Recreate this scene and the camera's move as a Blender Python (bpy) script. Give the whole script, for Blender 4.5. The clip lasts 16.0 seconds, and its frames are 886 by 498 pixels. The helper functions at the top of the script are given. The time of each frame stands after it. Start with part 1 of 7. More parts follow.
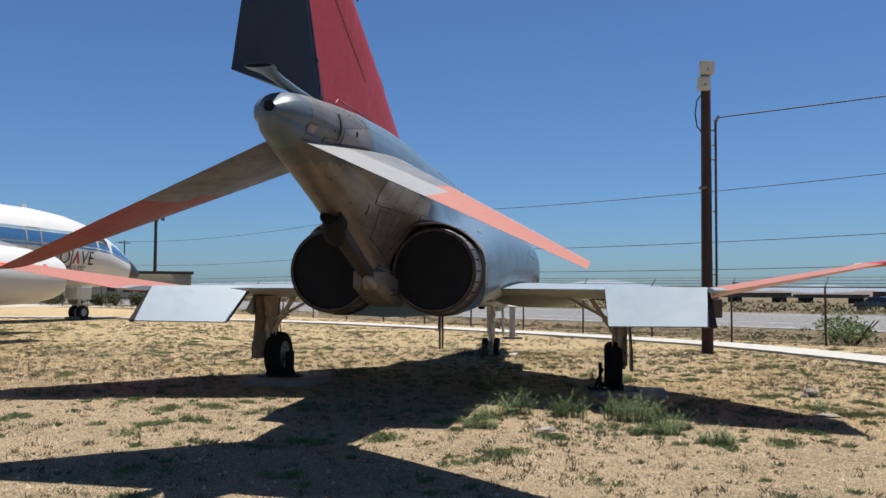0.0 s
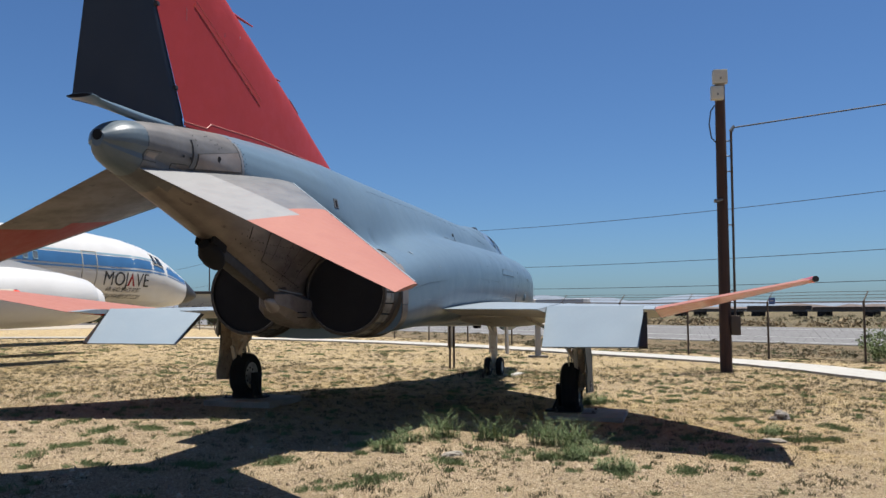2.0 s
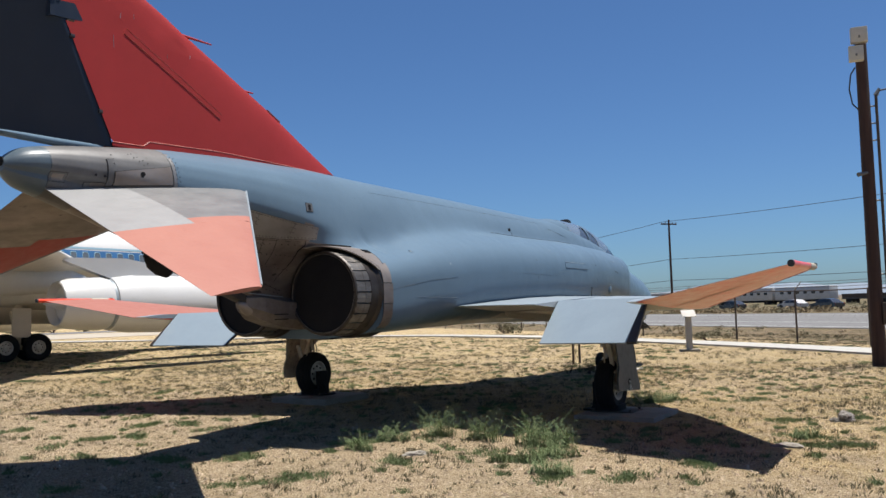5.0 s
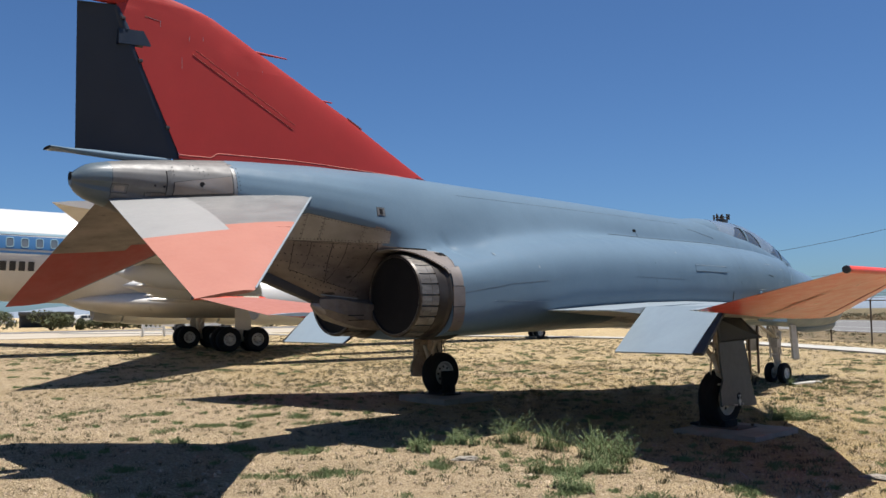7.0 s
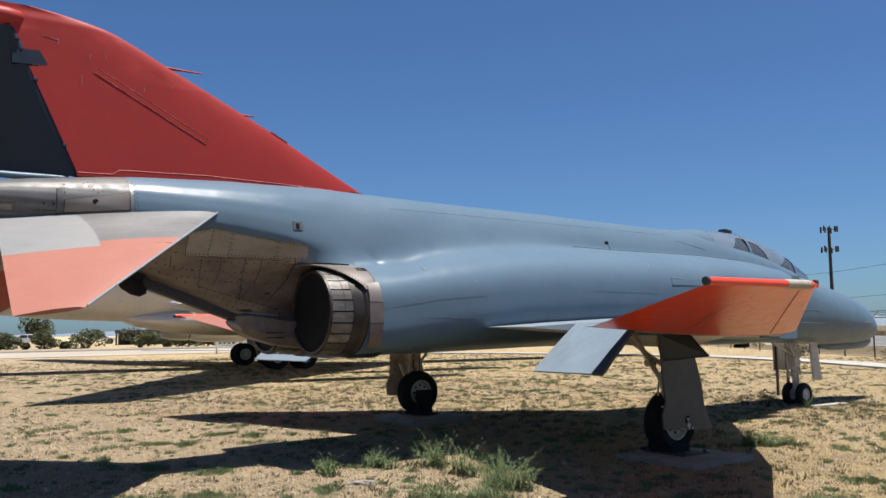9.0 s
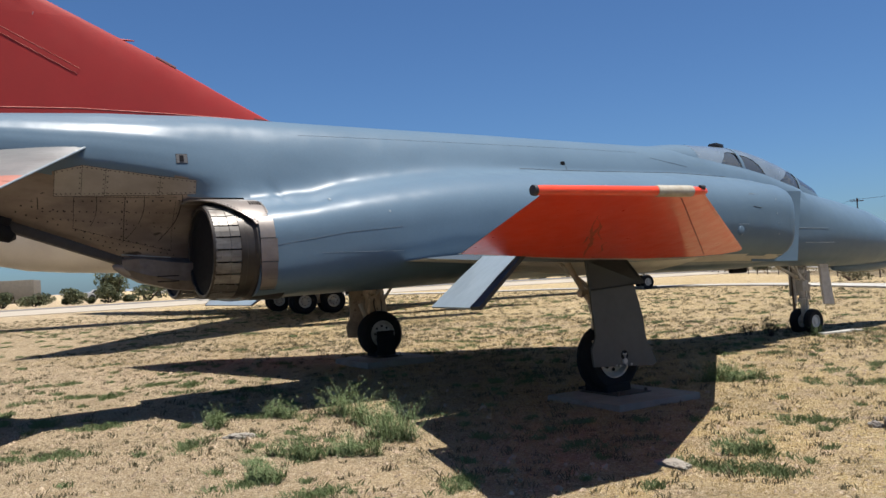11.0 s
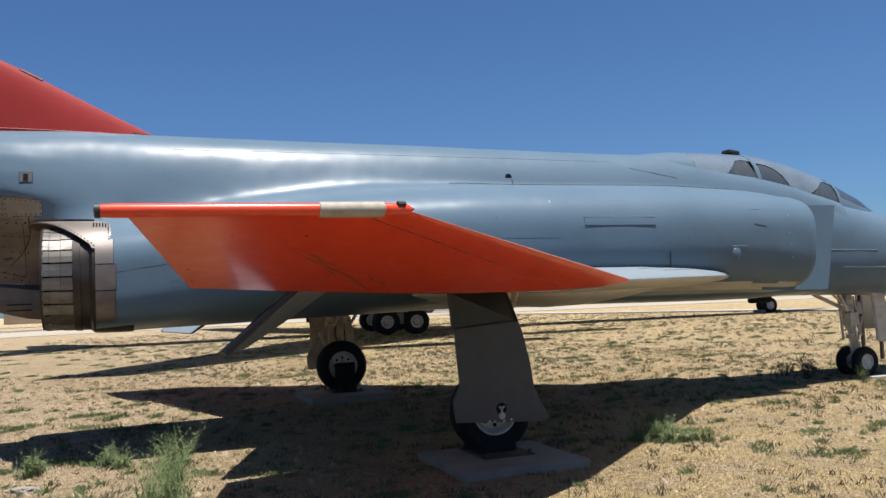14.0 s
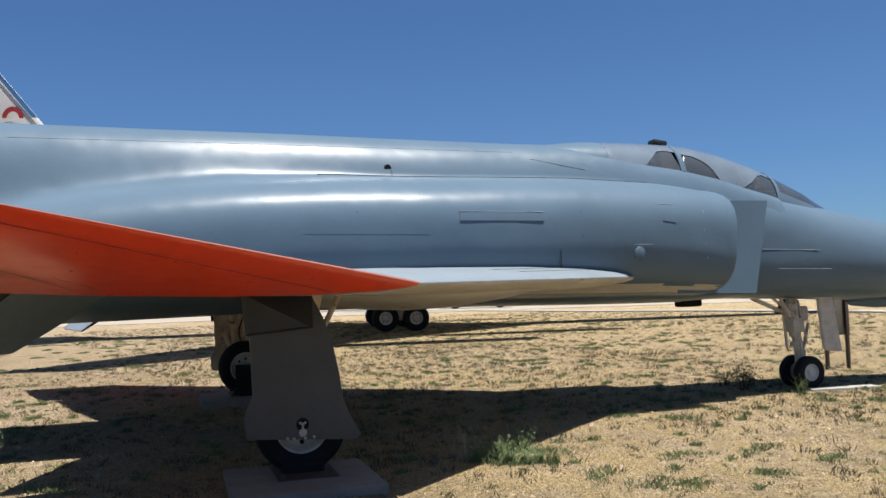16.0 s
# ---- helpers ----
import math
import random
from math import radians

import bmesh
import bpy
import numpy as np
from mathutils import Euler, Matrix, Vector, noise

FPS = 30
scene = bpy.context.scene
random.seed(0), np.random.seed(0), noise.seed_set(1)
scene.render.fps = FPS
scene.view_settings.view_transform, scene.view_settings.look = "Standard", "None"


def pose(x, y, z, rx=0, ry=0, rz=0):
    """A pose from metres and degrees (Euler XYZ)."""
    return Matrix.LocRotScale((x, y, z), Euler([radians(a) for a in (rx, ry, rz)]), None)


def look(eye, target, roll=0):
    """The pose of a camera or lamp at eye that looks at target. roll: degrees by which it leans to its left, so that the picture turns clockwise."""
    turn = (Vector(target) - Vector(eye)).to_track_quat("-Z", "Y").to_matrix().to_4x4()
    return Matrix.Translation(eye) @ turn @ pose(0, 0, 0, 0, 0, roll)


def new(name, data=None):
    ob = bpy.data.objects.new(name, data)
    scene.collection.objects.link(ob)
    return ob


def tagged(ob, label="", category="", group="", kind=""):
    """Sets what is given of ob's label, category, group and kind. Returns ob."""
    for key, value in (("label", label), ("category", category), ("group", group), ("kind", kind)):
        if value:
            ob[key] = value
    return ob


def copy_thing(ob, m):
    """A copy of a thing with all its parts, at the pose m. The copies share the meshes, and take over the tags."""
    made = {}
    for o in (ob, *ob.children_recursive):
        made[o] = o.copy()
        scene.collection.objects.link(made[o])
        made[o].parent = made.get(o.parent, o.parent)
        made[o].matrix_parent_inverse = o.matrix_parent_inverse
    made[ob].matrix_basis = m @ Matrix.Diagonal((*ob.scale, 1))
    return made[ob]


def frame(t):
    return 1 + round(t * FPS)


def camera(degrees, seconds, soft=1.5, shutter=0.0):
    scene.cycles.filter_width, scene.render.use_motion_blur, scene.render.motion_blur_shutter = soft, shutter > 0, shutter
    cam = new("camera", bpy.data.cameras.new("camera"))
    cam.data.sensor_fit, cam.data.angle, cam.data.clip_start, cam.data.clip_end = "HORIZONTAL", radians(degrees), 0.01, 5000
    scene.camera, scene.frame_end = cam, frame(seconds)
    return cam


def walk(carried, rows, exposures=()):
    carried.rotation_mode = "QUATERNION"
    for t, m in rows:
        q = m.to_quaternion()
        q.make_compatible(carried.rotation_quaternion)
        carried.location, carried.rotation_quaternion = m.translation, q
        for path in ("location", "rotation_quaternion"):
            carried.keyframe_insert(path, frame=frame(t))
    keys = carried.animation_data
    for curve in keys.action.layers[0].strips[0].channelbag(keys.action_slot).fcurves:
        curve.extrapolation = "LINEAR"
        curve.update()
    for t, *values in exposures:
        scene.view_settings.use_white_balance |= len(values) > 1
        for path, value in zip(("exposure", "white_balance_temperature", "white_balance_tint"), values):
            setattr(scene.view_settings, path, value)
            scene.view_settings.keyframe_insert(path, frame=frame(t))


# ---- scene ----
import functools

cam = camera(54.3, 16.0)
METRES, EYE, TILT, LEAN, TURN = 17.167, 1.545, 1.35, 0.7, 0.0
ROWS = [
    (0.0, 0.0, 0.0, 0.0, -0.03, 1.52, -0.98),
    (0.5, 0.0303, 0.0032, 0.0002, 1.22, 1.64, -0.75),
    (1.0, 0.0598, 0.006, 0.0013, 2.62, 1.61, -1.21),
    (1.5, 0.0895, 0.01, 0.0032, 4.06, 1.66, -0.31),
    (2.0, 0.1187, 0.0119, 0.004, 5.62, 2.59, -0.31),
    (2.5, 0.1465, 0.0175, 0.0041, 8.26, 2.63, -0.6),
    (3.0, 0.1758, 0.0235, 0.0038, 10.08, 2.57, -0.26),
    (3.5, 0.2046, 0.0322, 0.0038, 14.18, 2.42, 0.65),
    (6.0, 0.3461, 0.0875, 0.004, 26.57, 2.36, 1.43),
    (6.5, 0.3717, 0.1055, 0.0044, 31.78, 2.37, 1.36),
    (7.0, 0.3969, 0.1243, 0.0043, 37.3, 2.72, 0.95),
    (7.5, 0.4197, 0.1461, 0.0039, 39.21, 2.95, 0.65),
    (8.0, 0.4428, 0.1701, 0.0029, 40.98, 4.22, 0.42),
    (8.5, 0.4613, 0.1961, 0.002, 42.65, 4.11, 0.49),
    (9.0, 0.4767, 0.2245, 0.0013, 43.8, 3.97, 1.22),
    (11.5, 0.5132, 0.379, -0.0105, 50.23, -0.49, 3.97),
    (12.0, 0.5197, 0.4106, -0.0108, 51.87, -0.43, 4.05),
    (12.5, 0.525, 0.4425, -0.0103, 52.63, -0.15, 3.98),
    (13.0, 0.5311, 0.474, -0.0117, 54.64, 0.33, 3.65),
    (13.5, 0.5356, 0.5046, -0.0127, 57.1, 0.89, 3.11),
    (14.0, 0.5424, 0.5365, -0.0125, 59.11, 2.0, 3.35),
    (14.5, 0.5454, 0.5682, -0.0127, 61.43, 2.04, 3.45),
    (15.0, 0.5491, 0.6002, -0.013, 63.24, 2.23, 3.98),
    (15.5, 0.555, 0.632, -0.0143, 61.59, 1.83, 3.73),
    (16.0, 0.5595, 0.6632, -0.0156, 62.53, 1.83, 2.77),
]
walk(cam, [(t, pose(0, 0, EYE, TILT, LEAN, TURN) @ pose(METRES * x, METRES * y, METRES * z, 90 + pitch, roll, yaw)) for t, x, y, z, yaw, pitch, roll in ROWS], ((0.0, 1.0), (16.0, 1.0)))

# ---- light ----
JET = pose(-0.071, 14.052, 0.0, 0, 0, -10.0)          # x right wing, y nose, z up
LINER = pose(-24.45, 26.68, 0.07, -1.0, 0, -19.7)
SUN_WAY = (JET.to_3x3() @ Vector((0.165, 0.14, 1.0))).normalized()   # towards the sun
sun = new("sun", bpy.data.lights.new("sun", "SUN"))
sun.data.energy, sun.data.angle, sun.data.color = 4.35, radians(0.53), (1.0, 0.955, 0.89)
sun.matrix_world = look(SUN_WAY * 60, (0, 0, 0))
world = bpy.data.worlds.new("world")
scene.world = world
world.use_nodes = True
wn = world.node_tree.nodes
sky = wn.new("ShaderNodeTexSky")
sky.sky_type, sky.sun_disc = "NISHITA", False
sky.sun_elevation = math.asin(SUN_WAY.z)
sky.sun_rotation = math.atan2(SUN_WAY.x, SUN_WAY.y)
sky.altitude, sky.air_density, sky.dust_density, sky.ozone_density = 1200, 1.0, 1.8, 3.0
wn["Background"].inputs["Strength"].default_value = 0.0405
tint = wn.new("ShaderNodeMix")
tint.data_type, tint.blend_type = "RGBA", "MULTIPLY"
tint.inputs[0].default_value, tint.inputs[7].default_value = 1.0, (0.665, 0.95, 1.26, 1)
world.node_tree.links.new(sky.outputs[0], tint.inputs[6])
world.node_tree.links.new(tint.outputs[2], wn["Background"].inputs["Color"])


# ---- materials ----
def mat(name, base, rough=0.5, metal=0.0, two=None, scale=3.0, fine=60.0, bump=0.0, coat=0.0, amount=0.5, trans=0.0, stretch=(1, 1, 1), contrast=(0.35, 0.65), spots=None, spec=0.5, rnd=0.0, isl=None, vary=0.07, dent=0.0):
    """A surface with broad staining (towards two), fine grain in colour and gloss, and relief."""
    m = bpy.data.materials.new(name)
    m.use_nodes = True
    nt, p = m.node_tree, m.node_tree.nodes["Principled BSDF"]
    add, link = nt.nodes.new, nt.links.new
    p.inputs["Metallic"].default_value = metal
    p.inputs["Coat Weight"].default_value = coat
    p.inputs["Coat Roughness"].default_value = 0.15
    p.inputs["Transmission Weight"].default_value = trans
    p.inputs["Specular IOR Level"].default_value = spec
    tc = add("ShaderNodeTexCoord")
    mp = add("ShaderNodeMapping")
    mp.inputs["Scale"].default_value = stretch
    link(tc.outputs["Object"], mp.inputs["Vector"])

    def noise_tex(sc, detail=6.0, rg=0.6):
        n = add("ShaderNodeTexNoise")
        n.inputs["Scale"].default_value, n.inputs["Detail"].default_value, n.inputs["Roughness"].default_value = sc, detail, rg
        link(mp.outputs[0], n.inputs["Vector"])
        return n.outputs["Fac"]

    def ramp(f, a, b, lo=0.0, hi=1.0):
        r = add("ShaderNodeMapRange")
        r.inputs["From Min"].default_value, r.inputs["From Max"].default_value = a, b
        r.inputs["To Min"].default_value, r.inputs["To Max"].default_value = lo, hi
        link(f, r.inputs["Value"])
        return r.outputs[0]

    def mix(f, a, b, kind="MIX"):
        x = add("ShaderNodeMix")
        x.data_type, x.blend_type = "RGBA", kind
        for sock, v in ((x.inputs[0], f), (x.inputs[6], a), (x.inputs[7], b)):
            if isinstance(v, (float, int)):
                sock.default_value = v
            elif isinstance(v, tuple):
                sock.default_value = (*v, 1)
            else:
                link(v, sock)
        return x.outputs[2]
    broad, grain = noise_tex(scale), noise_tex(fine, 3)
    two = two or tuple(c * 0.75 for c in base)
    c = mix(ramp(broad, *contrast, 0, amount), base, two)
    c = mix(ramp(grain, 0.3, 0.7, 0.0, 0.22), c, tuple(x * 0.7 for x in base))
    if spots:
        c = mix(ramp(noise_tex(spots[0], 5), spots[1], spots[1] + 0.06), c, spots[2])
    if rnd:
        oi = add("ShaderNodeObjectInfo")
        c = mix(ramp(oi.outputs["Random"], 0, 1, 0, rnd), c, tuple(x * 0.16 for x in base))
    if isl:
        gi = add("ShaderNodeNewGeometry")
        c = mix(ramp(gi.outputs["Random Per Island"], 0, 1, 0, 1), c, isl)
    link(c, p.inputs["Base Color"])
    link(ramp(noise_tex(scale * 4), 0.3, 0.7, max(rough - vary, 0.02), min(rough + vary, 1)), p.inputs["Roughness"])
    if dent:
        b = add("ShaderNodeBump")
        b.inputs["Strength"].default_value, b.inputs["Distance"].default_value = 1.0, dent
        link(noise_tex(1.5, 2, 0.4), b.inputs["Height"])
        link(b.outputs[0], p.inputs["Normal"])
    if bump:
        b = add("ShaderNodeBump")
        b.inputs["Strength"].default_value, b.inputs["Distance"].default_value = min(bump, 1), 0.02
        link(grain, b.inputs["Height"])
        link(b.outputs[0], p.inputs["Normal"])
    return m


GREY = mat("slate_grey_paint", (0.1057, 0.1591, 0.2115), 0.34, 0, (0.08938, 0.1363, 0.1853), 1.3, 40, amount=0.6, spots=(2.2, 0.70, (0.1177, 0.17, 0.2202)), spec=0.17, vary=0.05, dent=0.018)
GREY_L = mat("pale_grey_paint", (0.2191, 0.2583, 0.2867), 0.42, 0, (0.1788, 0.2147, 0.2431), 2.0, 50, amount=0.6)
FLAP = mat("pale_blue_paint", (0.2104, 0.2627, 0.3052), 0.4, 0, (0.1788, 0.2256, 0.2681), 1.5, 60, amount=0.7)
BELLY = mat("belly_white", (0.5668, 0.545, 0.5014), 0.5, 0, (0.4033, 0.3706, 0.3161), 2.5, 60, amount=0.6, spots=(5, 0.66, (0.1559, 0.133, 0.1123)))
RED = mat("red_paint", (0.32, 0.030, 0.027), 0.48, 0, (0.275, 0.025, 0.022), 1.6, 50, amount=0.7, spots=(9, 0.74, (0.34, 0.06, 0.045)), spec=0.24)
CONE = mat("tail_cone_paint", (0.06758, 0.09374, 0.1155), 0.4, 0, (0.0872, 0.1134, 0.133), 3, 50, amount=0.8, spots=(12, 0.74, (0.218, 0.2398, 0.2507)))
RED_D = mat("dark_red_paint", (0.109, 0.01526, 0.01308), 0.5, 0, (0.0872, 0.01308, 0.0109), 4, 60)
ORANGE = mat("orange_paint", (0.76, 0.066, 0.022), 0.34, 0, (0.69, 0.054, 0.018), 1.8, 50, amount=0.5, coat=0.42, spec=0.35, dent=0.01)
SALMON = mat("faded_orange_paint", (0.3063, 0.1155, 0.0812), 0.55, 0, (0.2747, 0.09385, 0.06529), 2.0, 50, amount=0.7, spots=(11, 0.73, (0.1755, 0.07957, 0.06366)))
NAVY = mat("rudder_paint", (0.0109, 0.01962, 0.03706), 0.5, 0, (0.01635, 0.02616, 0.04578), 2.5, 60, amount=0.7, spec=0.3)
STAB = mat("stabilator_skin", (0.2256, 0.2256, 0.2256), 0.5, 0.15, (0.2104, 0.2104, 0.2104), 2.2, 50, amount=0.8, stretch=(1, 0.4, 1))
STAB_D = mat("stabilator_metal", (0.2027, 0.2027, 0.2027), 0.42, 0.4, (0.1493, 0.1493, 0.1493), 4, 70, amount=0.9, stretch=(1, 0.3, 1))
METAL = mat("tail_metal", (0.1275, 0.1264, 0.1264), 0.52, 0.25, (0.07554, 0.07347, 0.07358), 3, 60, amount=0.9, spots=(6, 0.66, (0.0424, 0.03728, 0.0351)))
HEAT = mat("heat_stained_metal", (0.225, 0.19, 0.17), 0.42, 0.5, (0.10, 0.08, 0.07), 2.2, 60, amount=0.95, stretch=(1, 0.5, 1.3), spots=(7, 0.64, (0.04382, 0.03652, 0.03281)))
SCORCH = mat("scorched_metal", (0.05406, 0.046, 0.04055), 0.45, 0.5, (0.02431, 0.01951, 0.01624), 4, 60, amount=0.9, stretch=(1, 0.6, 1))
PETAL = mat("nozzle_petal", (0.29, 0.275, 0.255), 0.47, 0.55, (0.09069, 0.07554, 0.06431), 4, 50, amount=1.0, stretch=(2, 0.6, 2), rnd=0.95)
MATT_BLACK = mat("matt_black", (0.01308, 0.01308, 0.01526), 0.75, 0, (0.0218, 0.0218, 0.0218), 4, 40, spec=0.12)
BLACK = mat("black_rubber", (0.01254, 0.01254, 0.01417), 0.75, 0, (0.02354, 0.02202, 0.02038), 6, 80, bump=0.15, spec=0.12)
GEAR = mat("gear_white", (0.5668, 0.5232, 0.4578), 0.5, 0, (0.3924, 0.3434, 0.2834), 8, 70, amount=0.9, spots=(14, 0.64, (0.1082, 0.08676, 0.06496)))
# Strut door grey, lowered to carry the shade under the wing.
DOORG = mat("shaded_door_grey", (0.06529, 0.06605, 0.06366), 0.5, 0, (0.05167, 0.05254, 0.05167), 3, 60, amount=0.8)
RIM = mat("wheel_rim", (0.48, 0.47, 0.44), 0.45, 0.1, (0.32, 0.305, 0.275), 8, 80, amount=0.8)
# Near-black; in ducts, ports and slots it stands for the shade inside.
DARK = mat("near_black", (0.0109, 0.0109, 0.01308), 0.8, spec=0.12)
GLASS = mat("canopy_glass", (0.109, 0.1308, 0.1526), 0.07, 0, (0.1744, 0.1908, 0.2017), 3, 30, trans=0.55, coat=0.3)
KEEL = mat("keel_metal", (0.1635, 0.1417, 0.1286), 0.5, 0.3, (0.08175, 0.06758, 0.05886), 5, 60, amount=0.9)
STRIPM = mat("pale_plate", (0.275, 0.262, 0.255), 0.36, 0.4, (0.19, 0.172, 0.16), 2.6, 60, amount=0.8, stretch=(1, 0.7, 1))
PLATE = mat("riveted_plate", (0.2344, 0.2071, 0.1875), 0.42, 0.3, (0.1417, 0.1155, 0.0981), 2.6, 60, amount=0.9, stretch=(1, 0.7, 1), spots=(9, 0.68, (0.0872, 0.06758, 0.0545)))
HOOKM = mat("hook_arm_paint", (0.0327, 0.02943, 0.02834), 0.6, 0.1, (0.01962, 0.01744, 0.01635), 4, 60, amount=0.8)
TANLEG = mat("tan_gear_casting", (0.5668, 0.4687, 0.3597), 0.55, 0, (0.3488, 0.2671, 0.1853), 7, 60, amount=0.9, spots=(15, 0.62, (0.0981, 0.07412, 0.05232)))
STAIN = mat("brown_stain", (0.3597, 0.09265, 0.03815), 0.5, 0, (0.2725, 0.0654, 0.02834), 6, 60, amount=0.9)
# Pale tone for highlights drawn along raised edges of the fin.
PALELINE = mat("pale_edge_highlight", (0.5668, 0.218, 0.1744), 0.5, 0, (0.4578, 0.1308, 0.0981), 8, 60, amount=0.9)
HAZED = mat("hazed_canopy", (0.165, 0.208, 0.25), 0.24, 0.05, (0.12, 0.152, 0.185), 2.5, 50, amount=0.8, coat=0.4)
CLOTH = mat("seat_cloth", (0.05406, 0.05406, 0.046), 0.85, 0, (0.1082, 0.09232, 0.06496), 9, 80)
TAPE = mat("white_tape", (0.3902, 0.3575, 0.2976), 0.7, 0, (0.2703, 0.2278, 0.1624), 14, 90, amount=0.8)
PADC = mat("pale_concrete", (0.25, 0.228, 0.192), 0.9, 0, (0.18, 0.16, 0.132), 3, 60, bump=0.3, amount=0.8)
CONC = mat("concrete", (0.1679, 0.1515, 0.1254), 0.9, 0, (0.1275, 0.1112, 0.09014), 3, 60, bump=0.3, amount=0.8)
APRON = mat("dusty_concrete", (0.36, 0.315, 0.25), 0.92, 0, (0.28, 0.24, 0.185), 0.5, 40, bump=0.2, amount=0.8, stretch=(1, 0.3, 1))
WALKM = mat("pale_concrete", (0.3575, 0.3466, 0.3139), 0.9, 0, (0.2976, 0.2812, 0.2485), 2, 40, bump=0.2, amount=0.7)
ASPH = mat("worn_asphalt", (0.1406, 0.1373, 0.1352), 0.9, 0, (0.1082, 0.1058, 0.1027), 0.25, 30, bump=0.3, amount=0.8)
LINE = mat("road_paint", (0.4458, 0.4458, 0.4197), 0.8, 0, (0.3183, 0.3183, 0.2932), 3, 40)
WOOD = mat("creosoted_wood", (0.03521, 0.01613, 0.01078), 0.85, 0, (0.06671, 0.03237, 0.02147), 2.5, 40, stretch=(5, 5, 0.5), bump=0.5, amount=0.9)
STEEL = mat("galvanised_steel", (0.1624, 0.1624, 0.1624), 0.5, 0.6, (0.1082, 0.1082, 0.1082), 6, 60)
RUSTY = mat("weathered_steel", (0.07031, 0.05679, 0.046), 0.75, 0.3, (0.1082, 0.06496, 0.03782), 8, 60)
BOXW = mat("box_cream", (0.4883, 0.46, 0.3902), 0.5, 0, (0.3488, 0.3281, 0.279), 8, 80)
WIRE = mat("wire", (0.0327, 0.0327, 0.03815), 0.7)
WHITE = mat("white_gloss_paint", (0.5101, 0.5101, 0.5036), 0.35, 0, (0.4458, 0.4393, 0.4273), 0.8, 30, coat=0.2, amount=0.7)
SILVER = mat("bare_aluminium", (0.5886, 0.5614, 0.5178), 0.42, 0.08, (0.4905, 0.4578, 0.4197), 0.7, 30, amount=0.8, spots=(2.0, 0.68, (0.4033, 0.3652, 0.327)))
BLUE = mat("blue_stripe", (0.03815, 0.1254, 0.2725), 0.35, 0, (0.02169, 0.07031, 0.1624), 1, 30, coat=0.2)
CYAN = mat("pale_blue_stripe", (0.1951, 0.2976, 0.3575), 0.4, 0, (0.1624, 0.2594, 0.3139), 1, 30)
INK = mat("black_lettering", (0.0218, 0.0218, 0.02398), 0.5)
REDL = mat("red_lettering", (0.2976, 0.01897, 0.02169), 0.5)
ROCK = mat("grey_rock", (0.2976, 0.2758, 0.2485), 0.95, 0, (0.1082, 0.09472, 0.0812), 14, 60, bump=1.0, amount=1.0)
TWIG = mat("dead_twig", (0.36, 0.33, 0.22), 0.85, 0, (0.25, 0.23, 0.14), 6, 60)
LEAF = mat("weed_green", (0.08502, 0.133, 0.03924), 0.8, 0, (0.1221, 0.1635, 0.05886), 1.2, 30, amount=0.9, isl=(0.1363, 0.169, 0.07194))
SPRIG = mat("sprig_green", (0.1082, 0.1027, 0.04872), 0.85, 0, (0.1406, 0.1134, 0.05951), 1.2, 30, amount=0.9, isl=(0.0812, 0.07031, 0.03782))
GRAVEL = mat("gravel", (0.5014, 0.3924, 0.2725), 0.95, 0, (0.3597, 0.2671, 0.1799), 3, 60, amount=0.8, isl=(0.1853, 0.1363, 0.09047))
STRAW = mat("dry_straw", (0.4818, 0.3815, 0.2006), 0.85, 0, (0.4153, 0.3074, 0.1461), 1.4, 30, amount=0.9, isl=(0.3477, 0.2474, 0.1134))
PANEG = mat("cabin_pane", (0.07957, 0.1034, 0.1308), 0.12, 0, (0.1275, 0.1352, 0.1352), 1.5, 20, amount=0.8)
SEAM = mat("seam_shadow", (0.03979, 0.0557, 0.07325), 0.6)
# Plain dark grey; on the upper strut doors it paints the wing's shadow.
UDOOR = mat("dark_grey_and_shade", (0.03924, 0.0436, 0.04796), 0.55, 0, (0.05232, 0.05232, 0.05232), 4, 60)
BUSH = mat("bush_green", (0.07194, 0.08502, 0.0327), 0.8, 0, (0.1254, 0.1254, 0.05668), 0.9, 12, amount=0.9, isl=(0.03815, 0.04905, 0.01962))
SAGE = mat("sage_brush", (0.09232, 0.08916, 0.046), 0.85, 0, (0.1352, 0.1134, 0.05951), 0.5, 10, amount=0.9)
DRYB = mat("dry_brush", (0.2943, 0.218, 0.1199), 0.9, 0, (0.218, 0.158, 0.0872), 0.4, 10, amount=0.9, isl=(0.1744, 0.1308, 0.07085))
SIGNB = mat("blue_sign", (0.0327, 0.0763, 0.218), 0.5, 0, (0.02725, 0.05995, 0.1744), 5, 60)
SIGNW = mat("faded_white_sign", (0.3434, 0.3237, 0.2943), 0.6, 0, (0.2703, 0.2453, 0.2158), 5, 60)
TANW = mat("tan_wall", (0.436, 0.3652, 0.2507), 0.85, 0, (0.3706, 0.3052, 0.2071), 0.3, 8)
# Both far-land colours have the distance haze mixed into the base.
MOUNT = mat("ridge_with_haze", (0.1624, 0.1951, 0.2376), 1.0, 0, (0.1842, 0.2104, 0.2485), 0.002, 0.02, spec=0.0)
HILL = mat("hill_with_haze", (0.1363, 0.1134, 0.1046), 1.0, 0, (0.1068, 0.09156, 0.0872), 0.004, 0.05, spec=0.0)
CARP = mat("dark_car_paint", (0.0327, 0.03815, 0.04905), 0.25, 0, (0.0436, 0.0436, 0.0545), 2, 30, coat=0.6)
CARG = mat("window_tint", (0.0218, 0.02725, 0.0327), 0.08)


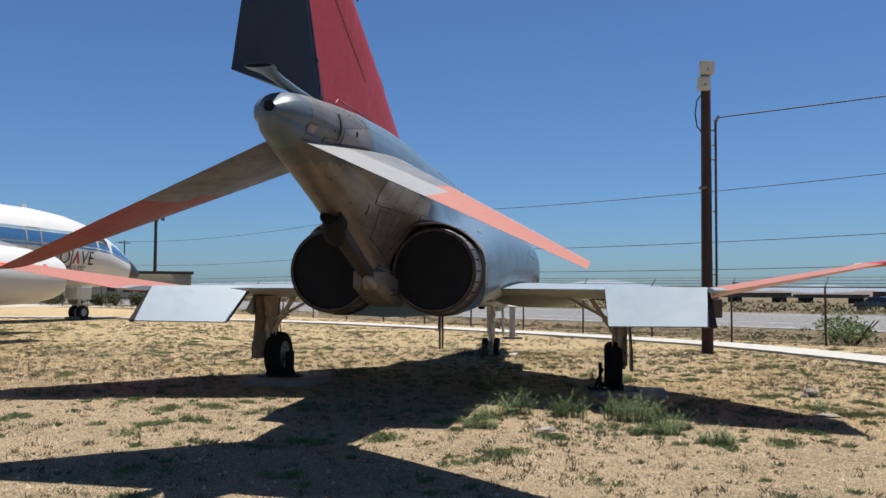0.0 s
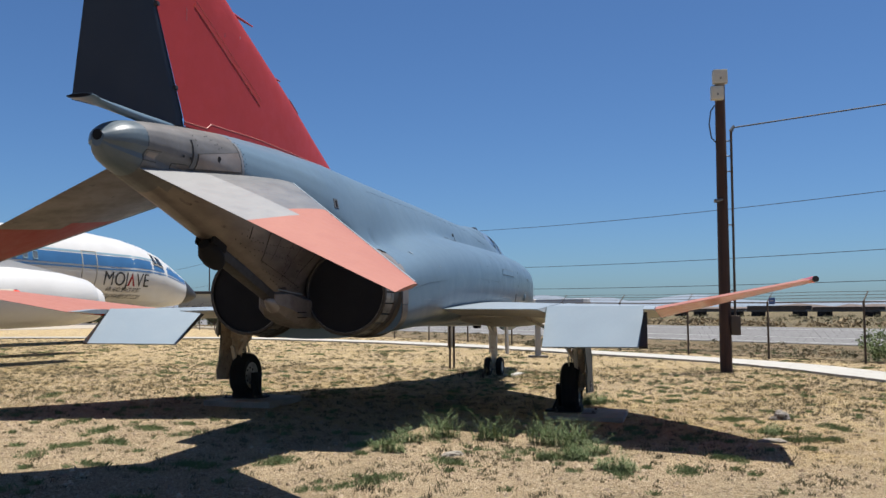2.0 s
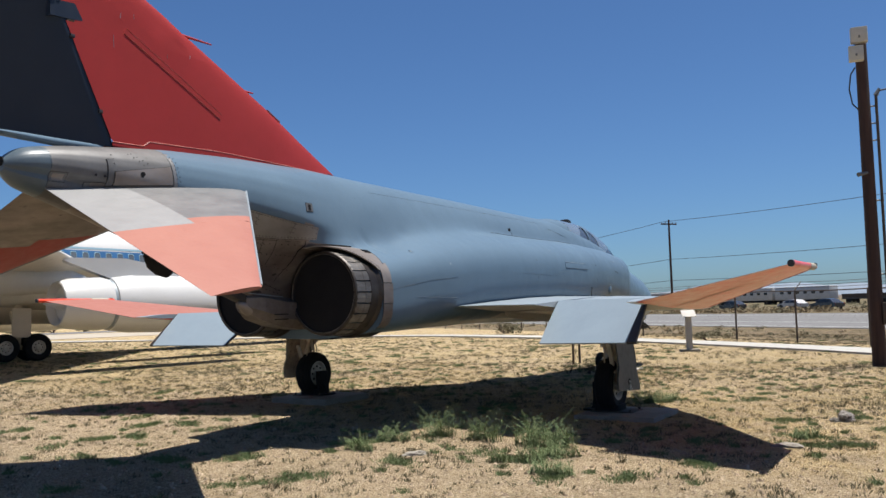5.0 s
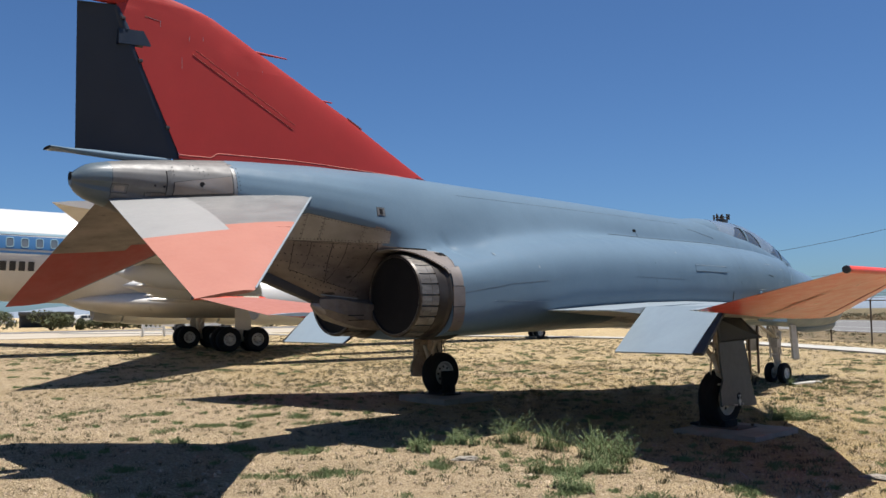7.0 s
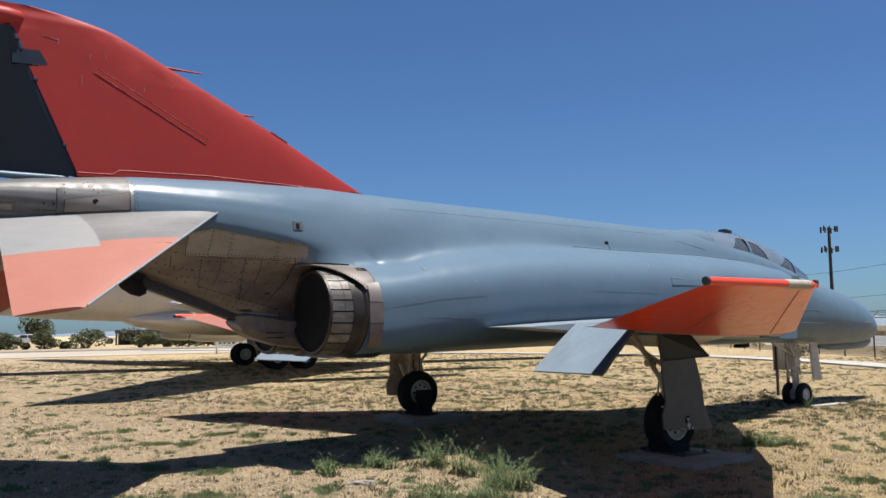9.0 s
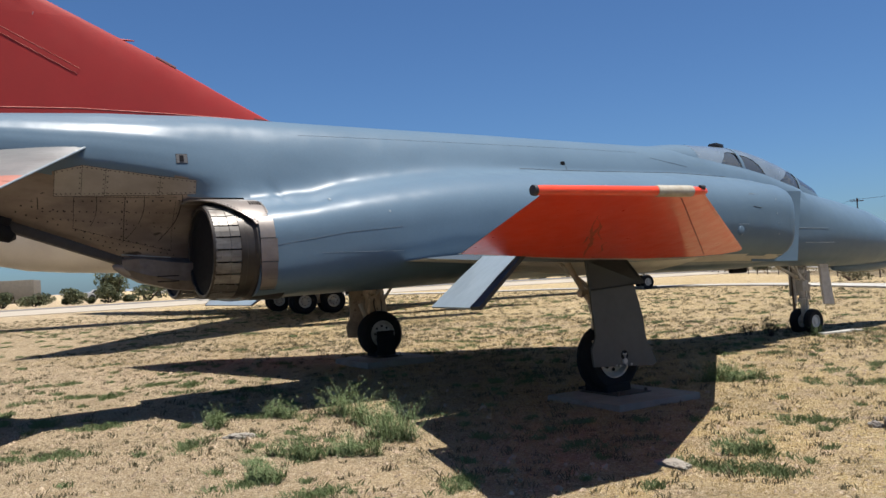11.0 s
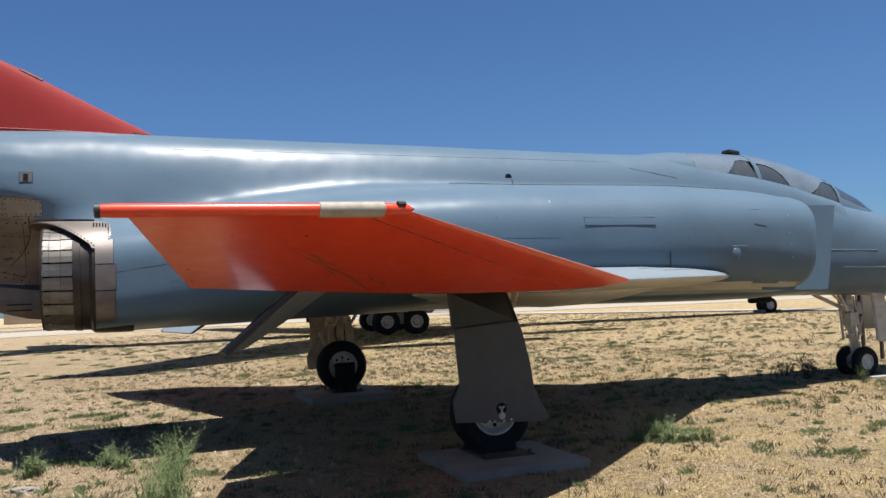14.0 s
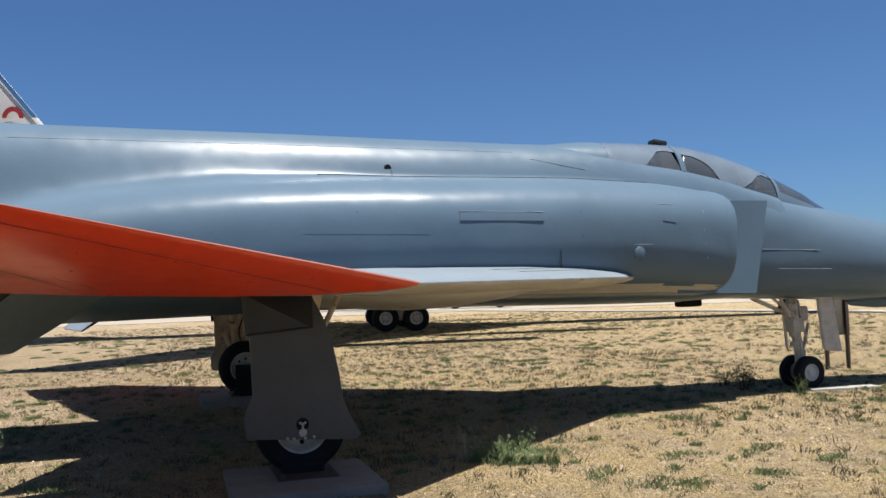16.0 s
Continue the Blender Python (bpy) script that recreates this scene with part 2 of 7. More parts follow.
def ground_material():
    m = bpy.data.materials.new("dry_desert_soil")
    m.use_nodes = True
    nt, p = m.node_tree, m.node_tree.nodes["Principled BSDF"]
    add, link = nt.nodes.new, nt.links.new
    p.inputs["Roughness"].default_value, p.inputs["Specular IOR Level"].default_value = 0.95, 0.1
    tc = add("ShaderNodeTexCoord")

    def nz(sc, detail=8.0, rg=0.62):
        n = add("ShaderNodeTexNoise")
        n.inputs["Scale"].default_value, n.inputs["Detail"].default_value, n.inputs["Roughness"].default_value = sc, detail, rg
        link(tc.outputs["Object"], n.inputs["Vector"])
        return n.outputs["Fac"]

    def step(f, a, b, lo=0.0, hi=1.0):
        r = add("ShaderNodeMapRange")
        for k, v in (("From Min", a), ("From Max", b), ("To Min", lo), ("To Max", hi)):
            r.inputs[k].default_value = v
        link(f, r.inputs["Value"])
        return r.outputs[0]

    def mix(f, a, b):
        x = add("ShaderNodeMix")
        x.data_type = "RGBA"
        for sock, v in ((x.inputs[0], f), (x.inputs[6], a), (x.inputs[7], b)):
            if isinstance(v, tuple):
                sock.default_value = (*v, 1)
            elif isinstance(v, float):
                sock.default_value = v
            else:
                link(v, sock)
        return x.outputs[2]

    def times(a, b):
        x = add("ShaderNodeMath")
        x.operation = "MULTIPLY"
        link(a, x.inputs[0])
        link(b, x.inputs[1])
        return x.outputs[0]
    soil = mix(step(nz(0.5), 0.35, 0.65), (0.412, 0.3085, 0.1875), (0.3183, 0.2333, 0.1363))
    soil = mix(step(nz(9), 0.35, 0.7), soil, (0.5101, 0.3979, 0.2572))
    straw = mix(step(nz(25), 0.3, 0.7), (0.5668, 0.4229, 0.1875), (0.3979, 0.2856, 0.1199))
    straw = mix(step(nz(4, 4), 0.52, 0.66, 0, 0.7), straw, (0.6213, 0.496, 0.2572))
    turn = add("ShaderNodeVectorMath")
    turn.operation = "DOT_PRODUCT"
    link(tc.outputs["Object"], turn.inputs[0])
    turn.inputs[1].default_value = (0.34, 0.94, 0)
    zone = add("ShaderNodeMath")
    zone.operation = "MULTIPLY_ADD"
    link(nz(0.3), zone.inputs[0])
    zone.inputs[1].default_value = 9.0
    link(turn.outputs["Value"], zone.inputs[2])
    c = mix(times(step(zone.outputs[0], 14.5, 18.0, 0.12, 1.0), step(nz(2.2), 0.34, 0.56)), soil, straw)
    c = mix(times(step(nz(0.9), 0.47, 0.60), step(nz(14), 0.42, 0.60, 0, 0.75)), c, (0.1254, 0.1049, 0.05003))
    verge = add("ShaderNodeVectorMath")
    verge.operation = "DOT_PRODUCT"
    link(tc.outputs["Object"], verge.inputs[0])
    verge.inputs[1].default_value = (0.747, 0.665, 0)
    c = mix(step(nz(110, 2, 0.5), 0.52, 0.64, 0, 0.7), c, (0.1363, 0.0981, 0.06104))
    c = mix(step(nz(70, 3, 0.5), 0.52, 0.63, 0, 0.7), c, (0.5886, 0.4851, 0.3488))
    c = mix(step(nz(34, 3, 0.55), 0.54, 0.63, 0, 0.6), c, (0.1744, 0.1232, 0.0763))
    c = mix(step(nz(29, 3, 0.55), 0.56, 0.64, 0, 0.5), c, (0.6213, 0.5123, 0.3597))
    for size, lo_, hi_, k, tone in ((26, 0.11, 0.20, 0.7, (0.1417, 0.0981, 0.06104)), (13, 0.10, 0.18, 0.55, (0.1472, 0.1145, 0.06322)), (17, 0.12, 0.19, 0.7, (0.654, 0.5504, 0.4088)), (8, 0.10, 0.15, 0.65, (0.6758, 0.5668, 0.4251)), (48, 0.14, 0.26, 0.6, (0.6322, 0.5178, 0.3652)), (37, 0.11, 0.19, 0.6, (0.1526, 0.109, 0.06758))):
        v = add("ShaderNodeTexVoronoi")
        v.inputs["Scale"].default_value = size
        link(tc.outputs["Object"], v.inputs["Vector"])
        c = mix(step(v.outputs["Distance"], lo_, hi_, k, 0.0), c, tone)
    brush = mix(step(nz(0.35), 0.42, 0.60), (0.1908, 0.1417, 0.09265), (0.1036, 0.08502, 0.05014))
    brush = mix(step(nz(1.6), 0.5, 0.62, 0, 0.8), brush, (0.08175, 0.07194, 0.04687))
    c = mix(step(verge.outputs["Value"], 27.0, 30.0, 0.0, 0.9), c, brush)
    scrub = mix(step(nz(0.22), 0.40, 0.62), (0.1472, 0.1177, 0.07194), (0.0763, 0.06758, 0.04142))
    c = mix(step(verge.outputs["Value"], 76.0, 80.0, 0.0, 0.95), c, scrub)
    link(c, p.inputs["Base Color"])
    b = add("ShaderNodeBump")
    b.inputs["Strength"].default_value, b.inputs["Distance"].default_value = 1.0, 0.10
    link(nz(15, 7, 0.8), b.inputs["Height"])
    b2 = add("ShaderNodeBump")
    b2.inputs["Strength"].default_value, b2.inputs["Distance"].default_value = 0.9, 0.02
    link(nz(90, 4, 0.7), b2.inputs["Height"])
    link(b.outputs[0], b2.inputs["Normal"])
    link(b2.outputs[0], p.inputs["Normal"])
    return m


SOIL = ground_material()


# ---- shape helpers ----
def outward(verts, faces):
    """The faces, turned so that their normals point out of the shape."""
    if len(faces) < 6 or len(faces) > 20000:
        return faces
    p = np.array([tuple(v) for v in verts], dtype=float)
    p -= p.mean(0)
    vol = 0.0
    for f in faces:
        for i in range(1, len(f) - 1):
            vol += float(np.dot(p[f[0]], np.cross(p[f[i]], p[f[i + 1]])))
    return [tuple(reversed(f)) for f in faces] if vol < -1e-9 else faces


def link_mesh(name, verts, faces, material, parent=None, label="", sharp=32, smooth=True, side=None):
    me = bpy.data.meshes.new(name)
    me.from_pydata([tuple(v) for v in verts], [], outward(verts, faces))
    for k in (material if isinstance(material, (list, tuple)) else [material]):
        me.materials.append(k)
    if smooth:
        me.polygons.foreach_set("use_smooth", [True] * len(me.polygons))
        me.set_sharp_from_angle(angle=radians(sharp))
    if side:
        for f in me.polygons:
            f.material_index = side(f)
    ob = new(name, me)
    ob.parent = parent
    if label:
        ob["label"] = label
    return ob


def thing(name, label, category, m=None, group="", kind=""):
    ob = new(name)
    ob.empty_display_size = 0.2
    ob.matrix_world = m if m is not None else Matrix()
    return tagged(ob, label, category, group, kind)


def part(name, bm, material, parent, label="", sharp=32):
    me = bpy.data.meshes.new(name)
    bmesh.ops.recalc_face_normals(bm, faces=bm.faces)
    bm.to_mesh(me)
    bm.free()
    me.materials.append(material)
    me.polygons.foreach_set("use_smooth", [True] * len(me.polygons))
    me.set_sharp_from_angle(angle=radians(sharp))
    ob = new(name, me)
    ob.parent = parent
    if label:
        ob["label"] = label
    return ob


def box(lo, hi, bevel=0.01, m=None, bm=None):
    bm = bm or bmesh.new()
    c, s = [(a + b) / 2 for a, b in zip(lo, hi)], [b - a for a, b in zip(lo, hi)]
    g = bmesh.ops.create_cube(bm, size=1, matrix=(m or Matrix()) @ Matrix.Translation(c) @ Matrix.Diagonal((*s, 1)))
    if bevel:
        es = list({e for v in g["verts"] for e in v.link_edges})
        bmesh.ops.bevel(bm, geom=es, offset=min(bevel, min(abs(x) for x in s) * 0.4), segments=2, affect="EDGES", profile=0.6)
    return bm


def tube(a, b, r0, r1=None, n=12, bm=None, caps=True):
    bm = bm or bmesh.new()
    a, b = Vector(a), Vector(b)
    d = b - a
    m = Matrix.Translation((a + b) / 2) @ d.to_track_quat("Z", "Y").to_matrix().to_4x4()
    bmesh.ops.create_cone(bm, cap_ends=caps, segments=n, radius1=r0, radius2=r0 if r1 is None else r1, depth=d.length, matrix=m)
    return bm


def lathe(profile, axis_m, n=24, bm=None):
    """Rings of (along, radius) round the local y axis of axis_m."""
    bm = bm or bmesh.new()
    rings = []
    for h, r in profile:
        if r < 1e-4:
            rings.append([bm.verts.new(axis_m @ Vector((0, h, 0)))])
        else:
            rings.append([bm.verts.new(axis_m @ Vector((r * math.cos(2 * math.pi * k / n), h, r * math.sin(2 * math.pi * k / n)))) for k in range(n)])
    for a, b in zip(rings, rings[1:]):
        for k in range(n):
            if len(a) == 1 and len(b) == 1:
                continue
            if len(a) == 1:
                bm.faces.new((a[0], b[k], b[(k + 1) % n]))
            elif len(b) == 1:
                bm.faces.new((a[k], b[0], a[(k + 1) % n]))
            else:
                bm.faces.new((a[k], b[k], b[(k + 1) % n], a[(k + 1) % n]))
    return bm


def loft(rings, cap=(True, True)):
    n = len(rings[0])
    verts = [p for r in rings for p in r]
    faces = [(i * n + k, i * n + (k + 1) % n, (i + 1) * n + (k + 1) % n, (i + 1) * n + k) for i in range(len(rings) - 1) for k in range(n)]
    if cap[0]:
        faces.append(tuple(reversed(range(n))))
    if cap[1]:
        faces.append(tuple(range((len(rings) - 1) * n, len(rings) * n)))
    return verts, faces


def lerp_table(table, v):
    xs, ys = [a for a, _ in table], [b for _, b in table]
    if xs[0] > xs[-1]:
        xs, ys = xs[::-1], ys[::-1]
    return float(np.interp(v, xs, ys))


def smooth_table(table, v, k=0.18):
    return sum(lerp_table(table, v + d * k) * w for d, w in ((-1, 0.2), (-0.5, 0.2), (0, 0.2), (0.5, 0.2), (1, 0.2)))


def mirror_faces(verts, faces):
    return [(-x, y, z) for x, y, z in verts], [tuple(reversed(f)) for f in faces]


FOIL = [(0.0, 0.0), (0.008, 0.2), (0.03, 0.4), (0.1, 0.7), (0.22, 0.93), (0.4, 1.0), (0.6, 0.82), (0.8, 0.47), (0.93, 0.18), (1.0, 0.02)]


def foil_h(v):
    return float(np.interp(v, [a for a, _ in FOIL], [b for _, b in FOIL]))


def panel_wing(le0, te0, le1, te1, t0, t1, u=(0, 1), v=(0, 1), nu=8, nv=12, up=(0, 0, 1), vend=None):
    """A closed slice of a tapered wing: u along the span, v along the chord; t0, t1: thickness at root and tip."""
    le0, te0, le1, te1, up = (Vector(a) for a in (le0, te0, le1, te1, up))
    vs = sorted({*[v[0] + (v[1] - v[0]) * i / nv for i in range(nv + 1)], *[a for a, _ in FOIL if v[0] < a < v[1]]})
    rings = []
    for i in range(nu + 1):
        s = u[0] + (u[1] - u[0]) * i / nu
        a, b, t = le0.lerp(le1, s), te0.lerp(te1, s), t0 + (t1 - t0) * s
        if vend:
            k = i / nu
            va, vb = v[0] + (vend[0] - v[0]) * k, v[1] + (vend[1] - v[1]) * k
            vs = [va + (vb - va) * q / nv for q in range(nv + 1)]
        top = [a.lerp(b, w) + up * (t / 2 * max(foil_h(w), 0.03)) for w in vs]
        bot = [a.lerp(b, w) - up * (t / 2 * max(foil_h(w), 0.03)) for w in reversed(vs)]
        rings.append(top + bot)
    return loft(rings)


def side_of(up):
    return lambda f: 1 if f.normal.dot(up) < -0.2 else 0


def ground_z(x, y):
    xa = (x + 0.071) * 0.985 - (y - 14.05) * 0.174
    z = -0.07 * math.tanh(xa / 6)
    n = 0.747 * x + 0.665 * y
    far = min(max((n - 27) / 12, 0), 1)
    z = z * (1 - far) - 0.30 * far
    up = min(max((-x - 32) / 30, 0), 1)
    z += 0.33 * up * up * (3 - 2 * up) * (1 - far)
    r = math.hypot(x, y)
    return z + (0.018 * noise.noise(Vector((x * 0.5, y * 0.5, 3.0))) + 0.01 * noise.noise(Vector((x * 1.7, y * 1.7, 7.0)))) * max(0, 1 - r / 60)


def jet_to_world(x, y, z=0.0):
    return JET @ Vector((x, y, z))


# ---- ground, road, far land ----
def axis_steps(lo, hi, fine, n=90):
    """Coordinates that are dense between lo and hi and open out to 4 km."""
    mid = list(np.arange(lo, hi + 1e-6, fine))
    out = [fine * 1.0]
    while sum(out) < 4000:
        out.append(out[-1] * 1.17)
    run, left, right = 0, [], []
    for s in out:
        run += s
        left.append(lo - run)
        right.append(hi + run)
    return left[::-1] + mid + right


gx, gy = axis_steps(-14, 15, 0.3), axis_steps(-2, 28, 0.3)
gverts = [(x, y, ground_z(x, y)) for y in gy for x in gx]
gfaces = [(j * len(gx) + i, j * len(gx) + i + 1, (j + 1) * len(gx) + i + 1, (j + 1) * len(gx) + i) for j in range(len(gy) - 1) for i in range(len(gx) - 1)]
tagged(link_mesh("ground", gverts, gfaces, SOIL, sharp=180), "dry sandy desert soil with straw patches", "ground", kind="structure")

ALONG, ACROSS = Vector((-0.665, 0.747, 0)), Vector((0.747, 0.665, 0))     # along and across the road


def road_point(n, s, z):
    return ACROSS * n + ALONG * s + Vector((0, 0, z))


def strip(name, n0, n1, s0, s1, z, thick, material, parent=None, label="", steps=60):
    rings = []
    for i in range(steps + 1):
        s = s0 + (s1 - s0) * i / steps
        rings.append([road_point(n0, s, z), road_point(n1, s, z), road_point(n1, s, z - thick), road_point(n0, s, z - thick)])
    return link_mesh(name, *loft(rings), material, parent, label, sharp=30)


road = tagged(strip("road", 43.5, 78, -900, 900, -0.27, 0.3, ASPH), "worn grey asphalt highway behind the fence", "road", kind="structure")
strip("lane_line", 52.0, 52.3, -600, 600, -0.262, 0.006, LINE, road, "faded white lane line", 40)
strip("lane_line", 45.0, 45.25, -600, 600, -0.262, 0.006, LINE, road, "faded white edge line", 40)
strip("lane_line", 70.5, 70.8, -600, 600, -0.262, 0.006, LINE, road, "faded white edge line", 40)


def path_curve(points, n=80):
    pts = [Vector((x, y, 0)) for x, y in points]
    out = []
    for i in range(len(pts) - 1):
        p0, p1, p2, p3 = pts[max(i - 1, 0)], pts[i], pts[i + 1], pts[min(i + 2, len(pts) - 1)]
        for k in range(n // (len(pts) - 1)):
            t = k / (n // (len(pts) - 1))
            out.append(0.5 * ((2 * p1) + (p2 - p0) * t + (2 * p0 - 5 * p1 + 4 * p2 - p3) * t * t + (3 * p1 - p0 - 3 * p2 + p3) * t ** 3))
    return out + [pts[-1]]


def ribbon(name, mid, width, rise, thick, material, label, category):
    rings = []
    for i, p in enumerate(mid):
        d = (mid[min(i + 1, len(mid) - 1)] - mid[max(i - 1, 0)]).normalized()
        nrm = Vector((d.y, -d.x, 0)) * width / 2
        ring = []
        for q, dz in ((p + nrm, rise), (p - nrm, rise), (p - nrm, rise - thick), (p + nrm, rise - thick)):
            ring.append(Vector((q.x, q.y, ground_z(q.x, q.y) + dz)))
        rings.append(ring)
    return tagged(link_mesh(name, *loft(rings), material, sharp=30), label, category, kind="structure")


ribbon("pavement", path_curve([(17, 8), (12.4, 15.5), (10.4, 21.5), (9.0, 26.0), (5.6, 30.6), (-1.6, 37.2), (-6.0, 40.9), (-14, 45.6), (-24.5, 46.8), (-32, 46.2), (-41, 44.6), (-49, 41.2), (-55, 36.5)], 120),
       1.7, 0.06, 0.2, WALKM, "pale concrete footpath beside the fence", "path")
ribbon("side_road", path_curve([(-54, -60), (-53.5, 0), (-52.5, 28), (-49.5, 47), (-42, 70), (-31, 97)], 100), 10.5, 0.03, 0.2, APRON, "pale dusty concrete apron beyond the airliner", "road")
ribbon("back_road", path_curve([(-64, -60), (-63.4, 0), (-62.2, 29), (-59, 50), (-51.5, 74), (-40, 102)], 100), 5.5, 0.02, 0.2, ASPH, "narrow grey asphalt service road", "road")


def ridge(name, dist, az0, az1, heights, base, material, label, seed, n=160):
    rng = np.random.RandomState(seed)
    verts, faces = [], []
    for i in range(n + 1):
        a = radians(az0 + (az1 - az0) * i / n)
        h = heights * (0.35 + 0.9 * abs(noise.fractal(Vector((i * 0.06, seed, 0.3)), 1.0, 2.0, 5)) + 0.02 * rng.rand())
        edge = min(1, 8 * i / n, 8 * (n - i) / n)
        for d, z in ((dist - h * 4, base), (dist, base + h * edge), (dist + h * 4, base)):
            verts.append((d * math.sin(a), d * math.cos(a), z))
    for i in range(n):
        for k in (0, 1):
            faces.append((i * 3 + k, i * 3 + k + 1, i * 3 + k + 4, i * 3 + k + 3))
    return tagged(link_mesh(name, verts, faces, material, sharp=60), label, "hills", kind="structure")


ridge("far_mountains", 3600, -75, 75, 75, -2, MOUNT, "desert mountains on the horizon, haze painted in as pale blue", 4)
ridge("near_hills", 2400, -9, 44, 17, -2, HILL, "low brown desert hills with haze in their colour", 9)


# ---- the jet ----
JET_TOP = [(10.45, 1.50), (10.36, 1.62), (10.22, 1.74), (9.95, 1.90), (9.67, 2.02), (9.02, 2.23), (8.0, 2.42), (7.5, 2.50), (7.0, 2.58), (6.44, 2.68), (5.9, 2.77), (5.26, 2.905), (4.7, 3.05), (4.2, 3.20), (3.9, 3.275), (3.0, 3.285), (1.66, 3.31), (0.3, 3.34), (-0.93, 3.355), (-2.3, 3.38), (-3.43, 3.41), (-4.62, 3.40), (-5.68, 3.35), (-6.31, 3.29), (-6.9, 3.22), (-7.17, 3.175), (-7.30, 3.14), (-7.40, 3.08), (-7.45, 3.02)]
JET_BOT = [(10.45, 1.46), (10.36, 1.36), (10.22, 1.29), (9.9, 1.21), (9.3, 1.17), (8.25, 1.17), (7.0, 1.23), (5.9, 1.27), (5.4, 1.24), (4.4, 1.245), (2.5, 1.28), (0, 1.32), (-1.4, 1.32), (-3.3, 1.36)]
JET_WIDE = [(10.45, 0.03), (10.36, 0.13), (10.22, 0.22), (9.9, 0.35), (9.67, 0.42), (9.0, 0.55), (8.0, 0.66), (7.0, 0.71), (6.0, 0.73), (5.0, 0.72), (3, 0.70), (0, 0.71), (-2, 0.70), (-3.3, 0.66)]
NAC_WIDE = [(5.45, 1.30), (5.0, 1.335), (4, 1.36), (2.5, 1.36), (0, 1.31), (-1.5, 1.26), (-3.0, 1.20), (-3.3, 1.17)]
NAC_TOP = [(5.45, 2.64), (4.8, 2.755), (3.6, 2.81), (2.66, 2.81), (0.75, 2.81), (-0.4, 2.765), (-1, 2.715), (-2, 2.57), (-2.8, 2.42), (-3.3, 2.36)]
NAC_BOT = [(5.45, 1.32), (2.6, 1.36), (-1.4, 1.33), (-3.3, 1.27)]


def super_r(a, b_up, b_dn, p, th):
    """The reach of a superellipse from its centre in the direction th (0 is up)."""
    s, c = abs(math.sin(th)), math.cos(th)
    b = b_up if c > 0 else b_dn
    return 1.0 / max(((s / a) ** p + (abs(c) / b) ** p) ** (1 / p), 1e-6)


NAC_E = [(5.45, 3.3), (4.6, 2.75), (2, 2.65), (-1, 2.65), (-3.3, 2.9)]
NAC_LOW = [(5.45, 3.6), (4.6, 2.9), (0.5, 2.8), (-1.0, 3.0), (-2.4, 4.2), (-3.3, 5.0)]


def nac_reach(y, th, zc):
    """How far the nacelle box reaches from the height zc on the middle line, in the direction th."""
    a, nt, nb = smooth_table(NAC_WIDE, y), smooth_table(NAC_TOP, y), smooth_table(NAC_BOT, y)
    e, e_low, nc = lerp_table(NAC_E, y), lerp_table(NAC_LOW, y), (nt + nb) / 2
    sn, cs, lo, hi = abs(math.sin(th)), math.cos(th), 0.0, 3.0
    for _ in range(24):
        m_ = (lo + hi) / 2
        pz = zc + m_ * cs - nc
        g_ = e if pz > 0 else max(e, e_low)
        lo, hi = (m_, hi) if (m_ * sn / a) ** g_ + (abs(pz) / ((nt - nb) / 2)) ** g_ < 1 else (lo, m_)
    return lo


@functools.lru_cache(maxsize=None)
def hull_ring(y, n=112, nacelle=True):
    zt, zb, w = smooth_table(JET_TOP, y, 0.08), smooth_table(JET_BOT, y, 0.08), smooth_table(JET_WIDE, y, 0.08)
    zc = 1.95 if nacelle else zb + (zt - zb) * 0.46
    e_body = lerp_table([(9.0, 2.2), (7.6, 2.3), (6.6, 3.1), (4.6, 3.2), (3.6, 2.5), (3.0, 2.35)], y)
    spine = lambda th: super_r(w, zt - zc, zc - zb, e_body, th)
    if not nacelle:
        return [(spine(th) * math.sin(th), y, zc + spine(th) * math.cos(th)) for th in (2 * math.pi * k / n for k in range(n))]
    lo, hi = 0.05, math.pi / 2
    for _ in range(22):
        m_ = (lo + hi) / 2
        lo, hi = (m_, hi) if spine(m_) > nac_reach(y, m_, zc) else (lo, m_)
    joint, half, top = lo, n // 2, n // 6
    q = lerp_table([(5.45, 90), (2.0, 70), (0.8, 24), (-0.3, 11), (-1.5, 8), (-3.3, 6.5)], y)
    right = []
    for k in range(half + 1):
        th = joint * k / top if k <= top else joint + (math.pi - joint) * ((k - top) / (half - top)) ** 1.12
        r = (spine(th) ** q + nac_reach(y, th, zc) ** q) ** (1 / q)
        right.append((r * math.sin(th), y, zc + r * math.cos(th)))
    return right + [(-x, y, z) for x, _, z in right[-2:0:-1]]


def hull_joint(y):
    """Where the spine and the top of the nacelle meet."""
    ring = hull_ring(y, 240)
    return ring[240 // 6]


jet = thing("jet_fighter", "slate-grey twin-engined jet fighter with red fin and orange wing tips", "aircraft", JET)


def dented(ring):
    """The ring with the knocks in the skin of its right side."""
    out = []
    for x, y, z in ring:
        if x > 0.2 and 2.1 < z < 2.75:
            crease = lerp_table([(2.28, -2.80), (2.58, -3.0)], z)
            d = 0.016 * math.exp(-((y - crease) / 0.05) ** 2 - ((z - 2.43) / 0.13) ** 2)
            d += 0.022 * math.exp(-((y + 2.52) / 0.22) ** 2 - ((z - 2.40 - 0.25 * (y + 2.52)) / 0.09) ** 2)
            d += 0.008 * math.exp(-((y + 2.05) / 0.12) ** 2 - ((z - 2.62) / 0.08) ** 2)
            x, z = x - d * 0.75, z - d * 0.66
        out.append((x, y, z))
    return out


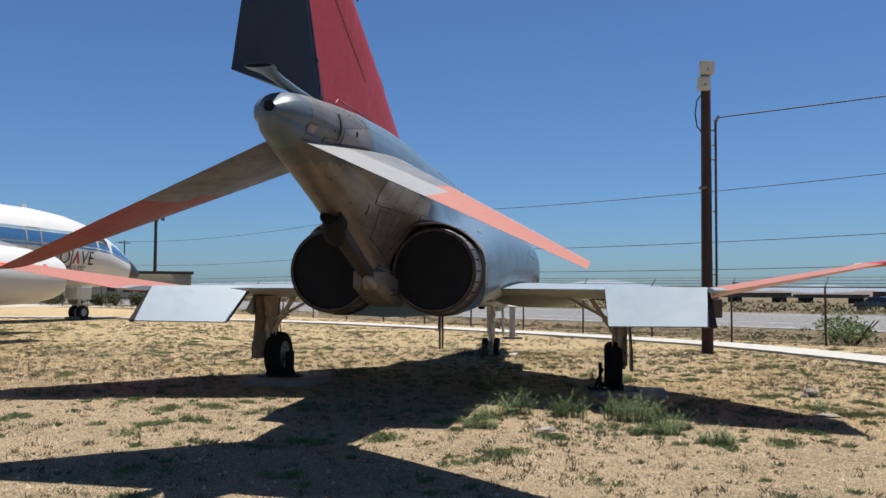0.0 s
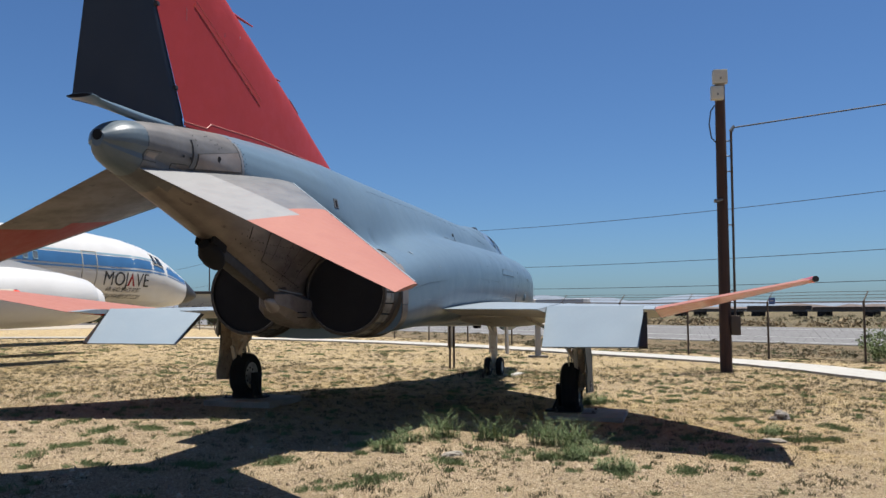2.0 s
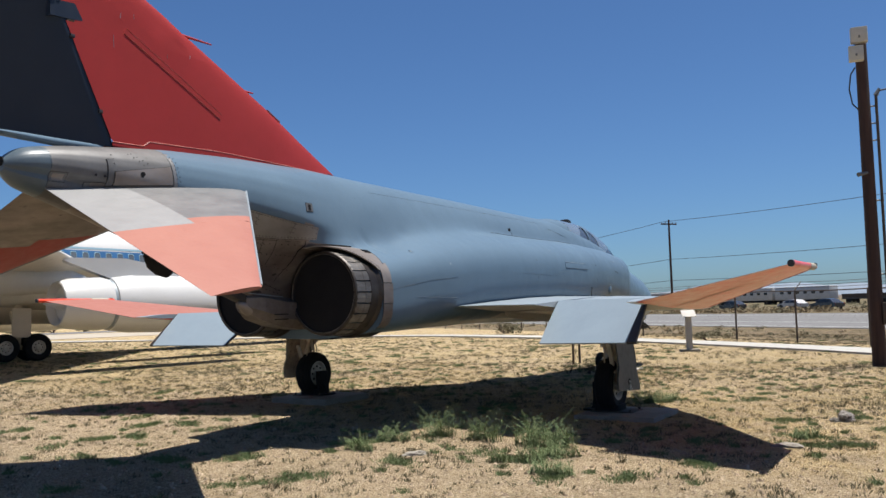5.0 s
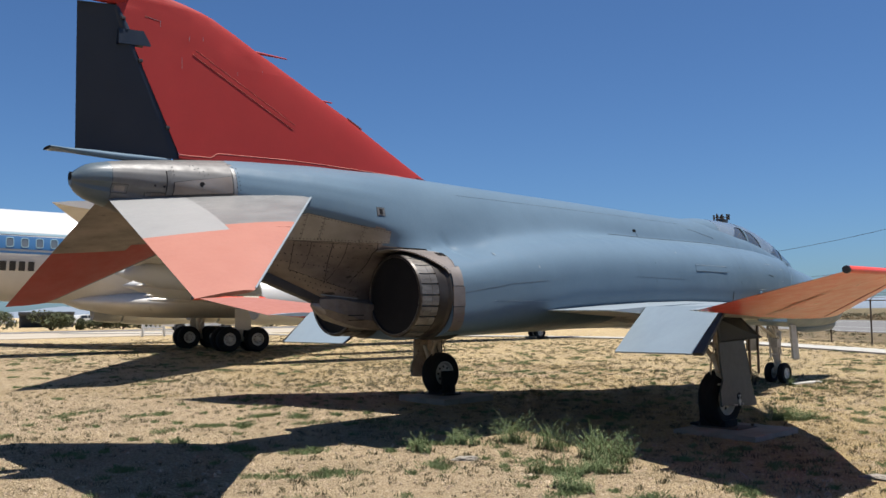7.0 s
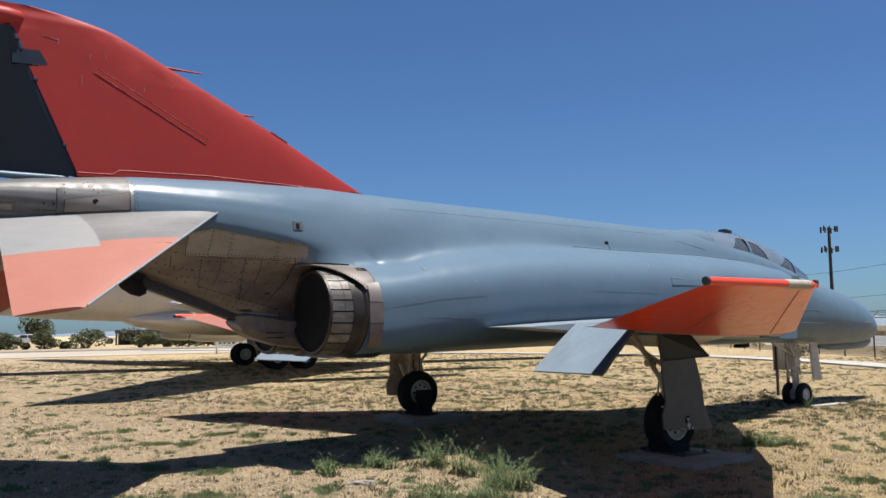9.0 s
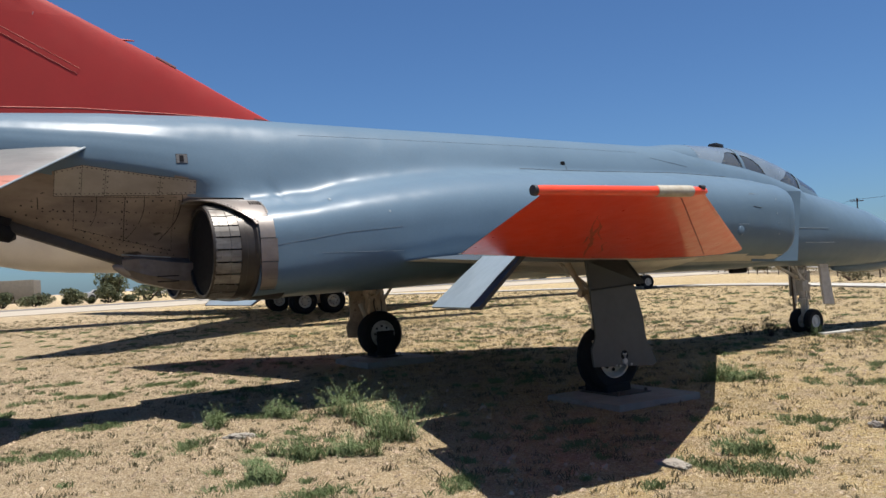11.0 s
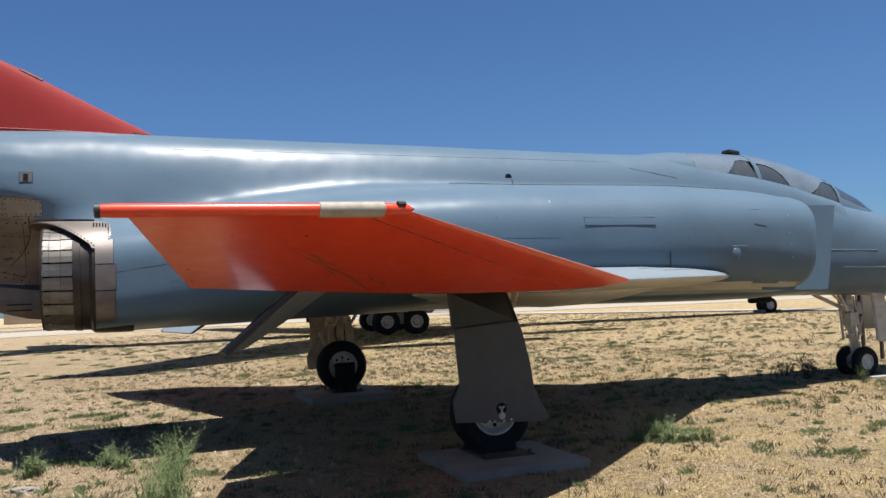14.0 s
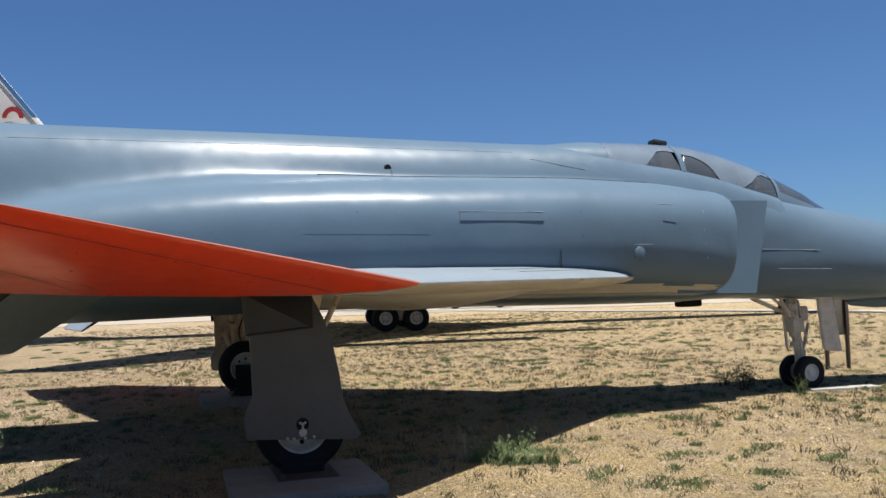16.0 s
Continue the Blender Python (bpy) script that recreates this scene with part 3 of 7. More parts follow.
ys = [5.36, 5.3, 5.2, 5.0] + [4.8 - 0.2 * i for i in range(33)] + [-1.75 - 0.045 * i for i in range(31)] + [-3.15, -3.2, -3.3]
# The belly's middle stays GREY instead of white: its shade is painted in.
link_mesh("fuselage", *loft([dented(hull_ring(y, 180)) for y in ys], (False, True)), [GREY, BELLY], jet, "glossy slate-grey painted fuselage", sharp=20, side=lambda f: 1 if f.normal.z < -0.90 and f.center.y > 0.3 and abs(f.center.x) > 0.78 else 0)
nose_ys = [10.45, 10.42, 10.36, 10.28, 10.18, 10.0, 9.8, 9.55, 9.3, 9.0, 8.7, 8.4, 8.0, 7.6, 7.2, 6.8, 6.4, 6.0, 5.7, 5.4, 5.1, 4.6]


def nose_ring(y):
    k = lerp_table([(5.5, 1.0), (5.36, 0.994), (5.1, 0.975), (4.6, 0.94)], y)
    return [(x * k, yy, 1.95 + (z - 1.95) * k) for x, yy, z in hull_ring(y, 72, False)]


link_mesh("forward_fuselage", *loft([nose_ring(y) for y in nose_ys]), GREY, jet, "slate-grey nose section", sharp=30)


def nac_ring(y, k, n=64, shear=0.0):
    a, nt, nb = smooth_table(NAC_WIDE, y) * k, smooth_table(NAC_TOP, y), smooth_table(NAC_BOT, y)
    nc, h = (nt + nb) / 2, (nt - nb) / 2 * k
    out = []
    for i in range(n):
        th = 2 * math.pi * i / n
        r = super_r(a, h, h, lerp_table(NAC_E, y) if math.cos(th) > 0 else max(lerp_table(NAC_E, y), lerp_table(NAC_LOW, y)), th)
        out.append((r * math.sin(th), y + shear * (r * math.cos(th)), nc + r * math.cos(th)))
    return out


lip = [nac_ring(5.25, 0.998), nac_ring(5.33, 1.0015), nac_ring(5.42, 1.0, shear=0.05), nac_ring(5.47, 0.985, shear=0.07), nac_ring(5.44, 0.965, shear=0.06), nac_ring(5.2, 0.955)]
link_mesh("intake_lip", *loft(lip, (False, False)), GREY, jet, "thin rounded intake lip", sharp=50)
# The shade deep in the intake is painted on as a near-black lining.
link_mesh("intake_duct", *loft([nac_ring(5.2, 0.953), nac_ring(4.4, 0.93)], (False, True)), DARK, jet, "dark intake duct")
for sx in (1, -1):
    pl = [(0.86, 4.9, 1.36), (0.86, 6.02, 1.33), (0.80, 6.30, 2.49), (0.80, 4.9, 2.49)]
    v = [(sx * x, y, z) for x, y, z in pl] + [(sx * (x + 0.045), y - 0.03, z) for x, y, z in pl]
    f = [(0, 1, 2, 3), (7, 6, 5, 4), (0, 4, 5, 1), (1, 5, 6, 2), (2, 6, 7, 3), (3, 7, 4, 0)]
    link_mesh("splitter_plate", v, f if sx < 0 else [tuple(reversed(q)) for q in f], GREY, jet, "flat grey splitter plate ahead of the intake", smooth=False)

@functools.lru_cache(maxsize=None)
def hull_side(y):
    half = [p for p in hull_ring(y, 240) if p[0] > 0]
    return [-p[2] for p in half], [p[0] for p in half]


def hull_x(y, z):
    zs_, xs_ = hull_side(round(y, 2))
    return float(np.interp(-z, zs_, xs_))


# tail boom: bare metal, narrow below, with the cone at its end
BOOM_W = [(-3.0, 0.64), (-4, 0.60), (-5, 0.50), (-6, 0.38), (-6.9, 0.285), (-7.2, 0.23), (-7.34, 0.175), (-7.42, 0.11), (-7.46, 0.04)]
BOOM_B = [(-3.0, 1.40), (-3.8, 1.46), (-4.38, 1.72), (-5.0, 1.98), (-5.64, 2.22), (-6.5, 2.52), (-7.15, 2.725), (-7.32, 2.78), (-7.42, 2.85), (-7.46, 2.93)]
BOOM_K = [(-3.0, 0.16), (-3.8, 0.20), (-4.4, 0.42), (-5.0, 0.55), (-6.0, 0.68), (-7.0, 0.8), (-7.45, 0.85)]


@functools.lru_cache(maxsize=None)
def boom_ring(y, n=15):
    zt, zb, w, k = (smooth_table(t, y, 0.03 if y < -7.1 else 0.1) for t in (JET_TOP, BOOM_B, BOOM_W, BOOM_K))
    prof = [(0, 0), (0.25, 0.012), (0.5, 0.05), (0.72, 0.11), (0.88, 0.19), (0.97, 0.29), (1.0, 0.40), (0.5 * (1 + k) + 0.06, 0.52), (0.42 * (1 + k), 0.62), (k * 0.92 + 0.02, 0.74), (k * 0.76, 0.86), (k * 0.5, 0.95), (k * 0.25, 0.99), (0, 1.0)]
    t_ = np.linspace(0, len(prof) - 1, 46)
    fx, fz = [np.interp(t_, range(len(prof)), [q[i] for q in prof]) for i in (0, 1)]
    right = [(w * float(x), y, zt - float(f) * (zt - zb)) for x, f in zip(fx, fz)]
    if y > -4.3:
        t = min(max((-3.3 - y) / 1.0, 0), 1)
        t = t * t * (3 - 2 * t)
        d = min(-3.28 - y, 0.5)
        d = d - d * d
        right = [(x + (hull_x(-3.28, z) + (hull_x(-3.28, z) - hull_x(-3.0, z)) / 0.28 * d - x) * (1 - t) * min(max((z - 2.32) / 0.06, 0), 1), yy, z) for x, yy, z in right]
    return right + [(-x, yy, z) for x, yy, z in right[-2:0:-1]]


def boom_side(f):
    c = f.center
    if c.y < -7.12:
        return 3
    if c.y < -5.83:
        return 0 if c.z > 2.74 + 0.10 * (-5.83 - c.y) * -1 else 1
    if c.y > -3.87:
        return 2 if c.z > 2.40 else 1
    return 2 if c.z > 2.60 + 0.06 * (-3.8 - c.y) else 1


def boom_x(y, z):
    right = boom_ring(y)[:46]
    return float(np.interp(-z, [-p[2] for p in right], [p[0] for p in right]))


def patch(name, surf, y0, y1, zt, zb, lift, material, parent, label="", ny=8, nz=4, sides=(1, -1)):
    """A thin plate that follows the hull: zt, zb: heights of its edges at y0 and at y1."""
    made = []
    if lift > 0.0055:
        e = 0.004 if y1 > y0 else -0.004
        patch("seam", surf, y0 - e, y1 + e, (zt[0] + 0.004, zt[1] + 0.004), (zb[0] - 0.004, zb[1] - 0.004), 0.0025, MATT_BLACK, parent, "", ny, nz, sides)
    for sx in sides:
        rings = []
        for i in range(ny + 1):
            u = i / ny
            y, a, b = y0 + (y1 - y0) * u, zt[0] + (zt[1] - zt[0]) * u, zb[0] + (zb[1] - zb[0]) * u
            zz = [a + (b - a) * k / nz for k in range(nz + 1)]
            rings.append([(sx * (surf(y, z) + lift), y, z) for z in zz] + [(sx * (surf(y, z) - 0.02), y, z) for z in reversed(zz)])
        v, f = loft(rings)
        made.append(link_mesh(name, v, [tuple(reversed(q)) for q in f] if sx * (y1 - y0) > 0 else f, material, parent, label, 50))
    return made


def rivets(name, rows, surf, parent, step=0.035, r=0.006, sides=(1, -1), material=None):
    v, f = [], []
    for sx in sides:
        for (y0, z0), (y1, z1) in rows:
            n = max(int(math.hypot(y1 - y0, z1 - z0) / step), 1)
            for i in range(n + 1):
                y, z = y0 + (y1 - y0) * i / n, z0 + (z1 - z0) * i / n
                x = surf(y, z)
                k = len(v)
                v += [(sx * (x + 0.007), y + r * math.cos(a), z + r * math.sin(a)) for a in [2 * math.pi * q / 6 for q in range(6)]] + [(sx * (x + 0.012), y, z)]
                f += [(k + q, k + (q + 1) % 6, k + 6) for q in range(6)]
    return tagged(link_mesh(name, v, f, material or MATT_BLACK, parent, "rows of dark rivets", smooth=False), kind="stuff")


by = sorted([-3.22 - 0.133 * i for i in range(31)] + [-3.87, -5.83, -7.12], reverse=True) + [-7.26, -7.31, -7.36, -7.40, -7.43, -7.455]
link_mesh("tail_boom", *loft([boom_ring(y) for y in by]), [METAL, HEAT, GREY, CONE], jet, "bare heat-stained metal tail boom", sharp=30, side=boom_side)
boom = bpy.data.objects["tail_boom"]
patch("tail_door", boom_x, -6.50, -5.86, (2.985, 3.105), (2.855, 2.915), 0.011, PLATE, boom, "pale riveted access door")
patch("hatch_frame", boom_x, -7.115, -6.965, (2.925, 2.925), (2.845, 2.845), 0.006, METAL, boom, "raised square hatch frame")
patch("tail_hatch", boom_x, -7.09, -6.99, (2.912, 2.912), (2.858, 2.858), 0.009, PLATE, boom, "small square hatch")
patch("cone_band", boom_x, -7.124, -7.114, (3.15, 3.15), (2.76, 2.76), 0.002, SEAM, boom, "dark joint round the tail cone", 1, 10)
patch("side_plate", boom_x, -6.72, -6.58, (2.865, 2.865), (2.825, 2.825), 0.007, PLATE, boom, "small bare plate", 2, 2)
patch("tail_hatch", boom_x, -6.78, -6.62, (2.86, 2.87), (2.76, 2.77), 0.006, METAL, boom, "small square hatch")
for y0_, y1_, z0_, z1_ in ((-5.19, -4.935, 2.70, 2.755), (-4.93, -4.705, 2.755, 2.72), (-4.70, -4.155, 2.72, 2.64), (-4.15, -3.79, 2.64, 2.595)):
    patch("side_strip", boom_x, y0_, y1_, (z0_, z1_), (2.455, 2.45), 0.008, STRIPM, boom, "pale riveted plate of bare metal", 6, 6)
patch("heat_panel", boom_x, -5.00, -4.50, (2.44, 2.43), (2.12, 1.98), 0.006, HEAT, boom, "brown heat-stained panel", 8, 6)
patch("heat_panel", boom_x, -4.49, -3.98, (2.43, 2.42), (1.98, 1.85), 0.006, HEAT, boom, "brown heat-stained panel", 8, 6)
patch("tail_band", boom_x, -5.84, -5.80, (3.26, 3.26), (2.72, 2.72), 0.006, STAB_D, boom, "pale seam band", 1, 8)
patch("hinge_bar", boom_x, -6.575, -6.525, (3.10, 3.11), (2.84, 2.85), 0.016, METAL, boom, "raised bar beside the access door", 2, 4)
part_holes = [(-6.20, 2.985, 0.030), (-6.70, 2.935, 0.012), (-6.605, 2.932, 0.012)]
for y, z, r in part_holes:
    for sx in (1, -1):
        part("door_hole", lathe([(0, 0.0), (0.001, r), (0.005, r), (0.006, 0.0)], Matrix.Translation((sx * (boom_x(y, z) + 0.008), y, z)) @ Matrix.Rotation(radians(-90 * sx), 4, "Z"), 12), DARK, boom)
rivets("rivets", [((-5.17, 2.475), (-3.80, 2.468)), ((-5.17, 2.69), (-4.93, 2.74)), ((-4.93, 2.74), (-3.80, 2.58)), ((-3.805, 2.58), (-3.805, 2.47)), ((-4.72, 2.705), (-4.72, 2.48)), ((-4.68, 2.70), (-4.68, 2.48)), ((-4.17, 2.63), (-4.17, 2.48)), ((-4.13, 2.62), (-4.13, 2.48)), ((-4.95, 2.73), (-4.95, 2.48))], boom_x, boom, 0.045, 0.0085)
rivets("rivets", [((-5.0, 2.40), (-3.95, 2.385)), ((-4.47, 2.38), (-4.47, 2.0)), ((-4.52, 2.38), (-4.52, 2.02)), ((-4.98, 2.1), (-4.0, 1.86)), ((-5.5, 2.36), (-5.1, 2.30)), ((-5.55, 2.30), (-5.15, 2.16))], boom_x, boom, 0.085, 0.009)
rivets("rivets", [((-6.30, 3.19), (-6.17, 3.09)), ((-6.26, 3.20), (-6.12, 3.11)), ((-5.81, 3.22), (-5.80, 2.94)), ((-5.775, 3.21), (-5.765, 2.96)), ((-6.50, 3.16), (-6.50, 3.07))], boom_x, boom, 0.045, 0.006)
for yb_ in (-5.35, -4.78, -4.30, -3.92):
    for sx in (1, -1):
        bm = bmesh.new()
        q = [Vector((sx * (boom_x(yb_ + 0.10 * math.sin(k * 0.35) - 0.03 * k, z) + 0.003), yb_ + 0.10 * math.sin(k * 0.35) - 0.03 * k, z)) for k, z in enumerate([2.44 - 0.06 * i for i in range(9)]) if z > smooth_table(BOOM_B, yb_ - 0.2) + 0.12]
        for a_, b_ in zip(q, q[1:]):
            tube(a_, b_, 0.0045, None, 5, bm, False)
        part("skin_seam", bm, MATT_BLACK, boom, "dark curved skin joint")
rivets("rivets", [((-5.3, 2.30), (-3.95, 2.26)), ((-5.2, 2.22), (-3.95, 2.10)), ((-4.9, 2.02), (-3.95, 1.80)), ((-4.7, 1.93), (-4.0, 1.68))], boom_x, boom, 0.07, 0.008)
part("vent_mast_hole", lathe([(0, 0), (0, 0.045), (0.06, 0.045), (0.065, 0.0)], pose(0, -7.40, 3.0, 0, 0, 180), 16), DARK, jet, "dark round vent in the tail cone")
pipe = [[(w * c_, y, z + h * s_) for c_, s_ in ((math.cos(2 * math.pi * k / 16), math.sin(2 * math.pi * k / 16)) for k in range(16))] for y, z, w, h in ((-6.40, 3.27, 0.03, 0.03), (-6.9, 3.255, 0.04, 0.04), (-7.25, 3.26, 0.05, 0.035), (-7.50, 3.262, 0.075, 0.024), (-7.60, 3.262, 0.115, 0.020), (-7.68, 3.262, 0.12, 0.018))]
dump = link_mesh("dump_pipe", *loft(pipe), GREY, jet, "flattened grey dump pipe above the tail cone", 40)
link_mesh("pipe_mouth", *loft([[(x * 0.9, -7.683 if k else -7.679, 3.262 + (z - 3.262) * 0.8) for x, _, z in pipe[-1]] for k in (0, 1)]), DARK, dump)

# nozzles
for sx in (1, -1):
    at = pose(sx * 0.635, -3.3, 1.80)
    noz = part("nozzle", lathe([(0.35, 0.56), (0.05, 0.555), (-0.02, 0.55), (-0.05, 0.52), (-0.10, 0.515)], at, 40), SCORCH, jet, "scorched metal nozzle collar")
    # Flat near-black disc just inside the rim; nothing is built behind it.
    part("nozzle_throat", lathe([(-0.478, 0.472), (-0.455, 0.462), (-0.45, 0.2), (-0.45, 0.0)], at, 36), MATT_BLACK, noz, "flat black disc inside the nozzle")
    n = 24
    for k in range(n):
        a0, a1 = 2 * math.pi * (k + 0.06) / n, 2 * math.pi * (k + 0.94) / n
        bm = bmesh.new()
        rows = []
        for yy, r in ((-0.19, 0.512), (-0.20, 0.519), (-0.30, 0.517), (-0.305, 0.512), (-0.40, 0.510), (-0.405, 0.514), (-0.46, 0.512), (-0.485, 0.497), (-0.485, 0.47)):
            rows.append([bm.verts.new(at @ Vector((r * math.cos(a), yy, r * math.sin(a)))) for a in (a0, (a0 + a1) / 2, a1)])
        for p0, p1 in zip(rows, rows[1:]):
            for q in (0, 1):
                bm.faces.new((p0[q], p0[q + 1], p1[q + 1], p1[q]))
        ctr = at @ Vector((0, -0.3, 0))
        for f in bm.faces:
            if f.normal.dot(f.calc_center_median() - ctr) < 0:
                f.normal_flip()
        me = bpy.data.meshes.new("petal")
        bm.to_mesh(me)
        bm.free()
        me.materials.append(PETAL)
        ob = new("petal", me)
        ob.parent = noz
    part("nozzle_ring", lathe([(-0.20, 0.50), (-0.195, 0.522), (-0.13, 0.528), (-0.125, 0.518), (-0.03, 0.522), (0.0, 0.535)], at, 40), SCORCH, noz, "brown scorched ring")
    part("petal_edge", lathe([(-0.478, 0.47), (-0.488, 0.48), (-0.486, 0.502), (-0.455, 0.513), (-0.45, 0.50)], at, 40), SCORCH, noz, "scorched nozzle rim")
    # shroud: a band round the nozzle that runs out into a flap over its top
    back = [(-18, -0.64), (4, -0.56), (24, -0.36), (44, -0.17), (58, -0.03), (88, 0.05), (174, 0.04)]
    front = [(-18, 0.02), (10, 0.10), (24, 0.145), (62, 0.165), (174, 0.17)]
    rings = []
    for i in range(15):
        a = -16 + 78 * i / 14
        y0_, y1_ = lerp_table(back, a), lerp_table(front, a)
        rad = radians(a)
        row = [(y0_, 0.560), (y0_, 0.574), (y0_ + 0.3 * (y1_ - y0_), 0.579), (y0_ + 0.8 * (y1_ - y0_), 0.579), (y1_, 0.572), (y1_, 0.545)]
        rings.append([at @ Vector((sx * r_ * math.sin(rad), yy, r_ * math.cos(rad))) for yy, r_ in row])
    shroud = link_mesh("shroud", *loft(rings), PLATE, jet, "pale metal shroud over the nozzle", 35)
    for q in range(5):
        part("louvre", box((-0.045, -0.0065, -0.006), (0.045, 0.0065, 0.004), 0.002, at @ Matrix.Rotation(sx * radians(27), 4, "Y") @ Matrix.Translation((0, -0.005 + 0.028 * q, 0.580))), DARK, shroud)
    v, f = [], []
    for a, yy in [(14 + 3.0 * i, lerp_table(back, 14 + 3.0 * i) + 0.025) for i in range(16)] + [(24 + 3.0 * i, 0.13) for i in range(12)]:
        c_ = at @ Vector((sx * 0.5795 * math.sin(radians(a)), yy, 0.5795 * math.cos(radians(a))))
        o_ = (at.to_3x3() @ Vector((sx * math.sin(radians(a)), 0, math.cos(radians(a)))))
        t_ = o_.cross(Vector((0, 1, 0)))
        k = len(v)
        v += [c_ + t_ * 0.007 * math.cos(u_) + Vector((0, 0.007 * math.sin(u_), 0)) for u_ in [2 * math.pi * i / 6 for i in range(6)]] + [c_ + o_ * 0.005]
        f += [(k + i, k + (i + 1) % 6, k + 6) for i in range(6)]
    tagged(link_mesh("rivets", v, f, MATT_BLACK, shroud, "rows of dark rivets", smooth=False), kind="stuff")

patch("side_shroud", hull_x, -3.295, -3.13, (2.13, 2.16), (1.915, 1.915), 0.012, PLATE, jet, "pale metal shroud beside the nozzle", 3, 6)
patch("side_shroud", hull_x, -3.295, -3.11, (1.905, 1.905), (1.66, 1.66), 0.012, HEAT, jet, "brown scorched shroud beside the nozzle", 3, 6)
patch("side_shroud", hull_x, -3.295, -3.12, (1.65, 1.65), (1.36, 1.36), 0.012, HEAT, jet, "brown scorched shroud beside the nozzle", 3, 6)

# hook
hook_m = Matrix.Translation((0, -5.60, 2.175)) @ Matrix.Rotation(math.atan2(1.70 - 2.175, 1.32), 4, "X")
hook = part("arrestor_hook", box((-0.075, 0, -0.07), (0.075, 1.42, 0.055), 0.03, hook_m), HOOKM, jet, "dark tail hook arm under the boom")
part("hook_point", lathe([(-0.20, 0.0), (-0.18, 0.06), (-0.06, 0.115), (0.06, 0.11), (0.16, 0.07), (0.2, 0.0)], pose(0, -5.70, 2.14, -35), 16), MATT_BLACK, hook)
for dx in (-0.09, 0.09):
    part("hook_clevis", box((dx - 0.014, -0.16, -0.05), (dx + 0.014, 0.10, 0.09), 0.01, pose(0, -5.68, 2.24, -20)), MATT_BLACK, hook)
for k in range(4):
    part("hook_hose", tube((-0.05 + 0.03 * k, -5.72 + 0.02 * k, 2.30), (-0.07 + 0.045 * k, -5.60 + 0.03 * k, 2.40), 0.012, None, 6), INK, hook)
oct_ = [(0.45, 1.0), (1.0, 0.62), (1.0, -0.45), (0.62, -1.0), (-0.62, -1.0), (-1.0, -0.45), (-1.0, 0.62), (-0.45, 1.0)]
keel = [[(w * a, y, (z0 + z1) / 2 + (z1 - z0) / 2 * b) for a, b in oct_] for y, w, z0, z1 in ((-4.50, 0.09, 1.62, 1.80), (-4.34, 0.19, 1.53, 1.83), (-4.30, 0.20, 1.51, 1.83), (-3.98, 0.205, 1.42, 1.79), (-3.60, 0.20, 1.37, 1.75), (-3.25, 0.17, 1.36, 1.7))]
fairing = link_mesh("hook_fairing", *loft(keel), KEEL, jet, "scorched keel fairing between the nozzles", 12)
part("fairing_tip", lathe([(-0.16, 0.0), (-0.13, 0.035), (0.0, 0.085), (0.05, 0.09)], pose(0.03, -4.45, 1.66, -18), 16), PLATE, fairing, "pale blunt cone")
for dx in (-0.207, 0.207):
    for z in (1.50, 1.56):
        part("fairing_slot", box((dx - 0.004, -4.16, z), (dx + 0.004, -3.92, z + 0.012), 0.002), MATT_BLACK, fairing)
for sx in (1, -1):
    part("fairing_lip", tube((sx * 0.14, -4.52, 1.822), (sx * 0.19, -4.0, 1.775), 0.006, None, 6), GREY_L, fairing, "bright bent lip above the fairing")

# fin and rudder
FIN_LE = [(3.28, -2.40), (3.38, -2.64), (3.68, -3.24), (3.92, -3.70), (4.17, -4.19), (4.32, -4.54), (4.49, -4.89), (4.71, -5.38), (4.83, -5.62), (4.98, -5.96), (5.05, -6.27), (5.09, -6.57), (5.115, -6.9)]


def hinge_y(z):
    return -6.31 - (z - 3.3) / 1.57 * 0.72


def fin_levels(zs, te, le, thick):
    rings = []
    for z in zs:
        a, b = le(z), te(z)
        t = thick * (1 - 0.55 * (z - 3.3) / 1.8)
        if z > 5.03:
            t *= 0.6
        full = hinge_y(z) if z < 4.8 else hinge_y(4.8)
        half = lambda y: t / 2 * float(np.interp((y - a) / (full - a), [w for w, _ in FINF], [h for _, h in FINF]))
        ws = [0, 0.01, 0.03, 0.06, 0.1, 0.15, 0.22, 0.3, 0.4, 0.5, 0.6, 0.7, 0.8, 0.9, 1.0]
        yy = [a + (b - a) * w for w in ws]
        rings.append([(half(y), y, z) for y in yy] + [(-half(y), y, z) for y in yy[-2:0:-1]])
    return rings


FINF = [(0, 0.0), (0.01, 0.25), (0.05, 0.5), (0.15, 0.8), (0.35, 1.0), (0.6, 0.95), (0.85, 0.8), (1.0, 0.7)]
fle = lambda z: lerp_table(FIN_LE, z)
zs = [3.28, 3.37, 3.45, 3.5, 3.6, 3.74, 3.9, 4.1, 4.26, 4.44, 4.445, 4.60, 4.605, 4.7, 4.78, 4.83, 4.875, 4.88, 4.92, 4.96, 5.0, 5.04, 5.07, 5.09, 5.105]


def fin_te(z):
    if 4.445 <= z <= 4.60:
        return -6.74
    return hinge_y(z) if z < 4.88 else -7.36


fin = link_mesh("fin", *loft(fin_levels(zs, fin_te, fle, 0.20)), RED, jet, "faded red painted vertical fin", sharp=28)
RUD = [(0, 0.55), (0.04, 0.9), (0.1, 1.0), (0.5, 0.6), (1.0, 0.08)]


def rud_rings(zs, le, te):
    out = []
    for z in zs:
        a, b, t = le(z), te(z), 0.14 * (1 - 0.5 * (z - 3.3) / 1.8)
        out.append([(t / 2 * h, a + (b - a) * w, z) for w, h in RUD] + [(-t / 2 * h, a + (b - a) * w, z) for w, h in RUD[::-1]])
    return out


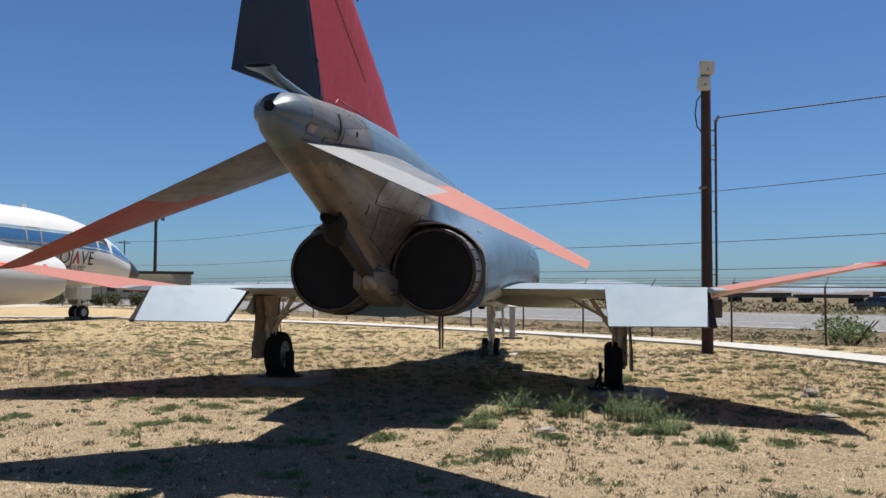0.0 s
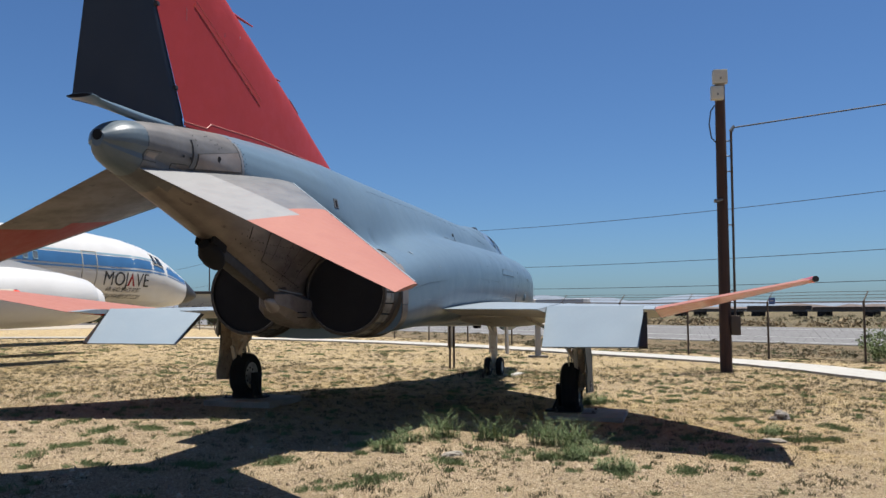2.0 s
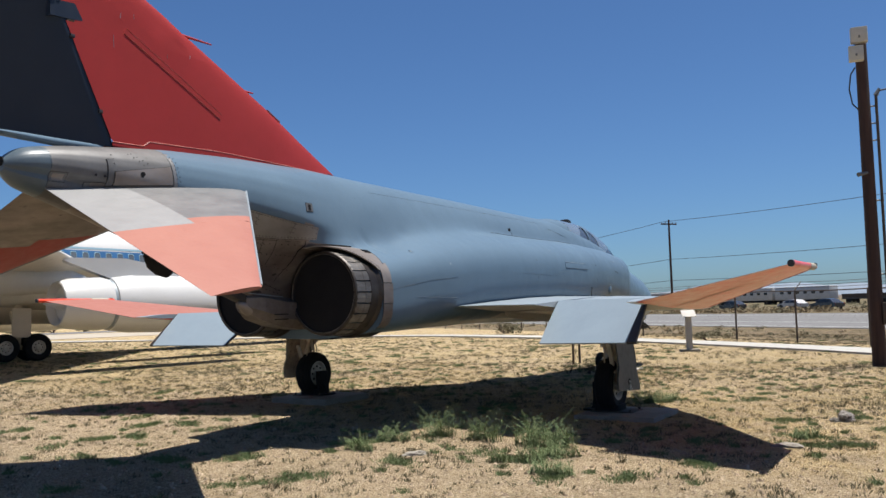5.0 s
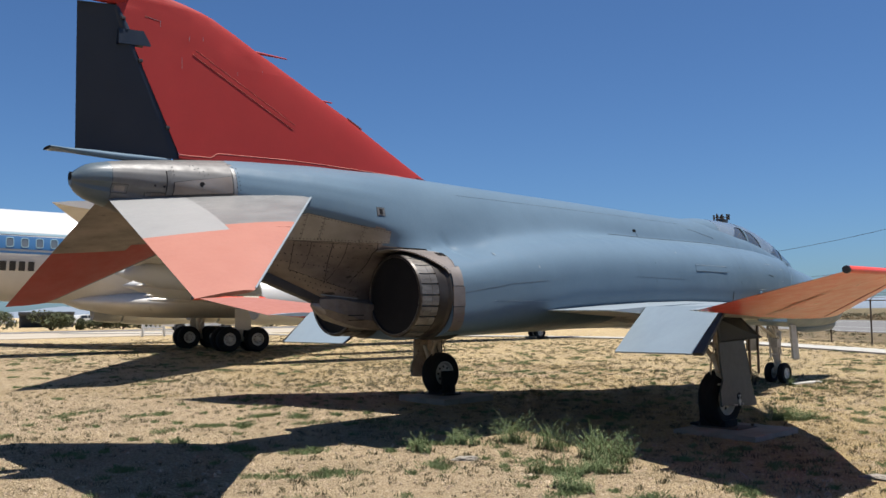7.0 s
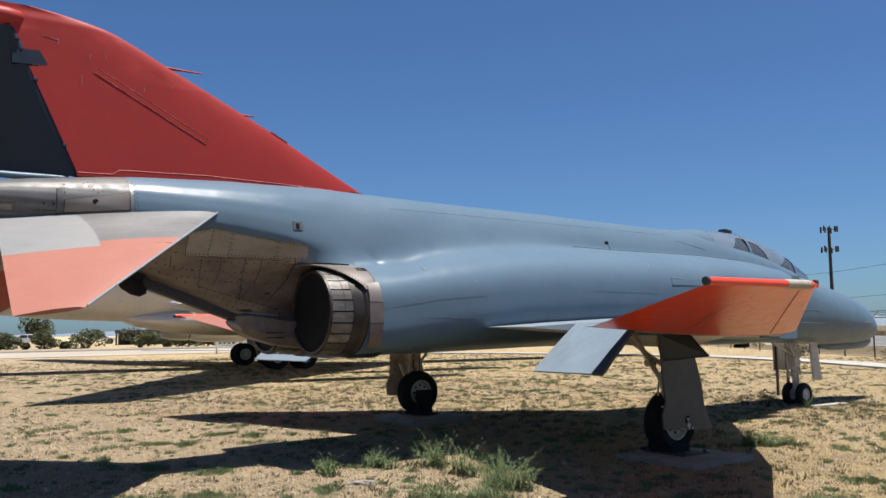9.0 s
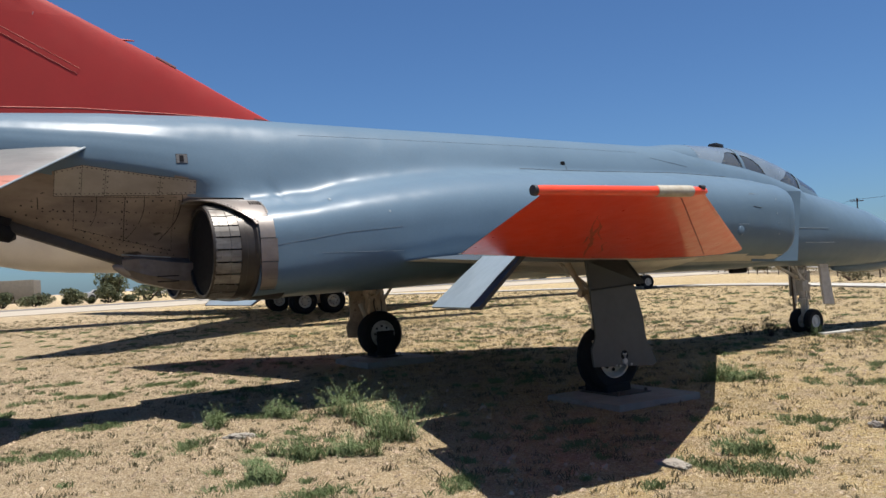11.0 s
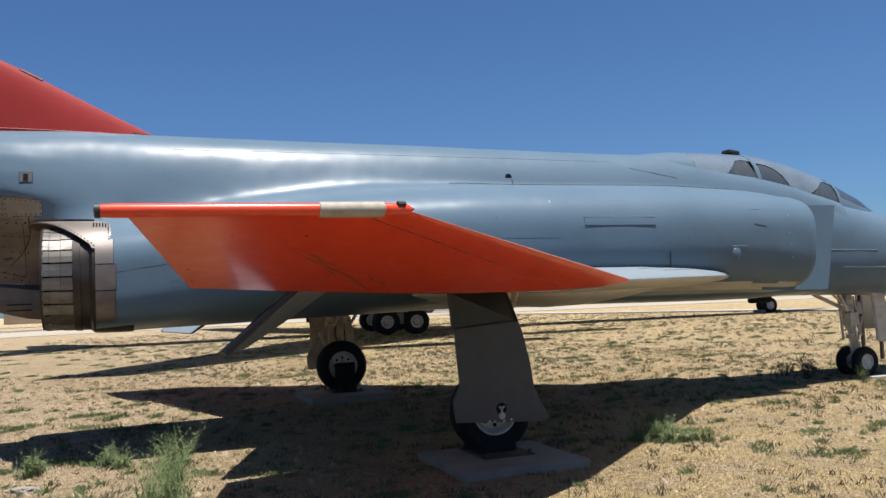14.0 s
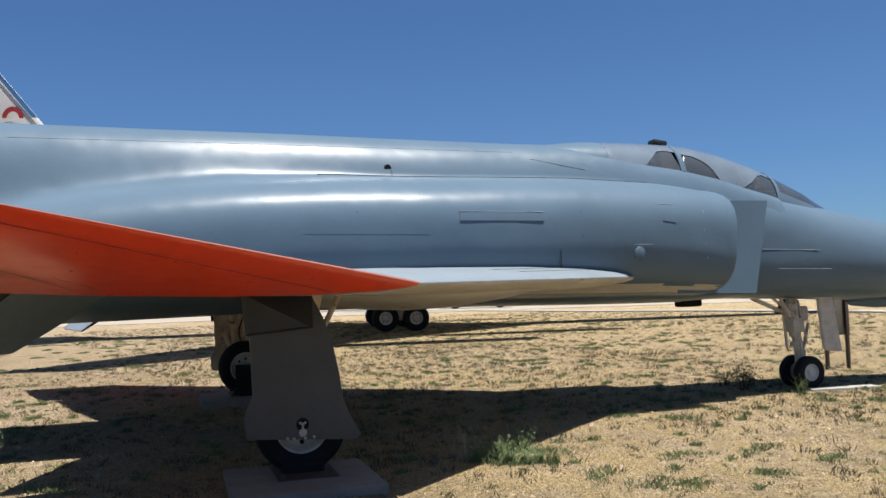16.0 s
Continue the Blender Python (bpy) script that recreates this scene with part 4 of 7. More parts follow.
rte = lambda z: -7.35 - (z - 3.26) * 0.03
rle = lambda z: hinge_y(z) + 0.03
RUDDER_TURN = -25
rv, rf = loft(rud_rings([3.30, 3.6, 4.0, 4.4, 4.86], rle, rte))
hinge = Vector((0, -0.72, 1.57)).normalized()
swing = Matrix.Translation((0, -6.31, 3.3)) @ Matrix.Rotation(radians(RUDDER_TURN), 4, hinge) @ Matrix.Translation((0, 6.31, -3.3))
rv = [(x, y, z + (0.015 * min(max((-6.45 - y) / 0.85, 0), 1) if z < 3.31 else 0)) for x, y, z in rv]
rudder = link_mesh("rudder", [swing @ Vector(p) for p in rv], rf, NAVY, jet, "dark navy rudder", sharp=40)
horn = [(-7.0, 4.452), (-6.83, 4.463), (-6.64, 4.476), (-6.735, 4.63), (-7.0, 4.608)]
link_mesh("balance_horn", [(dx, y, z) for dx in (-0.049, 0.049) for y, z in horn], [(0, 1, 2, 3, 4), (9, 8, 7, 6, 5)] + [(i, i + 5, (i + 1) % 5 + 5, (i + 1) % 5) for i in range(5)], NAVY, rudder, "", smooth=False)
part("tip_bulb", lathe([(-0.34, 0.0), (-0.32, 0.03), (-0.22, 0.07), (-0.05, 0.10), (0.2, 0.095), (0.32, 0.07), (0.40, 0.0)], pose(0, -7.25, 4.96), 16), RED, fin, "red capsule at the fin tip")
for z, y, l in ((4.69, -5.42, 0.50), (4.255, -4.50, 0.25)):
    part("fin_probe", tube((0, y - 0.1, z - 0.01), (0, y + l, z - 0.005), 0.022, 0.008, bm=tube((0, y - 0.3, z - 0.05), (0, y, z), 0.03, 0.022)), RED, fin, "slim red probe on the fin's leading edge")


def fin_half(y, z):
    a, full = fle(z), hinge_y(min(z, 4.8))
    return 0.10 * (1 - 0.55 * (z - 3.3) / 1.8) * float(np.interp((y - a) / (full - a), [w for w, _ in FINF], [h for _, h in FINF]))


strip_a, strip_b = Vector((-6.16, 4.51)), Vector((-4.87, 3.84))
strip_n = Vector((-(strip_b - strip_a).y, (strip_b - strip_a).x)).normalized()
for sx in (1, -1):
    rings = []
    for i in range(13):
        c = strip_a.lerp(strip_b, i / 12)
        row = [(c + strip_n * w, o) for w, o in ((-0.034, -0.01), (-0.033, 0.002), (-0.029, 0.004), (0.029, 0.004), (0.033, 0.002), (0.034, -0.01))]
        rings.append([(sx * (fin_half(q.x, q.y) + o), q.x, q.y) for q, o in row])
    v, f = loft(rings)
    bm = bmesh.new()
    for w in (-0.033, 0.033):
        for i in range(12):
            q0, q1 = (strip_a.lerp(strip_b, k / 12) + strip_n * w for k in (i, i + 1))
            tube((sx * (fin_half(q0.x, q0.y) + 0.004), q0.x, q0.y), (sx * (fin_half(q1.x, q1.y) + 0.004), q1.x, q1.y), 0.0022, None, 5, bm, False)
    # Edge lines paint a highlight on the right side, shade on the left.
    part("strip_edge", bm, PALELINE if sx > 0 else RED_D, fin, "painted edge line of the raised strip, highlight right, shade left")
    link_mesh("fin_spine", v, f if sx > 0 else [tuple(reversed(q)) for q in f], RED, fin, "long raised red strip on the fin's side", 15)
for y, z, dy, dz in ((-6.55, 4.72, 0.0, 0.07), (-6.22, 4.62, 0.01, 0.06), (-6.05, 4.66, 0.0, 0.05), (-5.62, 4.34, 0.0, 0.05), (-5.3, 4.42, 0.01, 0.035), (-6.3, 4.30, 0.0, 0.13), (-6.72, 4.80, 0.16, -0.02)):
    part("pale_scratch", tube((fin_half(y, z) + 0.001, y, z), (fin_half(y + dy, z + dz) + 0.001, y + dy, z + dz), 0.0022, None, 5), GREY_L, fin, "short pale scratch in the paint")
foot = [(-6.33, 3.335), (-5.955, 3.345), (-5.876, 3.40), (-4.886, 3.43), (-4.0, 3.418), (-3.2, 3.40), (-2.75, 3.37)]
for sx in (1, -1):
    rings = []
    for i in range(31):
        y = -6.33 + 3.58 * i / 30
        z1_ = lerp_table(foot, y)
        rings.append([(sx * (fin_half(y, z) + o), y, z) for z, o in ((z1_, -0.004), (z1_ - 0.002, 0.004), (3.30, 0.004), (3.30, -0.004))])
    v, f = loft(rings)
    plate = link_mesh("fin_foot_plate", v, f if sx > 0 else [tuple(reversed(q)) for q in f], RED, fin, "red plate along the fin's foot", 40)
    bm = bmesh.new()
    for (ya, za), (yb, zb) in zip(foot, foot[1:]):
        for k in range(4):
            y0_, y1_ = ya + (yb - ya) * k / 4, ya + (yb - ya) * (k + 1) / 4
            q0, q1 = lerp_table(foot, y0_), lerp_table(foot, y1_)
            tube((sx * (fin_half(y0_, q0) + 0.003), y0_, q0), (sx * (fin_half(y1_, q1) + 0.003), y1_, q1), 0.0045, None, 5, bm, False)
    # Highlight of the plate's upper edge, drawn as a pale line.
    part("plate_edge", bm, PALELINE, plate, "painted highlight along the plate's edge")
for z0_, z1_ in ((3.36, 4.44), (4.61, 4.84)):
    part("hinge_spar", tube((0, hinge_y(z0_) - 0.005, z0_), (0, hinge_y(z1_) - 0.005, z1_), 0.056, 0.042, 14), NAVY, rudder)
for z in (3.62, 4.30, 4.72):
    part("rudder_hinge", box((-0.074, hinge_y(z) - 0.025, z - 0.018), (0.074, hinge_y(z) + 0.02, z + 0.018), 0.006), INK, rudder)

# stabilators
for sx in (1, -1):
    q = lambda p: (sx * p[0], p[1], p[2])
    le0, te0, le1, te1 = q((0.28, -4.70, 3.06)), q((0.16, -7.13, 2.775)), q((2.47, -6.80, 1.79)), q((2.46, -7.33, 1.72))
    up = Vector((sx * 0.46, 0, 0.88)).normalized()
    st = None
    for nm, mt, u, v, ve, lb in (("stabilator", STAB, (0, 0.455), (0.70, 1), (0.455, 1), "bare grey stabilator with salmon tip"), ("leading_skin", STAB_D, (0, 0.40), (0, 0.70), (0, 0.485), "darker bare metal skin"), ("tip_skin", SALMON, (0.40, 0.455), (0, 0.485), (0, 0.455), "faded salmon-orange tip"), ("tip_skin", SALMON, (0.455, 1), (0, 1), (0, 1), "faded salmon-orange tip")):
        vv, ff = panel_wing(le0, te0, le1, te1, 0.085, 0.04, u, v, 6, 14, up, ve)
        if sx < 0:
            ff = [tuple(reversed(f)) for f in ff]
        ob = link_mesh(nm, vv, ff, [mt, HEAT if mt in (STAB, STAB_D) else RED], st or jet, lb, 40, side=side_of(up))
        st = st or ob
    part("leading_edge", tube(Vector(le0).lerp(Vector(le1), 0.02), Vector(le0).lerp(Vector(le1), 0.985), 0.013, 0.010, 8), GREY_L, st, "worn pale leading edge")

# wings
W_LE0, W_TE0, W_LE1, W_TE1 = (1.05, 4.28, 1.57), (1.05, -1.50, 1.60), (4.13, 0.70, 1.52), (4.13, -2.66, 1.58)
O_LE0, O_TE0, O_LE1, O_TE1 = (4.14, 0.73, 1.52), (4.14, -2.66, 1.58), (5.84, -1.70, 1.90), (5.84, -3.09, 1.905)
for sx in (1, -1):
    def put(name, args, mats, label, parent=jet, **kw):
        pts = [(sx * p[0], p[1], p[2]) for p in args[:4]]
        up = kw.pop("up", Vector((0, 0, 1)))
        vv, ff = panel_wing(*pts, *args[4:], up=up, **kw)
        if sx < 0:
            ff = [tuple(reversed(f)) for f in ff]
        return link_mesh(name, vv, ff, mats, parent, label, 40, side=side_of(Vector((0, 0, 1))))
    inner = (W_LE0, W_TE0, W_LE1, W_TE1, 0.30, 0.17)
    ua = (2.64 - 1.05) / 3.08
    wing = put("wing", inner, [GREY_L, BELLY], "pale grey wing with white underside", u=(0, ua), v=(0, 1), nu=8)
    put("wing_panel", ((2.64, 2.434, 1.545), (2.64, -1.40, 1.60), W_LE1, (4.13, -1.93, 1.585), 0.235, 0.17), [GREY_L, BELLY], "pale grey wing panel", wing, nu=8)
    put("wing_panel", ((3.99, -1.75, 1.585), (3.99, -2.60, 1.585), (4.13, -1.80, 1.585), (4.13, -2.66, 1.585), 0.07, 0.07), [GREY_L, BELLY], "", wing, nu=2)
    swell = [[(sx * (1.55 + w_ * math.cos(a_)), y_, 1.50 + (z_ - 1.50) * (abs(math.sin(a_)) ** 0.75 if math.sin(a_) > 0 else -0.02)) for a_ in [2 * math.pi * k / 28 for k in range(28)]] for y_, w_, z_ in ((-0.2, 0.10, 1.47), (0.1, 0.45, 1.40), (0.5, 0.68, 1.345), (0.9, 0.78, 1.312), (1.3, 0.80, 1.29), (1.7, 0.76, 1.30), (2.1, 0.66, 1.345), (2.45, 0.48, 1.40), (2.8, 0.12, 1.46))]
    link_mesh("root_swelling", *loft(swell), BELLY, wing, "smooth white swelling under the wing root", 60)
    for v_, u0_, u1_ in ((0.085, 0.02, 0.62), (0.16, 0.02, 0.50)):
        bm = bmesh.new()
        line = []
        for i in range(9):
            u_ = u0_ + (u1_ - u0_) * i / 8
            q_ = Vector(W_LE0).lerp(Vector(W_LE1), u_).lerp(Vector(W_TE0).lerp(Vector(W_TE1), u_), v_)
            line.append(Vector((sx * q_.x, q_.y, q_.z + (0.30 - 0.13 * u_) / 2 * foil_h(v_) + 0.001)))
        for a_, b_ in zip(line, line[1:]):
            tube(a_, b_, 0.003, None, 5, bm, False)
        part("wing_seam", bm, SEAM, wing, "fine dark panel seam")
    ail = [(sx * x, y, z) for x, y, z in ((2.65, -1.36, 1.605), (2.69, -2.11, 1.10), (3.93, -2.46, 1.12), (3.98, -1.87, 1.60))]
    nrm = Vector((0, -0.55, 0.83)) * 0.035
    rings = []
    for k in range(9):
        h_, t_ = Vector(ail[0]).lerp(Vector(ail[3]), k / 8), Vector(ail[1]).lerp(Vector(ail[2]), k / 8)
        m1 = h_.lerp(t_, 0.5)
        rings.append([h_ + nrm, m1 + nrm * 0.8, t_ + nrm * 0.25, t_ - nrm * 0.25, m1 - nrm * 0.8, h_ - nrm])
    v, f = loft(rings)
    link_mesh("aileron", v, f, [FLAP, INK], wing, "pale blue-grey aileron hanging down, black at its ends", sharp=50, side=lambda q: 1 if abs(q.normal.x) > 0.8 else 0)
    # Thin black wedge added beyond the aileron's outer edge, widening downwards.
    e0, e1 = Vector((sx * 3.985, -1.87, 1.60)), Vector((sx * 3.935, -2.46, 1.12))
    end_v = [q + nrm * k for k in (0.5, -0.5) for q in (e0, e1, e1 + Vector((sx * 0.10, 0.03, 0.0)), e0 + Vector((sx * 0.03, 0, 0)))]
    link_mesh("aileron_end", end_v, [(0, 1, 2, 3), (7, 6, 5, 4), (0, 4, 5, 1), (1, 5, 6, 2), (2, 6, 7, 3), (3, 7, 4, 0)], INK, wing, "thin black wedge added at the aileron's outer end", smooth=False)
    tip_up = Vector((-sx * 0.24, 0, 0.97))
    outer = put("wing_tip_panel", (O_LE0, O_TE0, O_LE1, O_TE1, 0.16, 0.06), [SALMON, ORANGE], "orange outer wing panel canted upwards, faded on top", wing, up=tip_up, nu=8)
    pts = []
    for i in range(13):
        u_ = 0.04 + 0.93 * i / 12
        le_, te_ = Vector(O_LE0).lerp(Vector(O_LE1), u_), Vector(O_TE0).lerp(Vector(O_TE1), u_)
        q_ = le_.lerp(te_, 0.17)
        q_ = Vector((sx * q_.x, q_.y, q_.z)) - tip_up * ((0.16 - 0.10 * u_) / 2 * foil_h(0.17) + 0.001)
        pts.append(q_)
    bm = bmesh.new()
    for a_, b_ in zip(pts, pts[1:]):
        tube(a_, b_, 0.005, None, 5, bm, False)
    rngs = np.random.RandomState(31)
    for x0, y0, x1, y1, w_ in ((4.20, -1.42, 5.39, -2.30, 0.022), (4.45, -1.60, 5.20, -2.12, 0.03), (4.60, -1.80, 5.14, -2.03, 0.014), (4.75, -1.72, 5.35, -2.25, 0.012), (4.32, -1.36, 4.7, -1.62, 0.016)):
        v, f = [], []
        for i in range(19):
            u_ = i / 18
            x_, y_ = x0 + (x1 - x0) * u_, y0 + (y1 - y0) * u_ + 0.015 * math.sin(9 * u_ + x0 * 7)
            s_ = (x_ - 4.14) / 1.70
            le_, te_ = Vector(O_LE0).lerp(Vector(O_LE1), s_), Vector(O_TE0).lerp(Vector(O_TE1), s_)
            h_ = w_ * (0.25 + 0.75 * math.sin(math.pi * min(u_ * 1.1, 1))) * rngs.uniform(0.3, 1.0)
            for d_ in (-h_, h_):
                k_ = (le_.y - (y_ + d_)) / (le_.y - te_.y)
                c_ = le_.lerp(te_, k_)
                q_ = Vector((sx * c_.x, c_.y, c_.z)) - tip_up * ((0.16 - 0.10 * s_) / 2 * foil_h(k_) + 0.0015)
                v.append(q_)
        f = [(2 * i, 2 * i + 1, 2 * i + 3, 2 * i + 2) for i in range(18)]
        link_mesh("fluid_stain", v, f, STAIN, outer, "long brown fluid stain", smooth=False)
    part("edge_joint", bm, RED, outer, "dark red joint behind the leading edge")
    part("tip_rail", lathe([(-3.20, 0.0), (-3.195, 0.03), (-3.12, 0.034), (-1.80, 0.034), (-1.70, 0.026), (-1.66, 0.0)], pose(sx * 5.85, 0, 1.905), 12), ORANGE, outer, "rounded orange tip edge")
    part("rail_cap", lathe([(-3.215, 0.0), (-3.21, 0.034), (-3.185, 0.035), (-3.18, 0.0)], pose(sx * 5.85, 0, 1.905), 12), INK, outer, "black tail light")
    part("tape_wrap", lathe([(-2.17, 0.036), (-2.165, 0.040), (-1.835, 0.040), (-1.83, 0.036)], pose(sx * 5.85, 0, 1.905), 12), TAPE, outer, "peeling white tape round the tip edge")
    part("tip_light", lathe([(-0.03, 0.0), (-0.02, 0.018), (0.02, 0.018), (0.03, 0.0)], pose(sx * 5.865, -1.74, 1.93), 10), INK, outer)

# canopy
CAN_T = [(3.2, 3.25), (3.45, 3.275), (3.7, 3.295), (3.85, 3.31), (4.06, 3.325), (4.71, 3.325), (5.2, 3.315), (5.56, 3.29), (6.0, 3.20), (6.43, 3.07), (6.79, 2.94), (7.4, 2.67), (7.94, 2.43)]
CAN_S = [(3.2, 3.20), (3.7, 3.10), (3.85, 3.08), (4.19, 2.99), (5.26, 2.77), (6.44, 2.56), (6.61, 2.53), (7.56, 2.38), (7.94, 2.34)]


def can_shape(y, grow=0.0):
    t, s = smooth_table(CAN_T, y, 0.06) + grow, lerp_table(CAN_S, y) - 0.15
    return t, s, lerp_table([(3.2, 0.34), (3.7, 0.44), (4.3, 0.54), (6.5, 0.55), (7.3, 0.45), (7.94, 0.14)], y) + grow


def can_point(y, a, grow=0.0):
    t, s, w = can_shape(y, grow)
    return (w * abs(math.sin(a)) ** 0.9 * (1 if a > 0 else -1), y, s + (t - s) * abs(math.cos(a)) ** 0.8)


def can_angle(y, z):
    """The angle from the crown at which the canopy comes down to the height z."""
    t, s, w = can_shape(y)
    return math.acos(min(max((z - s) / (t - s), 0.0), 1.0) ** 1.25)


def can_skin(name, ys_, a0, a1, material, label, grow=0.0, m_=14):
    v, f = [], []
    for y in ys_:
        p, q = a0(y), a1(y)
        v += [can_point(y, p + (q - p) * k / m_, grow) for k in range(m_ + 1)]
    for i in range(len(ys_) - 1):
        for k in range(m_):
            f.append((i * (m_ + 1) + k, (i + 1) * (m_ + 1) + k, (i + 1) * (m_ + 1) + k + 1, i * (m_ + 1) + k + 1))
    return link_mesh(name, v, f, material, jet, label, 60)


def can_steps(y0, y1, d=0.05):
    n = max(int(round((y1 - y0) / d)), 2)
    return [y0 + (y1 - y0) * i / n for i in range(n + 1)]


WIN_LOW = [(4.2, 3.06), (4.8, 2.965), (5.25, 2.91), (5.8, 2.80), (6.18, 2.69), (6.64, 2.575), (6.72, 2.56)]
WIN_TOP = [(4.2, 3.06), (4.76, 2.972), (4.84, 3.05), (4.98, 3.17), (5.10, 3.185), (5.25, 3.165), (5.252, 2.91), (5.33, 2.894), (5.332, 3.14), (5.48, 3.115), (5.62, 3.05), (5.72, 2.96), (5.81, 2.80), (6.16, 2.69), (6.30, 2.76), (6.45, 2.865), (6.55, 2.885), (6.70, 2.835)]
low_a = lambda y: can_angle(y, lerp_table(WIN_LOW, y))
top_a = lambda y: can_angle(y, lerp_table(WIN_TOP, y))
edge = lambda y: math.pi / 2
can_skin("canopy_fairing", can_steps(3.2, 4.25), lambda y: -math.pi / 2, edge, GREY, "grey fairing behind the canopy")
crown_y = sorted({*can_steps(4.25, 6.70, 0.04), 5.25, 5.252, 5.33, 5.332})
can_skin("canopy_crown", crown_y, lambda y: -top_a(y), top_a, HAZED, "hazed silver canopy crown", 0.0, 24)
for sx in (1, -1):
    rings = []
    for y in can_steps(3.4, 6.70):
        glass = Vector(can_point(y, low_a(y) if y > 4.25 else can_angle(y, lerp_table([(3.4, 3.20), (4.25, 3.052)], y))))
        ring = hull_ring(round(y, 3), 240, y < 5.3)[:120]
        out = Vector(next(q for q in ring if q[0] > lerp_table([(3.4, 0.47), (4.4, 0.64)], y)))
        pts_ = [glass.lerp(out, k / 6) + Vector((0.35, 0, 0.94)) * lerp_table([(3.4, 0.002), (4.6, 0.025)], y) * math.sin(math.pi * k / 6) for k in range(7)]
        pts_ += [out + Vector((0.02, 0, -0.06)), glass + Vector((-0.06, 0, -0.05))]
        rings.append([(sx * q.x, q.y, q.z) for q in pts_])
    link_mesh("canopy_shoulder", *loft(rings), GREY, jet, "grey shoulder below the canopy glass", 60)
    for y0, y1 in ((4.74, 5.26), (5.32, 5.84), (6.14, 6.71)):
        can_skin("canopy_glass", can_steps(y0, y1), lambda y: sx * (top_a(y) - 0.05), lambda y: sx * (low_a(y) + 0.03), GLASS, "clouded canopy glass", -0.008, 8)
    can_skin("canopy_sill", can_steps(4.2, 5.3), lambda y: sx * (can_angle(y, lerp_table(CAN_S, y)) - 0.012), lambda y: sx * (can_angle(y, lerp_table(CAN_S, y)) + 0.012), SEAM, "dark canopy sill joint", 0.003, 2)
can_skin("canopy_hoop", can_steps(5.255, 5.325, 0.03), lambda y: -low_a(y), low_a, GREY, "grey hoop between the canopies", 0.005, 24)
can_skin("windscreen_arch", can_steps(6.70, 6.765, 0.03), lambda y: -math.pi / 2, edge, GREY, "grey windscreen arch", 0.006, 24)
can_skin("windscreen", can_steps(6.765, 7.94), lambda y: -1.15, lambda y: 1.15, GLASS, "clouded windscreen", -0.004, 24)
for sx in (1, -1):
    can_skin("windscreen_frame", can_steps(6.765, 7.90), lambda y: sx * 1.15, lambda y: sx * math.pi / 2, GREY, "grey windscreen foot", 0.0, 4)
part("mirror", box((-0.09, -0.10, 0), (0.09, 0.10, 0.07), 0.03, pose(0, 5.24, 3.315, -8)), INK, jet, "black mirror housing on the canopy")
for y in (4.95, 6.2):
    part("ejection_seat", box((-0.22, y - 0.18, 2.3), (0.22, y + 0.02, 2.98), 0.05, bm=box((-0.2, y, 2.3), (0.2, y + 0.42, 2.45), 0.05)), CLOTH, jet, "dusty cockpit seat")

# small marks on the hull
patch("small_hatch", boom_x, -3.99, -3.87, (2.885, 2.885), (2.785, 2.785), 0.006, METAL, jet, "small square hatch", 2, 2)
patch("hatch_slot", boom_x, -3.955, -3.91, (2.87, 2.87), (2.80, 2.80), 0.010, DARK, jet, "dark slot in the hatch", 1, 1)
for y, z, r in ((1.41, 2.885, 0.042),):
    for sx in (1, -1):
        ring = min(hull_ring(y, 240), key=lambda p: abs(p[2] - z) + (9 if p[0] * sx < 0.2 else 0)) if y > -3 else min(boom_ring(y), key=lambda p: abs(p[2] - z) + (9 if p[0] * sx < 0.2 else 0))
        part("port_hole", lathe([(0, 0.0), (0.002, r), (0.012, r), (0.014, 0.0)], Matrix.Translation((ring[0] - sx * 0.004, y, z)) @ Matrix.Rotation(radians(-90 * sx), 4, "Z"), 16), DARK, jet, "small round dark port")


def side_strip(y0, y1, z0, z1, h, material, name, label="", parent=jet, lift=0.006):
    for sx in (1, -1):
        a, b = hull_x(y0, z0), hull_x(y1, z1)
        part(name, tube((sx * (a + lift), y0, z0), (sx * (b + lift), y1, z1), h, h, 6), material, parent, label)


# Light and shade on the nacelle plate's two long edges, drawn as lines.
side_strip(1.99, 2.95, 2.315, 2.305, 0.004, GREY_L, "vent_rib", "pale line painted as the lit top edge of the nacelle plate")
side_strip(1.99, 2.95, 2.215, 2.205, 0.0045, SEAM, "vent_slot", "dark line painted as the shaded lower edge of the nacelle plate")
for y0, y1, z in ((4.05, 4.3, 1.93),):
    side_strip(y0, y1, z, z, 0.003, GREY_L, "nacelle_rib")
for sx in (1, -1):
    part("blister", lathe([(0, 0.0), (0.0, 0.085), (0.03, 0.06), (0.045, 0.0)], Matrix.Translation((sx * (hull_x(4.12, 1.84) - 0.01), 4.12, 1.84)) @ Matrix.Rotation(radians(-90 * sx), 4, "Z"), 16), GREY, jet, "small round blister on the nacelle")
part("chin_pod", lathe([(-1.1, 0.0), (-1.0, 0.06), (-0.6, 0.12), (0.2, 0.15), (0.75, 0.13), (0.92, 0.08), (0.96, 0.0)], pose(0, 9.25, 1.19, 2), 20), GREY, jet, "slate-grey pod under the nose")
for sx in (1, -1):
    part("nose_strake", box((-0.02, -0.25, -0.01), (0.05, 0.25, 0.012), 0.008, pose(sx * 0.48, 9.15, 1.62)), GREY_L, jet, "small pale strake on the nose")


